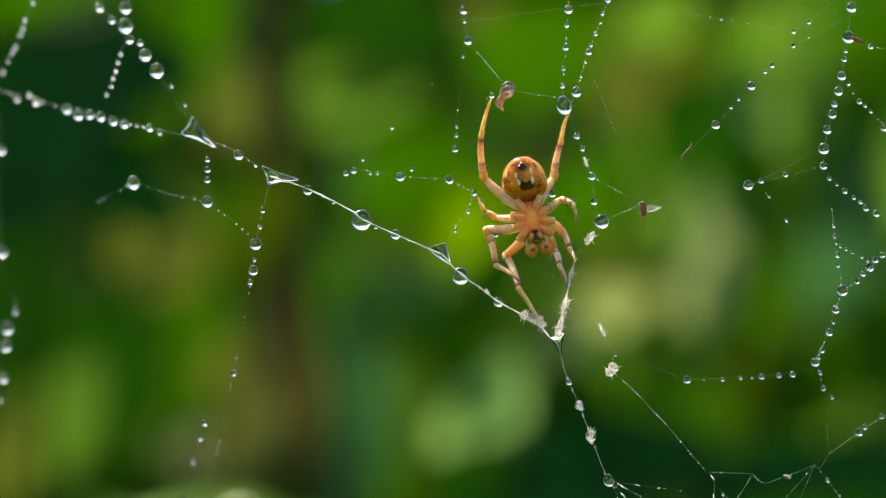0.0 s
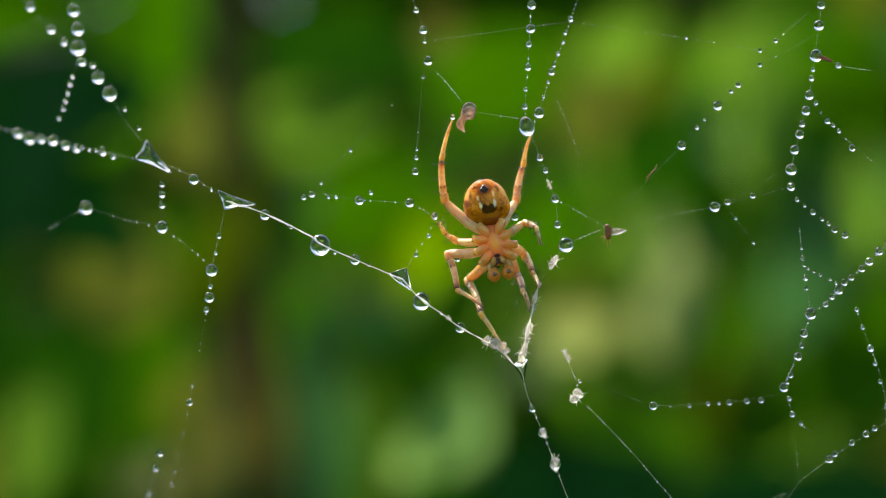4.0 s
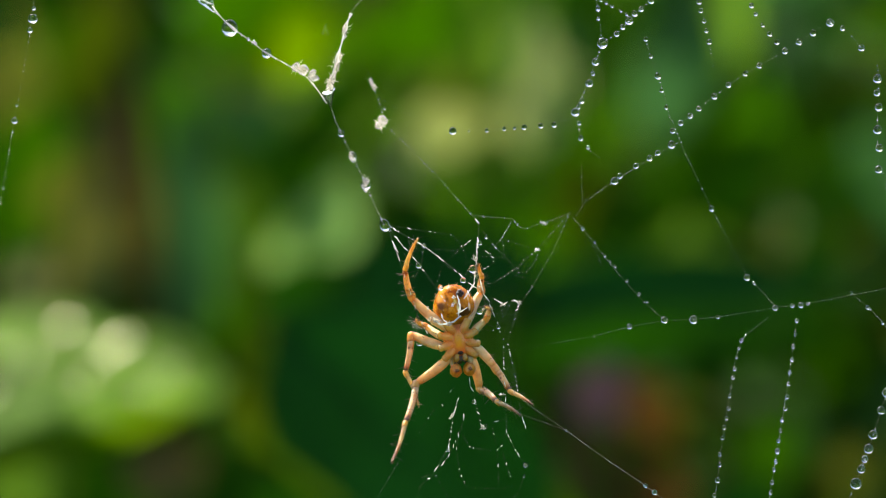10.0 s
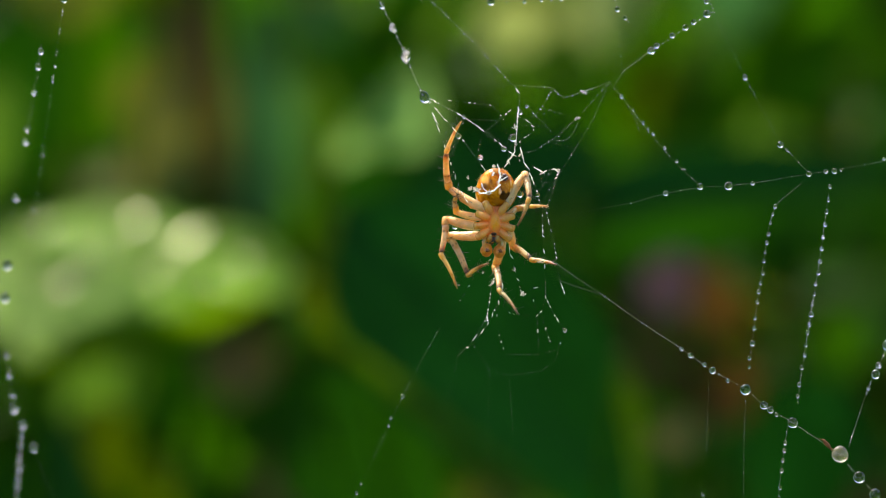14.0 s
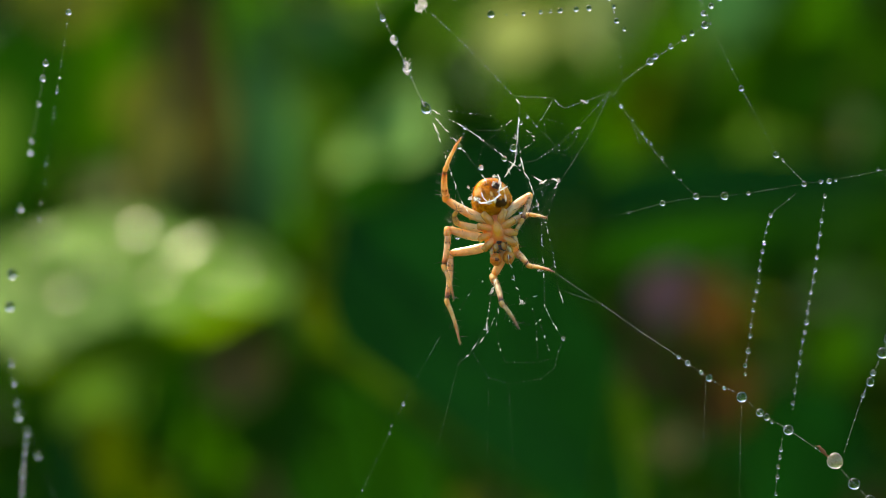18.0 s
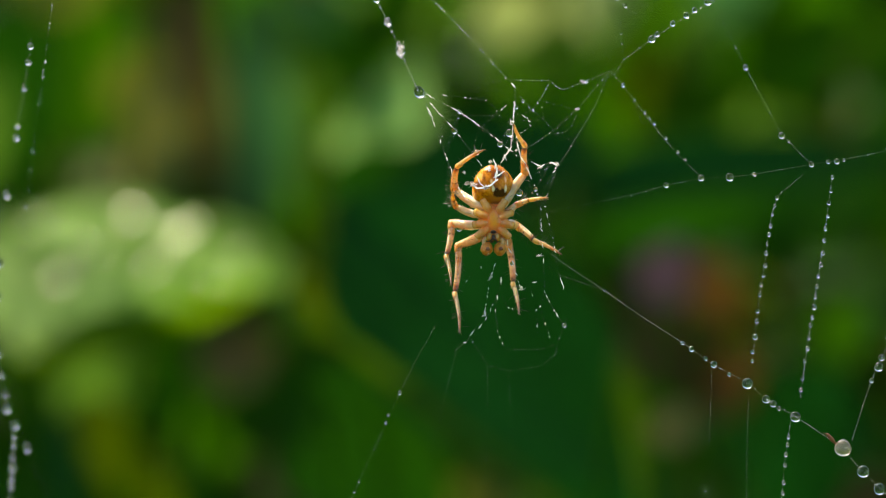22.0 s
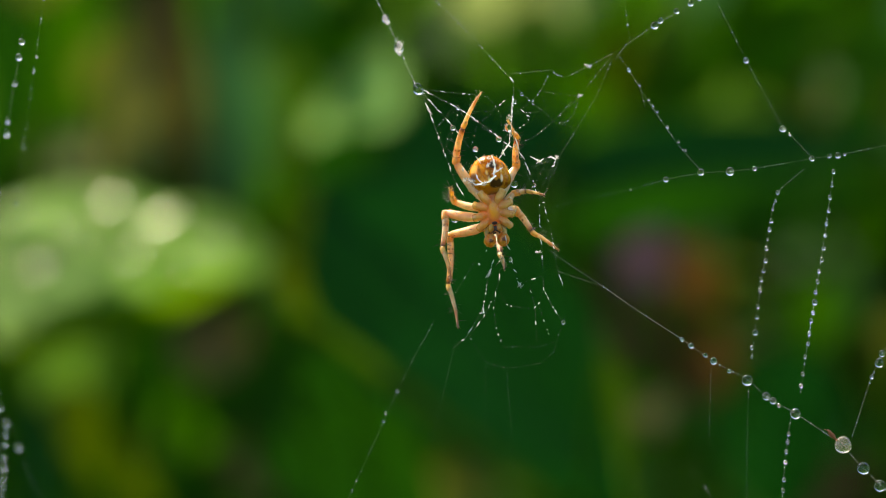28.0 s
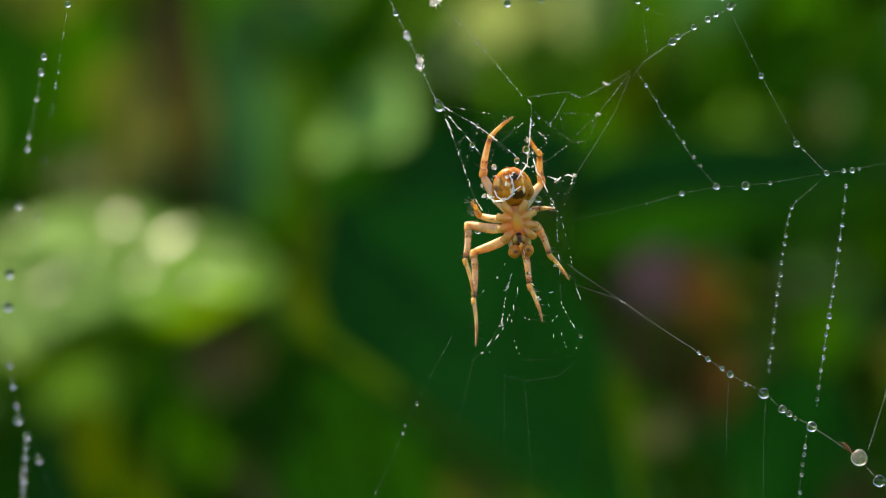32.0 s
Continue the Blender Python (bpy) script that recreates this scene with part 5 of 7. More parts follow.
thread("spiral_thread", 0.009, [(43.15, -10.64), (43.71, -13.31), (44.13, -14.84), (43.91, -17.53)],
       [(43.78, -12.93, 0.15), (43.96, -14.15, 0.15), (44.05, -14.76, 0.19), (44.00, -16.07, 0.15), (43.94, -17.14, 0.15)], (0.062, 0.308, 0.5, 57))
thread("spiral_thread", 0.009, [(41.50, -19.07), (42.48, -19.84), (43.40, -20.80), (43.80, -21.46)],
       [(42.29, -19.72, 0.15), (43.32, -20.72, 0.15)], (0.062, 0.308, 0.6, 58))
thread("radial_thread", 0.004, [(11.49, -29.72), (10.15, -32.04), (8.98, -34.29), (8.03, -36.28), (6.96, -38.53), (6.16, -40.18), (5.15, -42.23), (4.21, -44.15), (2.84, -46.48)],
       [(8.98, -34.29, 0.15), (8.18, -35.75, 0.11), (8.03, -36.28, 0.11), (6.16, -40.18, 0.08), (5.84, -40.84, 0.11)], (0.042, 0.346, 0.4, 59))
thread("spiral_thread", 0.009, [(5.26, -42.05), (6.08, -43.78), (6.92, -45.44)], [], (0.058, 0.310, 0.5, 60))
thread("spiral_thread", 0.007, [(29.64, -33.06), (29.54, -35.77), (29.43, -38.31)], [], (0.035, 0.346, 0.5, 61))
thread("spiral_thread", 0.007, [(32.13, -34.24), (31.98, -37.34), (31.89, -43.24)], [], (0.035, 0.347, 0.4, 62))
thread("spiral_thread", 0.007, [(29.15, -41.26), (29.81, -42.36), (30.67, -43.63)],
       [(29.15, -41.26, 0.12), (29.89, -42.52, 0.12), (30.20, -43.04, 0.12), (30.44, -43.32, 0.12)])
thread("bead_thread", 0.012, [(-15.08, -10.66), (-15.38, -12.39), (-16.09, -15.49), (-16.53, -17.63)],
       [(-15.14, -11.16, 0.23), (-15.37, -12.20, 0.23), (-15.75, -13.93, 0.19), (-16.33, -16.46, 0.19), (-16.47, -17.28, 0.23)])
thread("bead_thread", 0.012, [(-17.29, -20.58), (-18.04, -24.54), (-18.30, -26.53), (-18.57, -30.11), (-18.25, -32.87), (-17.90, -35.82)],
       [(-17.30, -21.16, 0.27), (-18.11, -25.84, 0.35), (-18.35, -28.11, 0.35), (-18.32, -32.08, 0.24), (-18.18, -33.46, 0.24), (-17.96, -34.83, 0.24), (-17.85, -35.78, 0.35)])
thread("bead_thread", 0.014, [(-17.17, -36.35), (-17.72, -40.81), (-18.18, -44.89), (-18.59, -47.38)],
       [(-17.27, -36.87, 0.32), (-17.38, -37.64, 0.24), (-17.44, -38.29, 0.24), (-17.55, -39.10, 0.24), (-17.61, -39.87, 0.32), (-17.71, -40.60, 0.24), (-17.77, -41.21, 0.24), (-17.88, -42.03, 0.24), (-17.99, -42.77, 0.24), (-18.05, -43.50, 0.24), (-18.16, -44.24, 0.24)])
thread("spiral_thread", 0.007, [(-16.84, -37.11), (-16.44, -38.38), (-15.64, -40.56), (-13.96, -42.90), (-13.05, -44.05)],
       [(-16.44, -38.38, 0.31), (-13.92, -42.89, 0.23), (-13.56, -43.43, 0.20), (-13.25, -43.82, 0.20)])
thread("bead_thread", 0.010, [(30.90, 1.72), (31.03, 0.28), (31.68, -2.45), (31.95, -4.10)],
       [(30.99, 0.13, 0.18), (31.11, -0.45, 0.15), (31.33, -1.11, 0.15), (31.49, -1.73, 0.15), (31.68, -2.45, 0.18)], (0.051, 0.293, 0.5, 101))
thread("bead_thread", 0.010, [(33.66, 1.74), (34.42, -0.08), (35.17, -1.35), (36.11, -2.44)],
       [(34.42, -0.08, 0.18), (34.72, -0.63, 0.15), (35.17, -1.35, 0.15), (35.62, -1.90, 0.18), (36.11, -2.44, 0.18)], (0.051, 0.293, 0.5, 102))
thread("bead_thread", 0.010, [(27.44, -1.91), (27.90, -3.36), (28.39, -4.64), (28.96, -6.29), (29.39, -8.47)],
       [(27.56, -2.27, 0.15), (27.90, -3.36, 0.15), (28.39, -4.64, 0.22), (28.65, -5.56, 0.15), (28.97, -6.65, 0.15)], (0.051, 0.330, 0.5, 103))
thread("bead_thread", 0.012, [(29.03, -8.46), (30.51, -7.21), (32.08, -5.93), (34.10, -4.46), (36.67, -2.99), (39.61, -1.15), (40.73, -1.69), (41.68, -2.78)],
       [(29.38, -8.18, 0.18), (29.91, -7.68, 0.18), (30.51, -7.21, 0.18), (31.09, -6.74, 0.18), (32.08, -5.93, 0.22), (33.00, -5.20, 0.18), (34.10, -4.46, 0.18), (35.02, -3.95, 0.18), (36.67, -2.99, 0.22), (37.59, -2.40, 0.22), (38.51, -1.81, 0.22), (39.61, -1.15, 0.26), (40.43, -1.51, 0.18), (41.68, -2.78, 0.22)], (0.059, 0.294, 0.5, 104))
thread("bead_thread", 0.011, [(42.61, -3.33), (42.82, -4.79), (42.79, -8.10), (42.95, -11.42)],
       [(42.75, -4.79, 0.29), (42.72, -5.71, 0.22), (42.85, -6.63, 0.26), (42.79, -8.10, 0.29), (42.92, -9.28, 0.26), (42.90, -10.68, 0.26)], (0.059, 0.295, 0.5, 105))
thread("hub_thread", 0.013, [(18.45, -21.62), (18.45, -23.42), (18.56, -25.33), (18.64, -27.82), (19.21, -28.98), (19.90, -30.06)],
       [(19.90, -30.02, 0.15)], (0.069, 0.343, 0.5, 70))
thread("hub_thread", 0.012, [(18.64, -21.84), (19.21, -24.19), (19.59, -26.68), (19.93, -27.64)], [], (0.065, 0.305, 0.5, 71))
thread("hub_thread", 0.013, [(16.17, -24.24), (16.54, -25.70), (17.00, -27.39), (17.42, -27.54)],
       [(16.51, -25.85, 0.15)], (0.076, 0.267, 0.6, 72))
thread("hub_thread", 0.012, [(15.44, -25.69), (15.02, -27.03), (14.67, -29.09), (14.10, -29.97), (13.51, -30.91), (12.63, -31.61)],
       [(14.67, -29.17, 0.15)], (0.065, 0.267, 0.5, 73))
thread("hub_thread", 0.006, [(15.78, -27.99), (16.27, -28.84), (17.68, -29.04)], [], (0.057, 0.305, 0.25, 76))
thread("hub_thread", 0.006, [(18.60, -27.86), (18.29, -28.85), (18.94, -30.82)], [], (0.053, 0.305, 0.25, 77))
thread("hub_thread", 0.006, [(18.56, -26.94), (17.88, -27.16), (16.92, -27.46)], [], (0.057, 0.305, 0.25, 78))
thread("hub_thread", 0.006, [(15.21, -24.93), (14.07, -26.06), (12.83, -28.02)], [], (0.046, 0.381, 0.4, 80))
thread("spiral_thread", 0.004, [(12.84, -31.22), (13.75, -30.82), (14.81, -32.58), (16.16, -32.98), (18.35, -32.71), (19.30, -31.93), (19.50, -31.03), (20.08, -29.60)], [], (0.041, 0.600, 0.3, 120))
thread("spiral_thread", 0.004, [(15.96, -31.57), (16.78, -31.58), (18.17, -31.61), (19.30, -31.33)], [], (0.041, 0.600, 0.3, 121))
thread("hub_thread", 0.007, [(13.75, -30.82), (14.86, -29.32), (15.60, -27.71), (15.84, -26.69)], [], (0.060, 0.337, 0.5, 122))
thread("hub_thread", 0.006, [(15.96, -31.57), (15.52, -30.46), (15.36, -28.95), (15.56, -27.74)], [], (0.056, 0.449, 0.4, 123))
thread("radial_thread", 0.003, [(14.81, -32.58), (14.58, -41.09), (14.46, -44.15)])
thread("radial_thread", 0.003, [(16.16, -32.98), (16.58, -41.13), (16.73, -44.20)])
thread("radial_thread", 0.003, [(12.84, -31.22), (10.28, -41.08), (9.55, -44.04)])
thread("hub_thread", 0.006, [(18.17, -31.61), (18.06, -29.00), (17.70, -27.48)], [], (0.049, 0.524, 0.3, 124))
thread("silk_band", 0.102, [(13.86, -20.45), (14.32, -20.86), (14.74, -20.82), (15.20, -20.68), (15.66, -20.28)], [], (0.114, 0.189, 0.6, 90))
thread("silk_band", 0.055, [(15.42, -18.95), (15.65, -19.76), (15.50, -20.13), (16.11, -19.76)], [], (0.114, 0.227, 0.5, 91))
thread("silk_band", 0.055, [(14.35, -20.12), (14.51, -20.53), (14.82, -20.79)], [], (0.114, 0.227, 0.5, 92))
thread("silk_band", 0.035, [(16.80, -15.20), (16.70, -16.80), (16.55, -18.20), (15.90, -19.20)], [], (0.09, 0.25, 0.5, 93))
# tangle of fine silk round the hub
HUB = [(11.79, -17.13), (12.30, -18.62), (12.87, -16.91), (14.03, -18.49), (13.26, -15.80), (14.61, -16.79), (15.96, -17.91), (15.12, -15.10), (16.01, -16.34),
       (16.86, -15.20), (16.74, -16.71), (17.05, -18.38), (17.70, -19.86), (18.26, -21.47), (18.52, -15.06), (17.92, -15.73), (18.71, -16.45), (19.34, -17.13),
       (20.12, -16.35), (20.82, -15.85), (19.07, -19.27), (19.53, -19.37), (19.24, -20.21), (21.93, -15.86), (20.68, -17.86), (18.45, -23.42), (19.21, -24.19)]
pick = random.Random(21)
for k in range(14):
    a = pick.choice(HUB)
    near = sorted(HUB, key=lambda p: (p[0] - a[0]) ** 2 + (p[1] - a[1]) ** 2)
    b, c = near[pick.randrange(1, 5)], near[pick.randrange(3, 8)]
    thread("spiral_thread", 0.0045, [b, (a[0] + pick.gauss(0, 0.15), a[1] + pick.gauss(0, 0.15)), c], [], (0.048, 0.42, 0.35, 300 + k))
clump("water_film", -15.66, 7.60, 0.18, 0.15, 0, "film", [(-0.29, 0.72), (-0.90, -0.25), (1.01, -1.01)])
clump("water_film", -10.63, 4.61, 0.14, 0.12, 0, "film", [(-0.68, 0.54), (-0.36, -0.46), (1.29, -0.18)])
clump("water_drop", -0.17, -0.22, 0.11, 0.25, 0, "pebble", [(0.28, 0.46), (-0.60, 0.18), (0.53, -0.67)])
clump("silk_wad", 5.20, -4.25, 0.51, 0.49, -30, "silk")
clump("silk_wad", 6.08, -4.65, 0.39, 0.49, -30, "silk")
clump("silk_wad", 9.12, 0.59, 0.33, 0.49, 40, "silk")
clump("silk_wad", 7.96, -1.91, 0.18, 0.49, 15, "silk")
clump("silk_wad", 7.52, -3.80, 0.27, 0.70, 15, "silk")
clump("silk_wad", 7.24, -4.94, 0.30, 0.56, 12, "silk")
clump("water_film", 7.17, -5.87, 0.11, 0.08, 0, "film", [(-0.42, 0.21), (0.32, 0.49), (0.11, -0.67)])
clump("silk_wad", 10.53, -7.61, 0.48, 0.53, 20, "silk")
clump("silk_wad", 9.90, -5.08, 0.18, 0.42, -25, "silk")
clump("silk_wad", 9.50, -11.69, 0.24, 0.49, -10, "silk")
clump("silk_wad", 8.68, -9.82, 0.18, 0.32, -10, "silk")
clump("silk_wad", 2.71, -2.71, 0.18, 0.18, -35, "silk")
clump("silk_wad", 8.92, 5.37, 0.15, 0.32, -15, "silk")
clump("silk_wad", 14.34, -18.50, 0.12, 0.12, 0, "silk")
clump("silk_wad", 18.33, -25.37, 0.20, 0.07, -10, "silk")
clump("silk_wad", 17.11, -27.54, 0.20, 0.10, -10, "silk")
clump("silk_wad", 14.45, -26.07, 0.07, 0.07, 0, "silk")
clump("silk_wad", 15.06, -26.76, 0.07, 0.22, 20, "silk")
clump("silk_wad", 21.28, -14.06, 0.25, 0.07, 20, "silk")
clump("silk_wad", 20.82, -15.85, 0.20, 0.07, -15, "silk")
clump("silk_wad", 19.53, -19.37, 0.12, 0.15, 0, "silk")
clump("silk_wad", 18.44, -19.51, 0.15, 0.10, 0, "silk")
clump("silk_wad", 14.10, -20.60, 0.30, 0.17, 15, "silk")
clump("silk_wad", 14.85, -20.80, 0.24, 0.14, -10, "silk")
clump("silk_wad", 15.15, -19.60, 0.13, 0.16, 10, "silk")
clump("silk_wad", 16.65, -17.60, 0.11, 0.20, 10, "silk")
clump("silk_wad", 16.60, -16.50, 0.08, 0.18, -5, "silk")
clump("silk_wad", 15.20, -19.10, 0.14, 0.10, 20, "silk")
clump("silk_wad", 13.50, -19.80, 0.10, 0.12, 0, "silk")
clump("silk_wad", 13.65, -20.50, 0.22, 0.12, -15, "silk")
clump("silk_wad", 16.90, -18.40, 0.08, 0.15, 25, "silk")
clump("water_drop", 38.40, -38.63, 0.56, 0.58, 0, "milky")
clump("water_drop", 7.49, 8.92, 0.46, 0.63, -15, "drop")
clump("water_drop", 10.69, -14.47, 0.33, 0.44, -20, "drop")


def caught_fly():
    """Small dead fly with folded wings caught in the threads."""
    root = new("dead_fly")
    tagged(root, "tiny dead brown fly with clear wings caught in the web", "insect")
    root.location = at(12.70, 2.42, -0.1)
    b = bmesh.new()
    ball(b, (-0.25, 0, 0.05), (0.22, 0.2, 0.42), 3, 0.2, 2)
    ball(b, (-0.32, 0, 0.42), (0.16, 0.15, 0.14), 2, 0.1, 3)
    part("body", b, HUSK, root)
    for s, ln in ((0.0, 1.0), (0.25, 0.8)):
        w = bmesh.new()
        vs = ball(w, (0.35, 0, 0.08), (0.55 * ln, 0.05, 0.26), 3)
        for v in vs:
            # broad at the body, pointed at the tip
            v.co.z = v.co.z * (1.25 - 1.1 * (v.co.x * 1000 + 0.2) / 1.1) + v.co.x * 0.2 * (1 - s) - 0.0001 * s
            v.co.y += s * 0.0003
        part("wing", w, WING, root, "clear wet wing")
    for dx, dz in ((-0.3, -0.9), (-0.12, -1.1), (-0.55, -0.6), (-0.7, -0.3)):
        g = bmesh.new()
        tube(g, [Vector((-0.25, 0, -0.2)) / 1000, Vector((dx, 0.1, dz * 0.6)) / 1000, Vector((dx * 0.9, 0.1, dz)) / 1000], [0.00003, 0.00002, 0.00001], 4)
        part("leg", g, HUSK, root)
    return root


def caught_husk(x, z, length, lean, thick, label):
    root = new("plant_scrap")
    tagged(root, label, "debris")
    root.matrix_world = Matrix.Translation(at(x, z, -0.05)) @ Matrix.Rotation(radians(-lean), 4, "Y")
    b = bmesh.new()
    ball(b, (0, 0, 0), (length / 2, length * 0.09, thick), 3, 0.5, x)
    part("scrap", b, HUSK, root)
    for k in (-1, 1):
        g = bmesh.new()
        tube(g, [Vector((length * 0.3 * k, 0, 0)) / 1000, Vector((length * 0.7 * k, 0.05, 0.15 * k)) / 1000], [0.00003, 0.00001], 4)
        part("fibre", g, HUSK, root)


caught_fly()
caught_husk(25.74, 12.97, 0.84, -20, 0.13, "small dry brown scrap caught in the web")
caught_husk(37.55, -37.95, 0.90, -50, 0.13, "tiny brown plant scrap stuck to a heavy drop")
caught_husk(15.11, 6.09, 0.90, 45, 0.045, "thin dry brown wisp caught in the web")


def prey_bundle(x, z):
    root = new("prey_bundle")
    tagged(root, "small pale-brown wrapped prey with water over it hanging in the web", "prey")
    root.location = at(x, z)
    b = bmesh.new()
    ball(b, (-0.05, 0, -0.12), (0.42, 0.3, 0.4), 3, 0.5, 4)
    part("husk", b, PREY_SKIN, root, "crumpled pale brown husk")
    b = bmesh.new()
    ball(b, (0.05, -0.1, 0.15), (0.45, 0.4, 0.42), 3, 0.1, 5)
    part("water_film", b, WATER, root)
    for pts in (((-0.3, 0, -0.3), (-0.6, 0, -0.75), (-0.5, 0, -1.15)), ((-0.2, 0, -0.4), (-0.42, 0, -0.9), (-0.2, 0, -1.3))):
        b = bmesh.new()
        tube(b, smooth_path([Vector(p) / 1000 for p in pts], 3), [0.00010, 0.00013, 0.00015, 0.00017, 0.00014, 0.00008, 0.00003], 6)
        part("limb", b, PREY_SKIN, root)
    return root


prey_bundle(3.99, 9.86)

# ---- the spider ----
SPIDER = new("spider")
tagged(SPIDER, "small amber orb-weaver spider hanging head down, belly to the viewer", "spider")
cam.data.dof.focus_object = SPIDER


ABDOMEN_PART = []


def build_body():
    b = bmesh.new()
    vs = ball(b, (0, 0, 0), (1.42, 1.3, 1.52), 5, 0.03, 1)
    for v in vs:
        v.co.x *= 1 - 0.10 * v.co.z * 1000 / 1.5
    ab = part("abdomen", b, ABDOMEN, SPIDER, "rounded amber abdomen with dark bars and pale spots")
    ab.location = (0, 0.0007, 0.00255)
    ABDOMEN_PART.append(ab)
    for dx, dz in ((-0.13, 0), (0.13, 0), (0, 0.14), (0, -0.1)):
        b = bmesh.new()
        ball(b, (dx, -1.06, 0.84 + dz), (0.15, 0.2, 0.15), 3, 0.1, dx)
        part("spinneret", b, DARK, ab, "dark brown spinneret")
    # fine pale hairs over the abdomen
    rnd = random.Random(5)
    verts, faces = [], []
    for _ in range(170):
        n = Vector([rnd.gauss(0, 1) for _ in range(3)]).normalized()
        p = Vector((n.x * 1.40, n.y * 1.28, n.z * 1.5)) / 1000
        d = (n + Vector((rnd.gauss(0, .3), rnd.gauss(0, .3), 0.5))).normalized() * rnd.uniform(0.0001, 0.00024)
        s = d.cross(Vector((0.3, 1, 0.2))).normalized() * 0.000007
        k = len(verts)
        verts += [p + s, p - s, p + d]
        faces.append((k, k + 1, k + 2))
    me = bpy.data.meshes.new("hairs")
    me.from_pydata(verts, [], faces)
    me.materials.append(HAIR)
    hairs = new("fuzz", me)
    hairs.parent = ab
    tagged(hairs, "fine pale hairs", kind="stuff")
    # chest: swollen leg bases, breast plate and head, grown together with deep grooves between
    lumps = [((0, 0.28, -0.05), (1.0, 0.74, 1.30), 0), ((0, -0.24, 0.12), (0.40, 0.28, 0.66), 0)]
    for s in (-1, 1):
        for x, z, a in ((0.46, 0.94, 56), (0.74, 0.42, 18), (0.80, -0.16, -14), (0.68, -0.70, -42)):
            lumps.append(((s * x, -0.20, z), (0.48, 0.36, 0.285), s * a))
            far_end = Vector((math.cos(radians(a)) * s, 0, math.sin(radians(a)))) * 0.46
            lumps.append(((s * x + far_end.x, -0.10, z + far_end.z), (0.17, 0.32, 0.265), s * a))
    b = bmesh.new()
    for v in bmesh.ops.create_icosphere(b, subdivisions=7, radius=1)["verts"]:
        far = 0.2
        for (x, y, z), (rx, ry, rz), a in lumps:
            ca, sa = math.cos(radians(a)), math.sin(radians(a))
            d = Vector(((v.co.x * ca + v.co.z * sa) / rx, v.co.y / ry, (v.co.z * ca - v.co.x * sa) / rz))
            o = Vector(((-x * ca - z * sa) / rx, -y / ry, (-z * ca + x * sa) / rz))
            qa, qb, qc = d.dot(d), d.dot(o), o.dot(o) - 1
            disc = qb * qb - qa * qc
            if disc > 0:
                far = max(far, (-qb + disc ** 0.5) / qa)
        v.co *= far * (1 + 0.02 * noise.noise(v.co * 7)) / 1000
    for _ in range(2):
        bmesh.ops.smooth_vert(b, verts=b.verts, factor=0.4, use_axis_x=True, use_axis_y=True, use_axis_z=True)
    chest = part("cephalothorax", b, CHEST, SPIDER, "glossy peach-orange chest with lumpy leg bases and yellow breast plate")
    b = bmesh.new()
    ball(b, (0, -0.36, -0.70), (0.19, 0.14, 0.11), 3, 0.1, 2)
    part("mouth_plate", b, DARK, chest, "dark brown mouth plate")
    # tiny clear specks added in place of wet glints on the chest
    rnd = random.Random(12)
    for _ in range(26):
        x, z = rnd.uniform(-1.1, 1.1), rnd.uniform(-0.95, 1.15)
        hit, p, n, _i = chest.ray_cast(Vector((x, -3, z)) / 1000, Vector((0, 1, 0)))
        if hit:
            d = new("glint_speck", SMALL_DROP_MESH)
            d.parent = chest
            d.location = p
            d.scale = Vector((1, 1, 1)) * rnd.uniform(0.03, 0.075) / 1000
    for s in (-1, 1):
        b = bmesh.new()
        ball(b, (s * 0.24, -0.34, -1.04), (0.24, 0.24, 0.31), 3, 0.08, s)
        jaw = part("chelicera", b, JAW, SPIDER, "dark-tipped orange jaw")
        b = bmesh.new()
        tube(b, smooth_path([Vector(p) / 1000 for p in ((s * 0.02, -0.50, -0.90), (s * 0.06, -0.60, -1.16), (s * 0.34, -0.50, -1.33))], 3), [0.00009, 0.00008, 0.00008, 0.00007, 0.00005, 0.00003, 0.00001], 6)
        part("fang", b, DARK, jaw, "dark brown fang")
        b = bmesh.new()
        ball(b, (0, 0, 0), (0.40, 0.40, 0.46), 4, 0.14, s * 3)
        o = part("palp_bulb", b, PALP, SPIDER, "swollen orange-brown palp")
        o.location = Vector((s * 0.44 + 0.02, -0.35, -1.83)) / 1000
        b = bmesh.new()
        ball(b, (0.04, -0.27, 0.02), (0.17, 0.17, 0.18), 3, 0.3, s)
        part("palp_tip", b, PALP_TIP, o, "dark brown tip")
        b = bmesh.new()
        tube(b, smooth_path([Vector(p) / 1000 for p in ((s * 0.32, -0.05, -1.0), (s * 0.62, -0.2, -1.3), (s * 0.5, -0.3, -1.65))], 3), [0.00016] * 7, 7)
        part("palp_arm", b, CREAM, SPIDER)
    rnd = random.Random(9)
    for i in range(6):
        b = bmesh.new()
        ball(b, (rnd.uniform(-0.4, 0.4), 0.25, -1.42), (0.07, 0.07, 0.07), 2)
        part("eye", b, DARK, SPIDER)


build_body()


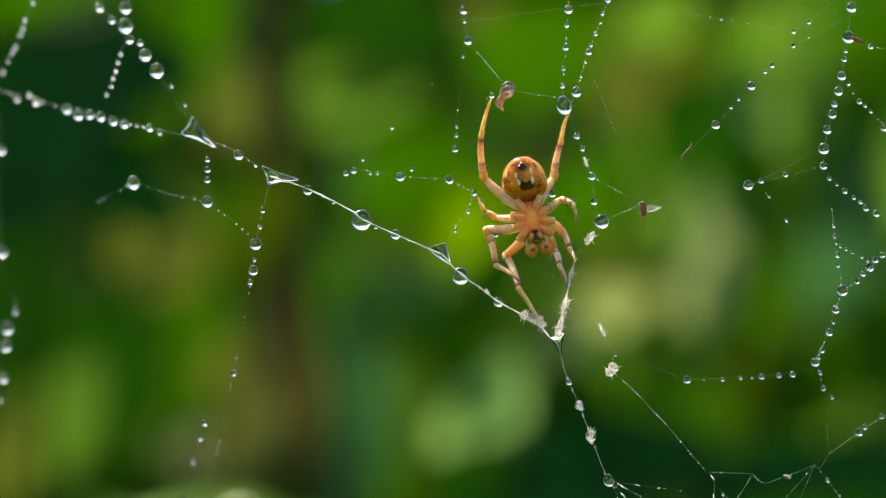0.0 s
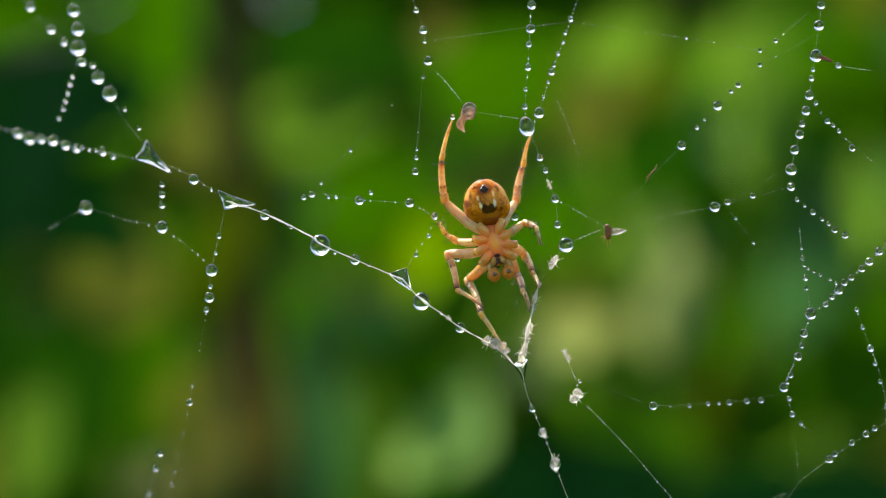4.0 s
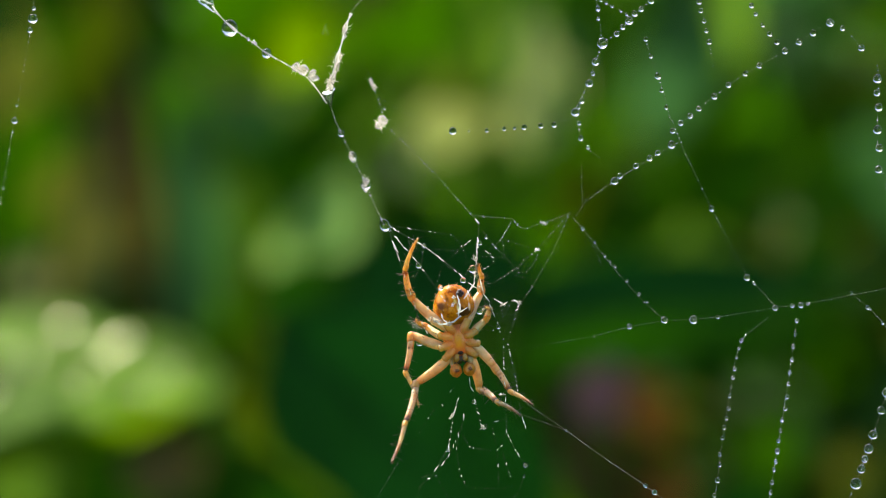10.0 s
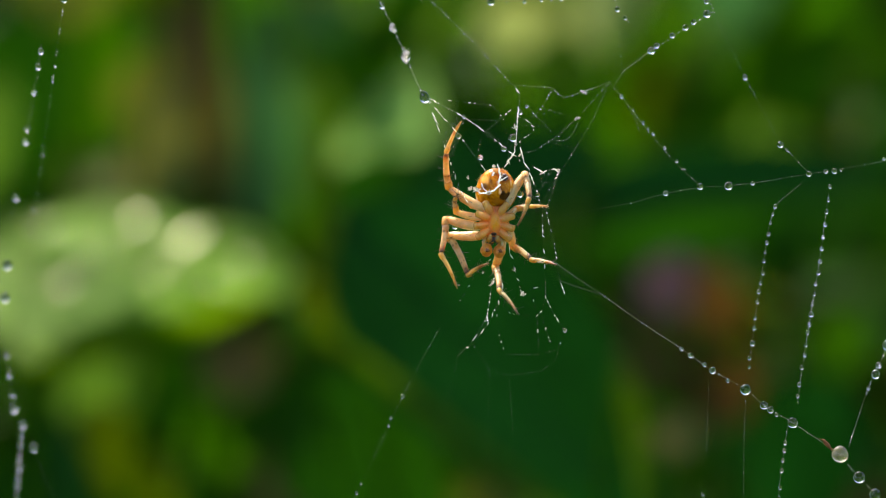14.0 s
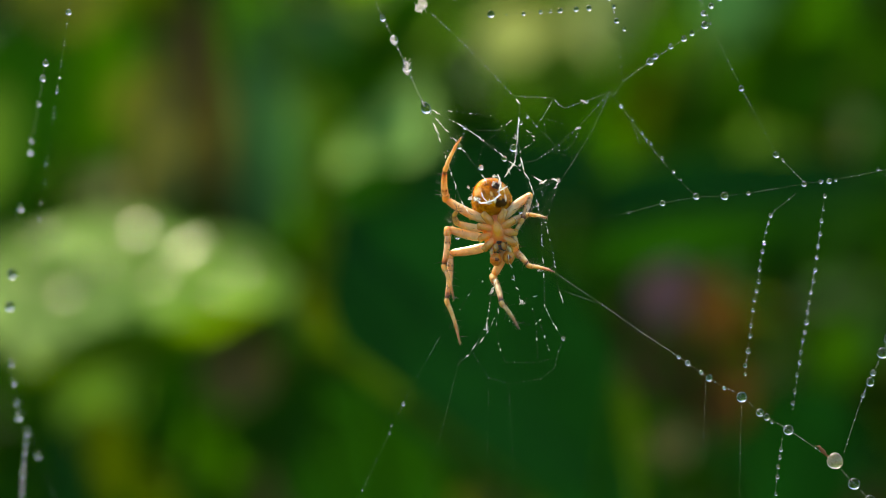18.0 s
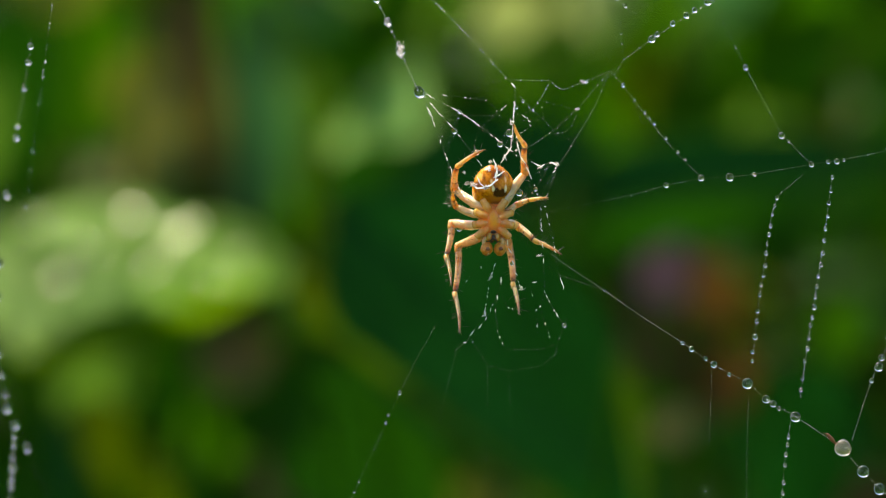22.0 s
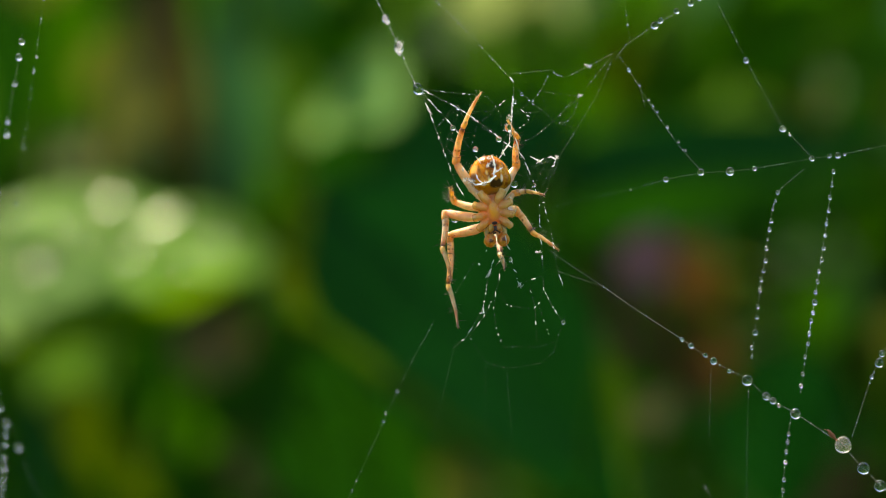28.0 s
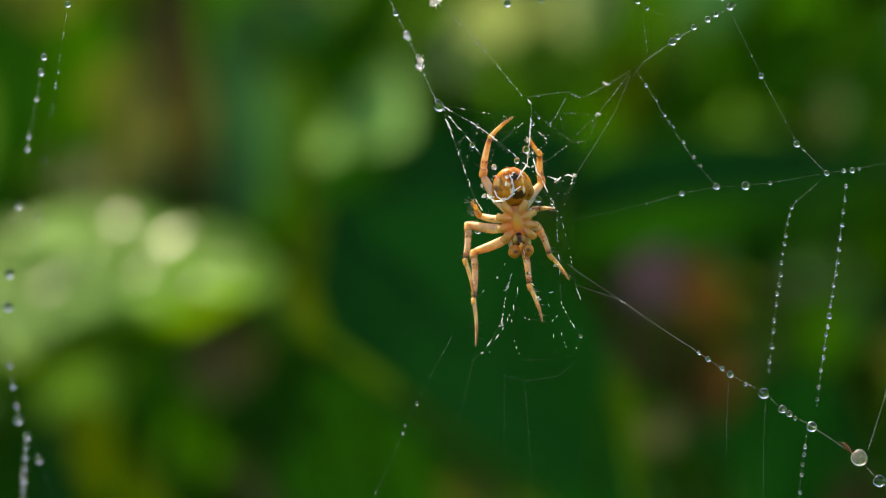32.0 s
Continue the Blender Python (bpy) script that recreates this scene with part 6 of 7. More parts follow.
def limb(name, length, radii, mat, spines, seed):
    """Leg segment along +x (metres): tapered, slightly bulging, with dark spines and hairs."""
    bm = bmesh.new()
    n = 12
    pts, rr = [], []
    for i in range(n + 1):
        u = i / n
        f = u * (len(radii) - 1)
        k = min(int(f), len(radii) - 2)
        r = radii[k] + (radii[k + 1] - radii[k]) * (f - k)
        if i in (0, n):
            r *= 0.6
        pts.append(Vector((length * u, 0, 0.03 * length * math.sin(math.pi * u))))
        rr.append(r / 1000)
    tube(bm, pts, rr, 9)
    ob = part(name, bm, mat, SPIDER)
    if name != "femur":
        # swollen joint at the segment's start
        kb = bmesh.new()
        k = 1.0 if name == "tibia" else 0.75
        r = radii[0] / 1000
        tube(kb, [Vector((u * k / 1000, 0, 0)) for u in (-0.16, -0.08, 0.1, 0.3, 0.48, 0.56)], [r * 0.6, r * 1.06, r * 1.16, r * 1.12, r * 1.04, r * 0.7], 10)
        part("patella" if name == "tibia" else "joint", kb, PATELLA, ob, "orange leg joint")
    if spines:
        rnd = random.Random(seed)
        sp = bmesh.new()
        for _ in range(spines):
            u = rnd.uniform(0.12, 0.95)
            a = rnd.uniform(0, 6.28)
            r = rr[min(n, int(u * n))]
            p = Vector((length * u, math.cos(a) * r * 0.9, math.sin(a) * r * 0.9 + 0.03 * length * math.sin(math.pi * u)))
            q = p + Vector((0.00018, math.cos(a) * 0.00046, math.sin(a) * 0.00046)) * rnd.uniform(0.7, 1.2)
            tube(sp, [p, q], [0.000022, 0.000006], 3)
        tagged(part("bristle_cover", sp, SPINE, ob), "fine dark leg spines", kind="stuff")
        hb = bmesh.new()
        for _ in range(60):
            u, a = rnd.uniform(0.02, 0.98), rnd.uniform(0, 6.28)
            r = rr[min(n, int(u * n))]
            p = Vector((length * u, math.cos(a) * r * 0.95, math.sin(a) * r * 0.95 + 0.03 * length * math.sin(math.pi * u)))
            tube(hb, [p, p + Vector((0.0001, math.cos(a) * 0.00011, math.sin(a) * 0.00011))], [0.000005, 0.000002], 3)
        tagged(part("leg_fuzz", hb, HAIR, ob), "fine pale leg hairs", kind="stuff")
    return ob


LEG_SIZES = {
    "L4": ((-0.5, 0, 0.8), (3.26, 2.66, 2.64)),
    "L3": ((-0.8, 0, 0.3), (1.96, 0.94, 0.83)),
    "L2": ((-0.82, 0, -0.3), (2.64, 2.53, 2.54)),
    "L1": ((-0.55, 0, -0.85), (2.94, 3.37, 3.26)),
    "R4": ((0.5, 0, 0.8), (3.00, 2.28, 2.02)),
    "R3": ((0.8, 0, 0.3), (1.41, 1.02, 1.27)),
    "R2": ((0.82, 0, -0.25), (2.11, 1.98, 2.14)),
    "R1": ((0.6, 0, -0.85), (2.55, 2.72, 2.70)),
}

LEGS = {}
for _i, (_n, (_hip, _len)) in enumerate(LEG_SIZES.items()):
    _thin = 0.92 if _n[1] == "3" else 1.15
    LEGS[_n] = (limb("femur", _len[0] / 1000, [0.22 * _thin, 0.30 * _thin, 0.27 * _thin, 0.21 * _thin], FEMUR, 6, _i), limb("tibia", _len[1] / 1000, [0.21 * _thin, 0.20 * _thin, 0.18 * _thin, 0.15 * _thin], TIBIA, 17, _i + 20), limb("tarsus", _len[2] / 1000, [0.14 * _thin, 0.12 * _thin, 0.09 * _thin, 0.055], TARSUS, 14, _i + 40))

# drops that cling to two legs
for _n, _along, _out, _r in (("L2", 0.72, 0.34, 0.22), ("R4", 0.55, -0.40, 0.24), ("L4", 0.35, 0.34, 0.15)):
    _d = new("water_drop", DROP_MESH)
    _d.parent = LEGS[_n][0]
    _d.location = (LEG_SIZES[_n][1][0] * _along / 1000, -0.00005, _out / 1000)
    _d.scale = (_r / 1000, _r / 1000, _r / 1000)

STANCES = []


def stance(t, body, **legs):
    """Spider at a time: body x, y, z (mm), lean, turn (degrees); each leg's knee, ankle and tip in the body's space (mm)."""
    STANCES.append((t, body, legs))


stance(0, (5.58, 0.90, 1.80, -11.0, 0),
       L1=(-1.98, 2.37, -1.84, -1.67, -0.22, -3.99, -0.61, -0.22, -7.07),
       L2=(-2.87, 1.63, 0.02, -2.76, 0.72, -2.34, -1.43, -0.99, -3.68),
       L3=(-2.18, 1.36, 0.60, -2.84, 1.30, 1.27, -3.05, 1.30, 2.08),
       L4=(-2.44, 1.12, 3.17, -2.16, 0.51, 5.74, -0.99, -0.08, 8.03),
       R1=(1.05, 2.23, -2.00, 1.12, -0.26, -3.09, 1.17, -2.64, -4.36),
       R2=(1.75, 1.75, -0.99, 1.95, 0.18, -2.18, 2.04, -1.70, -3.20),
       R3=(2.06, 0.00, 0.93, 2.65, -0.70, 0.49, 2.68, -1.31, -0.63),
       R4=(1.89, 2.18, 2.33, 2.76, 2.18, 4.44, 3.59, 1.77, 6.24))
stance(7.15, (5.58, 0.90, 1.80, -11.0, 0),
       L1=(-1.98, 2.37, -1.84, -1.67, -0.22, -3.99, -0.61, -0.22, -7.07),
       L2=(-2.87, 1.63, 0.02, -2.76, 0.72, -2.34, -1.43, -0.99, -3.68),
       L3=(-2.18, 1.36, 0.60, -2.84, 1.30, 1.27, -3.05, 1.30, 2.08),
       L4=(-2.44, 1.12, 3.17, -2.16, 0.51, 5.74, -0.99, -0.08, 8.03),
       R1=(1.05, 2.23, -2.00, 1.12, -0.26, -3.09, 1.17, -2.64, -4.36),
       R2=(1.75, 1.75, -0.99, 1.95, 0.18, -2.18, 2.04, -1.70, -3.20),
       R3=(2.06, 0.00, 0.93, 2.65, -0.70, 0.49, 2.68, -1.31, -0.63),
       R4=(1.89, 2.18, 2.33, 2.76, 2.18, 4.44, 3.59, 1.77, 6.24))
stance(7.5, (5.10, 0.90, -0.25, -17.2, 0),
       L1=(-2.01, 2.10, -2.30, -1.33, -0.31, -4.56, -0.20, -2.70, -6.46),
       L2=(-2.92, 0.83, -1.68, -2.96, -0.67, -3.72, -2.75, -2.04, -5.84),
       L3=(-0.73, 1.91, 0.74, -1.42, 1.58, 1.29, -1.56, 0.90, 1.75),
       L4=(-2.48, 2.56, 1.21, -2.56, 2.56, 3.86, -1.57, 0.37, 4.94),
       R1=(0.19, 1.35, -2.97, 0.55, -0.25, -5.14, 1.01, -2.16, -7.00),
       R2=(1.85, 1.72, -0.91, 2.33, -0.08, -1.57, 3.13, -1.91, -2.33),
       R3=(2.07, 0.00, 0.92, 2.93, 0.00, 0.39, 3.89, 0.00, -0.45),
       R4=(2.44, 0.00, 3.09, 3.75, 0.00, 4.95, 4.91, 0.00, 6.62))
stance(7.8, (6.27, 0.90, -4.25, -21.0, 0),
       L1=(-3.34, 0.35, -1.69, -2.71, -2.15, -3.85, -0.16, -3.44, -5.43),
       L2=(-2.66, 1.88, -0.55, -2.33, 0.21, -2.43, -0.45, -1.39, -2.98),
       L3=(-1.85, 1.65, 0.19, -2.43, 0.91, 0.06, -2.58, 0.13, 0.29),
       L4=(-1.48, 1.09, 3.72, -1.13, -1.31, 4.81, -0.45, -3.38, 6.30),
       R1=(-0.65, 0.00, -3.07, -0.55, -2.48, -4.16, -0.27, -5.05, -4.97),
       R2=(1.54, 1.57, -1.47, 1.73, 1.57, -3.44, 2.03, 1.57, -5.55),
       R3=(1.96, 0.00, 1.11, 2.71, 0.00, 1.79, 3.72, 0.00, 2.57),
       R4=(1.80, 2.46, 1.93, 2.70, 0.43, 2.46, 3.85, -1.22, 2.72))
stance(8, (6.00, 0.90, -9.82, -8.0, 70),
       L1=(-0.74, 1.97, -3.02, -0.68, -0.60, -5.21, -1.06, -3.24, -3.33),
       L2=(-1.10, 0.47, -2.89, -1.07, -2.02, -2.40, -1.07, -3.09, -0.10),
       L3=(-1.04, 0.84, -1.46, -1.04, 1.43, -2.19, -1.04, 1.01, -2.91),
       L4=(-0.71, 1.74, 3.55, -0.64, 1.72, 6.21, -0.66, 1.51, 8.84),
       R1=(0.82, 0.99, -3.19, 0.75, -0.59, -5.39, 0.81, -3.06, -4.31),
       R2=(1.77, -1.86, 0.08, 0.39, -0.52, 0.55, 1.58, -2.28, 0.31),
       R3=(0.98, 0.54, -0.99, 1.00, 0.36, -1.99, 1.01, -0.36, -3.04),
       R4=(0.64, 2.55, 2.38, 0.65, 3.49, 4.46, 0.65, 1.49, 4.72))
stance(8.5, (10.93, 0.90, -18.62, -16.9, 20),
       L1=(-1.94, 2.55, -1.30, -2.56, -0.39, -2.83, -2.88, -3.20, -4.44),
       L2=(-2.10, 2.23, 0.29, -2.67, 0.18, -1.08, -2.90, -1.98, -2.38),
       L3=(-1.67, 1.72, 0.67, -1.87, 0.89, 1.07, -1.62, 0.14, 1.34),
       L4=(-1.88, 2.33, 2.62, -0.87, 0.20, 3.86, 0.15, -2.12, 4.58),
       R1=(0.72, 2.22, -2.10, 1.08, -0.30, -3.06, 1.43, -2.80, -4.03),
       R2=(1.58, 1.97, -0.30, 1.98, 0.05, -0.59, 2.37, -2.03, -0.88),
       R3=(1.57, 1.10, 0.73, 2.05, 0.39, 1.27, 2.44, -0.81, 1.49),
       R4=(1.02, 2.85, 1.58, 1.49, 1.26, 3.15, 1.39, -0.63, 3.87))
stance(9, (14.62, 0.90, -21.96, -6.8, 0),
       L1=(-2.11, 2.20, -2.02, -2.46, -0.70, -3.71, -2.84, -3.21, -5.74),
       L2=(-2.76, 1.78, -0.05, -2.95, -0.46, -1.23, -3.24, -2.32, -2.93),
       L3=(-2.18, 1.36, 0.58, -2.48, 0.56, 0.96, -2.11, -0.12, 1.26),
       L4=(-3.23, 1.26, 2.07, -3.17, -0.18, 4.31, -1.70, -1.37, 6.15),
       R1=(1.37, 2.27, -1.70, 2.31, -0.09, -2.67, 3.07, -2.50, -3.62),
       R2=(2.10, 1.59, 0.29, 2.59, -0.31, 0.07, 3.09, -2.38, -0.16),
       R3=(1.73, 0.00, 1.36, 2.29, -0.25, 2.17, 2.74, -1.40, 2.47),
       R4=(1.00, 2.55, 2.31, 0.85, 1.31, 4.22, 0.15, -0.52, 4.71))
stance(10, (15.56, 0.90, -22.00, -6.9, 0),
       L1=(-3.07, 0.00, -2.36, -4.14, -2.36, -4.53, -5.40, -4.40, -6.73),
       L2=(-2.96, 1.15, 0.74, -3.68, 0.48, -1.60, -3.07, -0.11, -3.99),
       L3=(-1.98, 1.30, 1.17, -2.32, 0.45, 1.40, -2.65, -0.20, 1.81),
       L4=(-2.68, 0.72, 3.12, -2.95, -0.92, 5.19, -1.94, -2.32, 7.19),
       R1=(1.03, 0.55, -3.30, 1.89, -1.94, -3.97, 3.17, -4.18, -4.76),
       R2=(2.11, 0.00, -1.92, 2.87, -0.88, -3.53, 4.18, -2.30, -4.44),
       R3=(1.91, 0.00, 1.17, 2.31, -0.51, 1.95, 1.85, -1.67, 2.20),
       R4=(1.94, 1.55, 2.93, 1.96, -0.44, 4.04, 1.75, -2.15, 5.11))
stance(11, (15.56, 0.90, -22.37, 2.6, 0),
       L1=(-2.73, 1.79, -1.66, -3.52, 0.32, -4.59, -3.33, -1.64, -7.19),
       L2=(-3.24, 1.03, -0.53, -4.32, -0.42, -2.31, -4.55, -2.41, -3.86),
       L3=(-2.52, 0.92, 0.47, -2.75, 0.41, 1.23, -2.08, 0.32, 1.72),
       L4=(-3.17, 1.47, 1.98, -3.47, 0.56, 4.45, -2.68, -0.89, 6.52),
       R1=(0.16, 0.64, -3.28, 0.61, -1.56, -4.81, 1.57, -3.72, -6.13),
       R2=(1.93, 0.00, -2.05, 2.82, -1.68, -2.58, 3.88, -3.51, -2.89),
       R3=(1.71, 1.05, 0.54, 2.28, 0.21, 0.60, 3.06, -0.79, 0.52),
       R4=(1.06, 2.70, 1.97, 1.57, 0.95, 3.34, 2.17, -0.64, 4.44))
stance(12, (15.64, 0.90, -22.91, 1.7, 0),
       L1=(-2.81, 1.79, -1.42, -3.69, 0.36, -4.35, -3.59, -1.91, -6.67),
       L2=(-3.30, 0.91, -0.27, -4.33, -0.59, -2.04, -4.37, -2.74, -3.39),
       L3=(-2.55, 0.88, 0.40, -2.69, 0.58, 1.28, -2.25, 0.34, 1.95),
       L4=(-3.19, 0.35, 2.61, -3.37, -0.97, 4.91, -2.73, -2.66, 6.84),
       R1=(0.12, 1.44, -2.90, 0.55, -0.88, -4.24, 1.37, -2.95, -5.78),
       R2=(1.91, 0.78, -1.88, 2.81, -0.93, -2.33, 3.86, -2.78, -2.50),
       R3=(1.75, 0.91, 0.81, 2.32, 0.11, 1.10, 2.97, -0.97, 1.00),
       R4=(1.05, 2.52, 2.34, 1.46, 0.73, 3.69, 2.15, -0.67, 4.98))
stance(13, (15.56, 0.90, -22.91, 1.0, 0),
       L1=(-2.88, 1.73, -1.30, -3.88, 0.47, -4.26, -3.65, -1.60, -6.77),
       L2=(-3.16, 1.22, -0.23, -4.21, -0.30, -1.96, -4.19, -2.46, -3.30),
       L3=(-2.41, 1.09, 0.55, -2.54, 1.09, 1.48, -2.05, 0.77, 2.08),
       L4=(-3.13, 0.60, 2.64, -3.31, -0.75, 4.92, -2.43, -2.08, 7.02),
       R1=(0.04, 1.44, -2.88, 0.44, -0.99, -4.03, 1.39, -2.76, -5.83),
       R2=(1.43, 1.82, -1.13, 2.60, 0.53, -2.08, 3.79, -1.21, -2.45),
       R3=(1.59, 1.00, 0.90, 2.16, 0.18, 1.10, 2.96, -0.80, 0.99),
       R4=(1.18, 2.05, 2.88, 1.62, 0.03, 3.84, 2.28, -1.49, 4.99))
stance(14, (15.29, 0.90, -22.84, 4.7, 0),
       L1=(-2.95, 1.67, -1.16, -1.52, -0.15, -3.61, -0.31, -2.93, -2.42),
       L2=(-3.22, 1.07, -0.04, -3.43, 0.03, -2.33, -2.17, 0.03, -4.53),
       L3=(-2.57, 0.82, 0.47, -2.75, 0.48, 1.33, -2.56, -0.18, 1.80),
       L4=(-3.18, 1.37, 2.05, -3.55, 0.37, 4.49, -2.73, -0.81, 6.70),
       R1=(0.34, 1.30, -3.02, 0.59, -1.06, -4.34, 1.87, -3.04, -5.67),
       R2=(1.45, 1.49, -1.61, 2.64, 0.06, -2.29, 4.28, -1.31, -2.37),
       R3=(1.44, 1.06, 0.98, 2.37, 0.73, 1.23, 3.58, 0.33, 1.32),
       R4=(1.83, 0.83, 3.36, 2.14, -0.87, 1.86, 1.48, -0.87, -0.05))
stance(17, (15.58, 0.90, -22.70, -5.9, 0),
       L1=(-2.84, 1.80, -1.22, -3.72, -0.14, -3.83, -4.91, -0.14, -6.87),
       L2=(-3.24, 0.83, 0.38, -3.88, -0.14, -1.87, -3.28, -1.24, -4.08),
       L3=(-2.30, 1.14, 0.85, -2.51, 0.69, 1.65, -2.30, 0.04, 2.12),
       L4=(-2.81, 1.61, 2.45, -2.78, -0.22, 4.38, -1.66, -0.49, 6.75),
       R1=(-0.30, 1.53, -2.68, -0.17, -0.69, -4.25, 0.40, -2.60, -6.07),
       R2=(1.18, 1.67, -1.49, 1.86, 0.01, -2.35, 3.40, -1.26, -3.11),
       R3=(1.63, 1.03, 0.78, 2.03, 0.11, 0.92, 2.96, -0.70, 0.62),
       R4=(1.61, 2.33, 2.33, 2.72, 2.33, 4.32, 3.59, 2.33, 6.15))
stance(18, (15.51, 0.90, -22.78, -9.0, 0),
       L1=(-3.39, 0.75, -0.98, -4.16, -0.60, -3.98, -3.77, -1.78, -6.98),
       L2=(-3.25, 0.00, 0.75, -3.97, -0.31, -1.66, -3.67, -1.08, -4.06),
       L3=(-2.62, 0.00, 1.03, -2.72, -0.72, 1.63, -2.28, -1.22, 2.14),
       L4=(-3.05, 0.84, 2.66, -2.81, -0.78, 4.75, -1.34, -1.48, 6.83),
       R1=(-0.77, 0.18, -2.99, -0.57, -2.00, -4.59, 0.24, -3.94, -6.30),
       R2=(1.07, 1.47, -1.74, 1.70, -0.18, -2.63, 3.28, -1.51, -3.18),
       R3=(1.86, 0.86, 0.66, 2.45, 0.04, 0.75, 3.48, -0.61, 0.38),
       R4=(2.64, 1.80, 1.89, 1.82, 0.21, 0.47, 0.44, -0.45, -0.85))
stance(19, (15.55, 0.90, -22.85, -9.0, 0),
       L1=(-3.45, 0.45, -0.97, -4.22, -0.92, -3.95, -3.85, -2.40, -6.83),
       L2=(-3.24, 0.17, 0.75, -3.95, -0.19, -1.66, -3.77, -1.07, -4.03),
       L3=(-2.62, 0.00, 1.02, -2.71, -0.72, 1.62, -2.29, -1.08, 2.25),
       L4=(-3.04, 0.89, 2.65, -2.69, -0.74, 4.72, -1.30, -1.58, 6.80),
       R1=(-0.69, 0.48, -2.99, -0.75, -1.75, -4.54, 0.16, -3.63, -6.26),
       R2=(0.99, 1.50, -1.72, 1.73, -0.19, -2.43, 3.16, -1.61, -3.15),
       R3=(1.45, 1.21, 0.61, 2.26, 0.61, 0.78, 3.37, 0.06, 0.51),
       R4=(1.53, 2.41, 2.26, 2.32, 0.27, 2.32, 1.83, -1.37, 1.24))
stance(20, (15.49, 0.90, -23.01, 11.3, 0),
       L1=(-1.65, 2.46, -2.02, -1.45, 1.49, -5.25, -1.06, -0.54, -7.76),
       L2=(-2.63, 1.84, -0.86, -2.66, 0.19, -2.78, -2.03, -1.24, -4.77),
       L3=(-2.65, 0.65, 0.29, -2.93, -0.08, 0.81, -3.11, -0.81, 1.16),
       L4=(-1.86, 2.32, 2.65, -0.50, 0.68, 1.06, 0.54, -0.51, -1.05),
       R1=(1.59, 2.04, -2.01, 2.37, 1.52, -4.56, 2.81, -0.65, -6.10),
       R2=(1.51, 1.98, -0.50, 2.75, 0.54, -1.04, 4.54, -0.58, -1.37),
       R3=(1.01, 1.11, 1.14, 1.90, 0.77, 1.49, 3.09, 0.77, 1.96),
       R4=(1.47, 0.00, 3.64, 1.07, -1.21, 5.54, -0.09, -2.43, 6.66))
stance(21, (15.31, 0.90, -23.19, 8.6, 0),
       L1=(-1.93, 2.39, -1.85, -1.74, 2.39, -5.21, -1.32, 0.07, -7.46),
       L2=(-2.74, 1.79, -0.63, -2.75, 0.10, -2.52, -2.23, -1.58, -4.35),
       L3=(-2.55, 0.79, 0.72, -2.78, -0.06, 1.06, -2.93, -0.67, 1.61),
       L4=(-2.03, 2.34, 2.48, -0.54, 0.57, 1.17, 0.48, -0.89, -0.77),
       R1=(1.25, 2.40, -1.42, 2.06, 1.91, -3.97, 2.62, 0.07, -5.87),
       R2=(1.54, 1.99, -0.25, 2.76, 0.54, -0.84, 4.73, -0.06, -1.42),
       R3=(1.34, 0.91, 1.24, 2.22, 0.63, 1.66, 3.30, 0.08, 2.06),
       R4=(1.66, 0.40, 3.54, 1.41, -0.61, 5.58, 0.26, -1.68, 6.85))
stance(21.8, (15.35, 0.90, -23.12, 3.3, 0),
       L1=(-2.13, 2.25, -1.85, -2.25, 1.33, -4.92, -1.96, -0.83, -7.33),
       L2=(-2.67, 1.86, -0.40, -2.98, 0.47, -2.44, -2.62, -1.25, -4.26),
       L3=(-2.48, 0.88, 0.80, -2.71, 0.12, 1.29, -2.73, -0.49, 1.85),
       L4=(-2.35, 2.30, 1.75, -2.50, 0.10, 2.90, -0.90, -1.60, 3.50),
       R1=(1.18, 2.34, -1.64, 1.61, 1.75, -4.23, 2.01, -0.12, -6.12),
       R2=(1.63, 1.94, -0.41, 2.77, 0.54, -1.21, 4.58, -0.26, -1.97),
       R3=(1.47, 0.98, 1.02, 2.38, 0.79, 1.42, 3.54, 0.36, 1.66),
       R4=(1.96, 0.93, 3.15, 1.84, -0.24, 5.09, 0.92, -1.29, 6.53))
stance(22.05, (15.36, 0.90, -23.09, 1.62, 0),
       L1=(-2.19, 2.21, -1.85, -2.42, 0.99, -4.83, -2.16, -1.12, -7.29),
       L2=(-2.65, 1.89, -0.32, -3.05, 0.59, -2.42, -2.74, -1.15, -4.23),
       L3=(-2.46, 0.90, 0.82, -2.69, 0.18, 1.36, -2.67, -0.43, 1.92),
       L4=(-2.50, 2.25, 1.85, -2.45, 0.50, 3.40, -1.05, -1.10, 4.70),
       R1=(1.15, 2.32, -1.71, 1.47, 1.70, -4.31, 1.81, -0.18, -6.20),
       R2=(1.66, 1.92, -0.47, 2.78, 0.54, -1.33, 4.53, -0.32, -2.15),
       R3=(1.51, 1.00, 0.95, 2.44, 0.84, 1.34, 3.62, 0.45, 1.53),
       R4=(2.05, 1.10, 3.02, 1.98, -0.12, 4.93, 1.13, -1.17, 6.43))
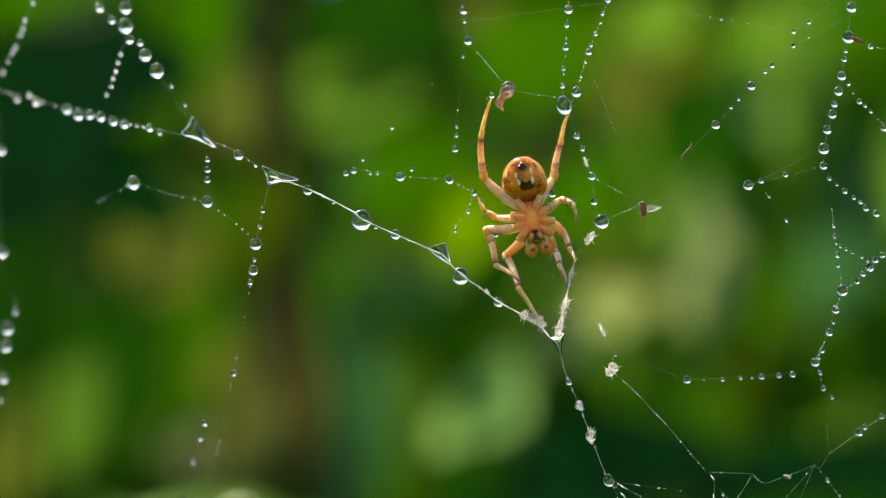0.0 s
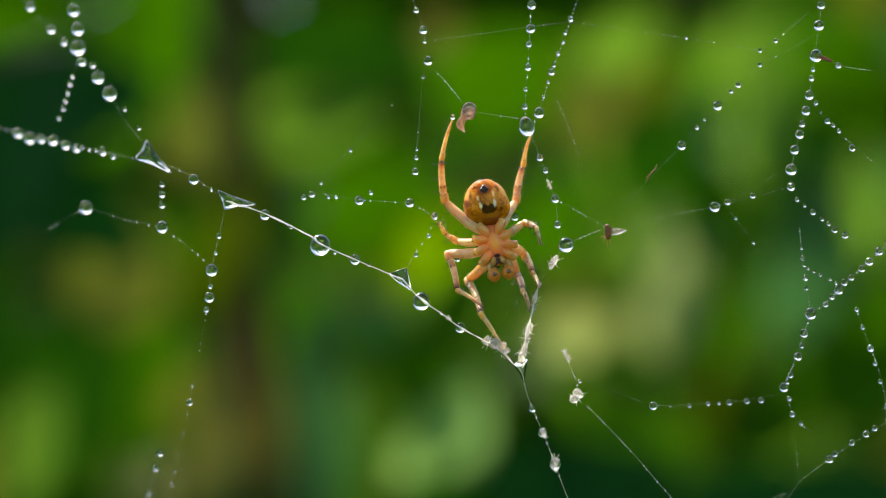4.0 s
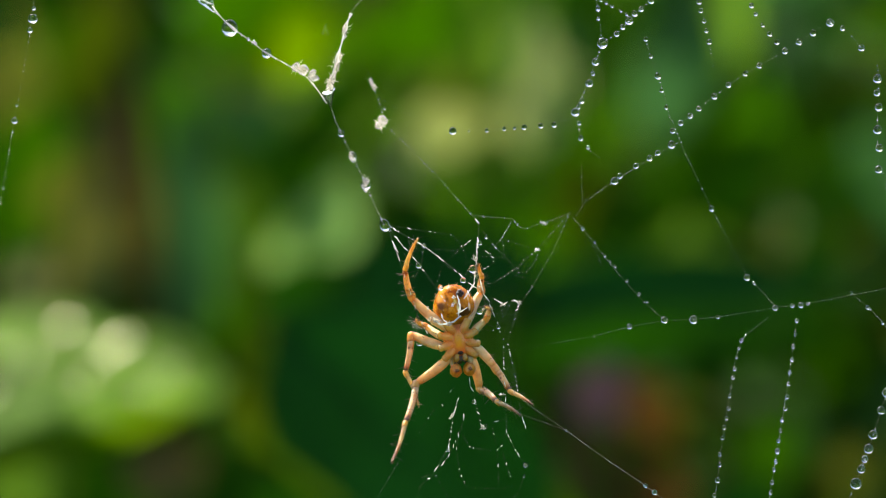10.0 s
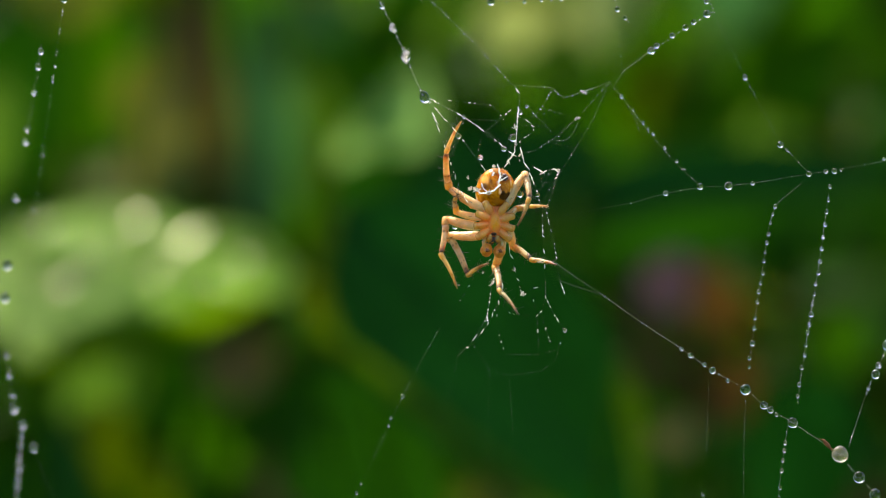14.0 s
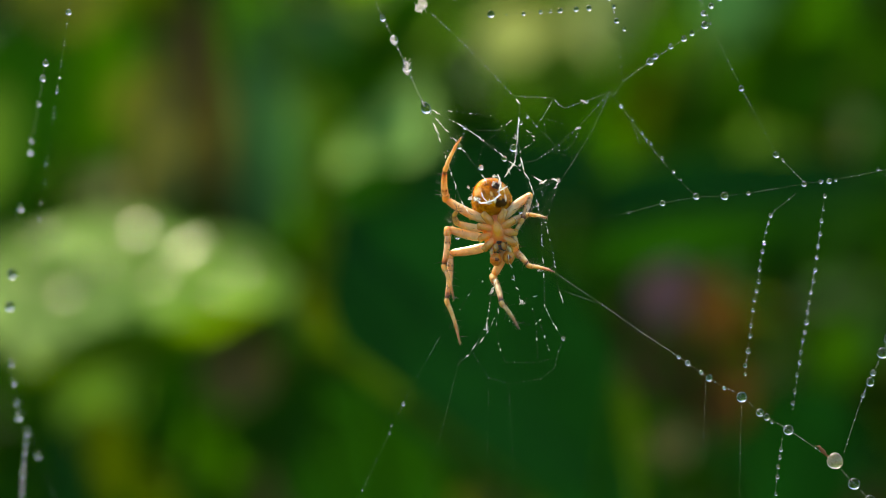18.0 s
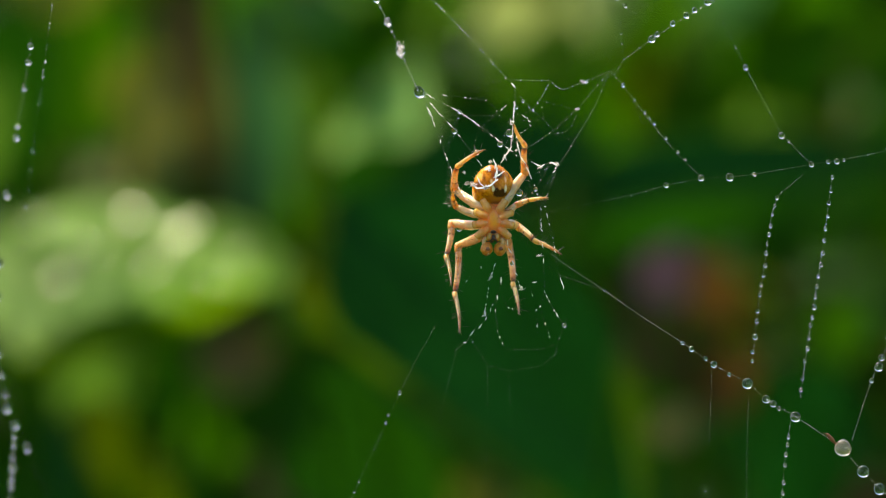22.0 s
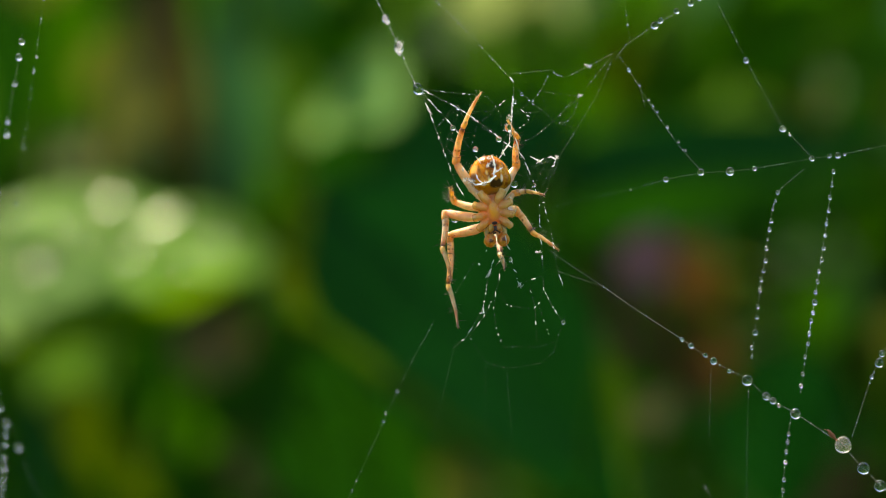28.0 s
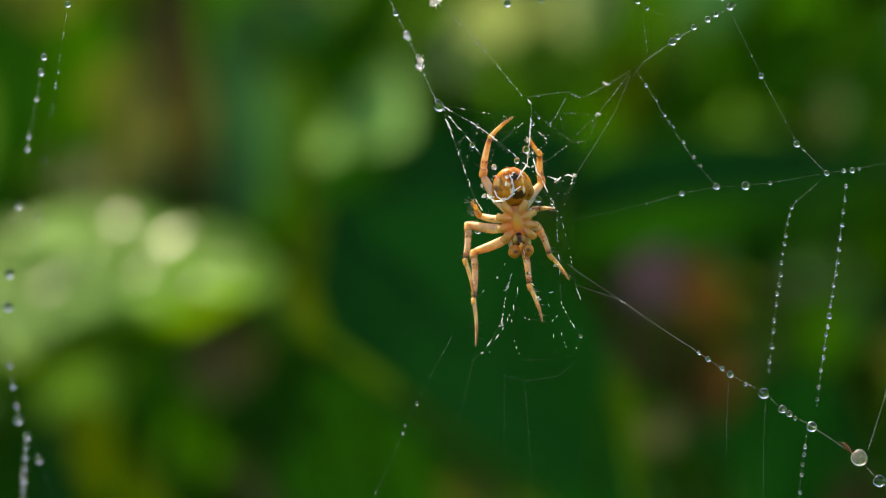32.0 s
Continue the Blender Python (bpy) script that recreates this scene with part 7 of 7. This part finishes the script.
stance(22.5, (15.38, 0.90, -23.05, -0.9, 0),
       L1=(-2.29, 2.14, -1.85, -2.67, 0.47, -4.70, -2.47, -1.56, -7.23),
       L2=(-2.62, 1.93, -0.21, -3.16, 0.78, -2.38, -2.92, -0.99, -4.19),
       L3=(-2.42, 0.94, 0.86, -2.65, 0.27, 1.47, -2.57, -0.35, 2.03),
       L4=(-2.62, 2.23, 1.89, -2.44, 0.53, 3.93, -0.99, -0.99, 5.52),
       R1=(1.11, 2.30, -1.81, 1.25, 1.63, -4.43, 1.52, -0.28, -6.32),
       R2=(1.70, 1.89, -0.55, 2.79, 0.54, -1.50, 4.45, -0.41, -2.41),
       R3=(1.57, 1.03, 0.85, 2.52, 0.92, 1.22, 3.73, 0.58, 1.33),
       R4=(2.19, 1.35, 2.83, 2.18, 0.06, 4.70, 1.44, -0.98, 6.27))
stance(23, (15.39, 0.90, -23.04, -2.0, 0),
       L1=(-2.33, 2.11, -1.85, -2.77, 0.26, -4.64, -2.60, -1.74, -7.20),
       L2=(-2.61, 1.94, -0.16, -3.21, 0.85, -2.36, -3.00, -0.92, -4.17),
       L3=(-2.41, 0.96, 0.88, -2.64, 0.31, 1.52, -2.53, -0.31, 2.08),
       L4=(-2.62, 2.23, 1.89, -2.44, 0.53, 3.93, -0.99, -0.99, 5.52),
       R1=(1.10, 2.29, -1.85, 1.16, 1.60, -4.48, 1.40, -0.32, -6.37),
       R2=(1.72, 1.88, -0.58, 2.79, 0.54, -1.57, 4.42, -0.45, -2.52),
       R3=(1.60, 1.04, 0.81, 2.55, 0.95, 1.17, 3.78, 0.64, 1.25),
       R4=(2.25, 1.46, 2.75, 2.27, 0.13, 4.60, 1.57, -0.90, 6.20))
stance(25, (15.37, 0.90, -22.85, -1.3, 0),
       L1=(-2.30, 2.02, -2.07, -2.70, 0.16, -4.85, -2.50, -1.84, -7.41),
       L2=(-2.61, 1.94, -0.38, -3.10, 0.82, -2.60, -2.94, -1.04, -4.32),
       L3=(-2.42, 1.01, 0.73, -2.66, 0.37, 1.37, -2.56, -0.25, 1.92),
       L4=(-2.65, 2.33, 1.56, -2.42, 0.88, 3.77, -1.00, -0.79, 5.23),
       R1=(1.12, 2.20, -2.02, 1.22, 1.50, -4.64, 1.48, -0.34, -6.60),
       R2=(1.72, 1.85, -0.74, 2.80, 0.51, -1.71, 4.45, -0.50, -2.64),
       R3=(1.58, 1.12, 0.64, 2.52, 0.92, 0.98, 3.56, 0.19, 1.05),
       R4=(2.21, 1.62, 2.66, 2.19, 0.29, 4.51, 1.47, -0.80, 6.06))
stance(28, (15.49, 0.90, -22.76, -4.7, 0),
       L1=(-2.92, 1.65, -1.37, -3.37, 1.25, -4.69, -3.08, -0.61, -7.35),
       L2=(-3.07, 1.32, 0.14, -3.55, 0.13, -2.05, -3.22, -1.07, -4.26),
       L3=(-2.44, 0.94, 0.82, -2.57, 0.20, 1.39, -2.62, -0.41, 1.95),
       L4=(-2.07, 1.23, 3.38, -1.39, 0.17, 5.72, 0.01, -0.31, 7.90),
       R1=(0.11, 2.41, -1.50, 0.17, 0.04, -2.82, 0.20, -2.56, -3.57),
       R2=(1.54, 1.98, -0.16, 2.50, 1.30, -1.76, 4.12, 1.04, -3.13),
       R3=(1.47, 1.05, 0.96, 2.41, 0.66, 1.05, 3.49, 0.10, 0.68),
       R4=(1.89, 1.96, 2.59, 2.09, 0.92, 4.61, 1.48, -0.45, 5.97))
stance(29, (15.52, 0.90, -22.83, -6.1, 0),
       L1=(-3.06, 1.38, -1.49, -3.50, -0.18, -4.45, -3.20, -1.87, -7.21),
       L2=(-3.09, 1.16, 0.39, -3.55, -0.02, -1.80, -3.31, -0.90, -4.17),
       L3=(-2.40, 0.98, 0.87, -2.59, 0.27, 1.45, -2.60, -0.35, 2.02),
       L4=(-2.11, 1.41, 3.26, -1.43, 0.95, 5.79, -0.22, 0.35, 8.06),
       R1=(0.49, 2.44, -1.57, 0.65, -0.01, -2.72, 0.68, -2.51, -3.74),
       R2=(1.38, 2.03, -0.36, 2.70, 2.03, -1.84, 4.06, 0.94, -3.07),
       R3=(1.33, 1.22, 0.77, 2.29, 1.02, 1.02, 3.48, 0.81, 0.61),
       R4=(1.94, 1.77, 2.75, 2.18, 0.74, 4.78, 1.69, -0.77, 6.03))
stance(30, (15.52, 0.90, -22.44, -2.1, 0),
       L1=(-2.88, 1.47, -1.87, -3.06, 0.29, -5.03, -2.84, -1.44, -7.77),
       L2=(-3.03, 1.41, -0.00, -3.38, 0.22, -2.21, -3.04, -0.36, -4.65),
       L3=(-2.55, 0.78, 0.71, -2.78, 0.07, 1.28, -2.79, -0.68, 1.65),
       L4=(-2.44, 1.77, 2.74, -1.75, 0.76, 5.10, 0.17, -0.28, 6.57),
       R1=(0.35, 2.39, -1.69, 0.51, 1.69, -4.31, 1.56, 1.69, -6.80),
       R2=(1.61, 1.80, -1.03, 1.74, 0.17, -2.15, 0.42, -1.47, -2.52),
       R3=(1.52, 1.16, 0.65, 2.27, 0.57, 0.98, 3.18, -0.22, 0.55),
       R4=(1.69, 2.17, 2.49, 1.80, 1.13, 4.52, 1.05, -0.30, 5.75))
stance(31, (15.55, 0.90, -22.86, -4.0, 0),
       L1=(-2.90, 1.67, -1.42, -3.34, 0.09, -4.36, -3.17, -1.38, -7.26),
       L2=(-2.94, 1.47, 0.26, -3.48, 0.01, -1.74, -3.32, -0.66, -4.18),
       L3=(-2.34, 1.11, 0.77, -2.67, 0.45, 1.35, -2.69, -0.09, 1.99),
       L4=(-2.27, 1.65, 2.99, -1.41, 0.71, 5.32, 0.62, -0.36, 6.61),
       R1=(0.23, 2.37, -1.70, 0.42, 0.88, -3.95, 1.32, 0.51, -6.47),
       R2=(1.91, 1.75, -0.73, 1.49, 1.75, -2.67, 0.23, 0.32, -1.70),
       R3=(1.18, 1.25, 0.82, 2.13, 1.03, 1.11, 3.22, 0.43, 0.83),
       R4=(1.87, 2.11, 2.43, 2.03, 1.07, 4.46, 1.41, -0.30, 5.81))
stance(32, (15.86, 0.90, -22.58, -6.0, 0),
       L1=(-3.02, 1.35, -1.69, -3.46, -0.20, -4.66, -3.74, -1.60, -7.58),
       L2=(-3.17, 1.11, 0.21, -3.70, -0.05, -1.98, -3.47, -0.49, -4.47),
       L3=(-2.36, 1.13, 0.68, -2.55, 0.42, 1.26, -2.74, -0.14, 1.85),
       L4=(-1.78, 1.75, 3.23, -0.99, 1.49, 5.76, 0.58, -0.24, 6.98),
       R1=(0.35, 2.37, -1.74, 0.41, 1.80, -4.40, 0.98, 1.07, -6.94),
       R2=(1.52, 1.93, -0.76, 1.96, 1.11, -2.51, 3.07, 1.11, -4.34),
       R3=(1.20, 1.32, 0.60, 1.78, 0.49, 0.72, 2.59, -0.49, 0.61),
       R4=(2.06, 2.15, 2.18, 2.12, 1.17, 4.24, 1.45, -0.25, 5.52))


def along(a, b):
    """Pose of a leg segment from joint a to joint b (mm)."""
    x = (b - a).normalized()
    y = Vector((0, 1, 0))
    y = (y - x * y.dot(x))
    y = y.normalized() if y.length > 0.05 else Vector((0, 0, 1)).cross(x).normalized()
    z = x.cross(y)
    m = Matrix((x, y, z)).transposed().to_4x4()
    m.translation = a / 1000
    return m


def joints(name, t):
    """Hip, knee, ankle and tip of a leg at a time, with the segments' lengths kept."""
    hip, sizes = LEG_SIZES[name]
    for (t0, _, l0), (t1, _, l1) in zip(STANCES, STANCES[1:]):
        if t <= t1:
            break
    f = max(0.0, min(1.0, (t - t0) / (t1 - t0)))
    f = f * f * (3 - 2 * f)
    raw = [a + (b - a) * f for a, b in zip(l0[name], l1[name])]
    out = [Vector(hip)]
    for k in range(3):
        p = Vector(raw[3 * k:3 * k + 3])
        d = p - out[-1]
        d = d.normalized() if d.length > 1e-3 else Vector((0, -1, 0))
        out.append(out[-1] + d * sizes[k])
    return out


def motions():
    rows = [(t, pose(b[0] / 1000, b[1] / 1000, b[2] / 1000, 0, 0, b[4]) @ pose(0, 0, 0, 0, b[3], 0)) for t, b, _ in STANCES]
    walk(SPIDER, rows)
    turns = [(0, 0, 0), (7.3, 0, 0), (7.7, 0.6, 0), (8.2, 1, 0), (8.6, 0.3, 6), (9, 0.1, 18), (10, 0.3, 26), (14, 0.35, 26), (19, 0.35, 24), (20, 0.35, 14), (25, 0.35, 16), (29, 0.35, 14), (32, 0.35, 12)]
    walk(ABDOMEN_PART[0], [(t, pose(0, 0.0007 + 0.0009 * k, 0.00255 - 0.0012 * k, -14 * k, 0, a)) for t, k, a in turns])
    times = [0.0, 7.0, 7.2] + [7.4 + 0.1 * k for k in range(27)] + [10.2 + 0.2 * k for k in range(110)]
    times = [t for t in times if t < 31.95] + [32.0]
    for name, segments in LEGS.items():
        tracks = [[], [], []]
        for t in times:
            js = joints(name, t)
            for k in range(3):
                tracks[k].append((t, along(js[k], js[k + 1])))
        for k in range(3):
            walk(segments[k], tracks[k])
    beat = [0, 3, 6, 7, 7.5, 8, 8.5, 9, 9.5, 10, 10.5, 11, 12, 13, 14, 17, 19, 20, 21, 23, 25, 28, 29, 30, 31, 32]
    for ob, a, b in SWAYING:
        home = ob.matrix_basis.copy()
        rows, most = [], 0.0
        for t in beat:
            ax, az = pull(*a, t)
            bx, bz = pull(*b, t) if b else (ax, az)
            most = max(most, abs(ax), abs(az), abs(bx), abs(bz))
            turn = 0.0
            if b:
                turn = math.atan2(b[0] - a[0], b[1] - a[1])
                turn = math.atan2(b[0] + bx - a[0] - ax, b[1] + bz - a[1] - az) - turn
            turn = (turn + math.pi) % (2 * math.pi) - math.pi
            m = Matrix.Translation(home.translation + Vector(((ax + bx) / 2000, 0, (az + bz) / 2000))) @ Matrix.Rotation(turn, 4, "Y") @ home.to_3x3().to_4x4()
            rows.append((t, m))
        if most > 0.05:
            walk(ob, rows)


motions()
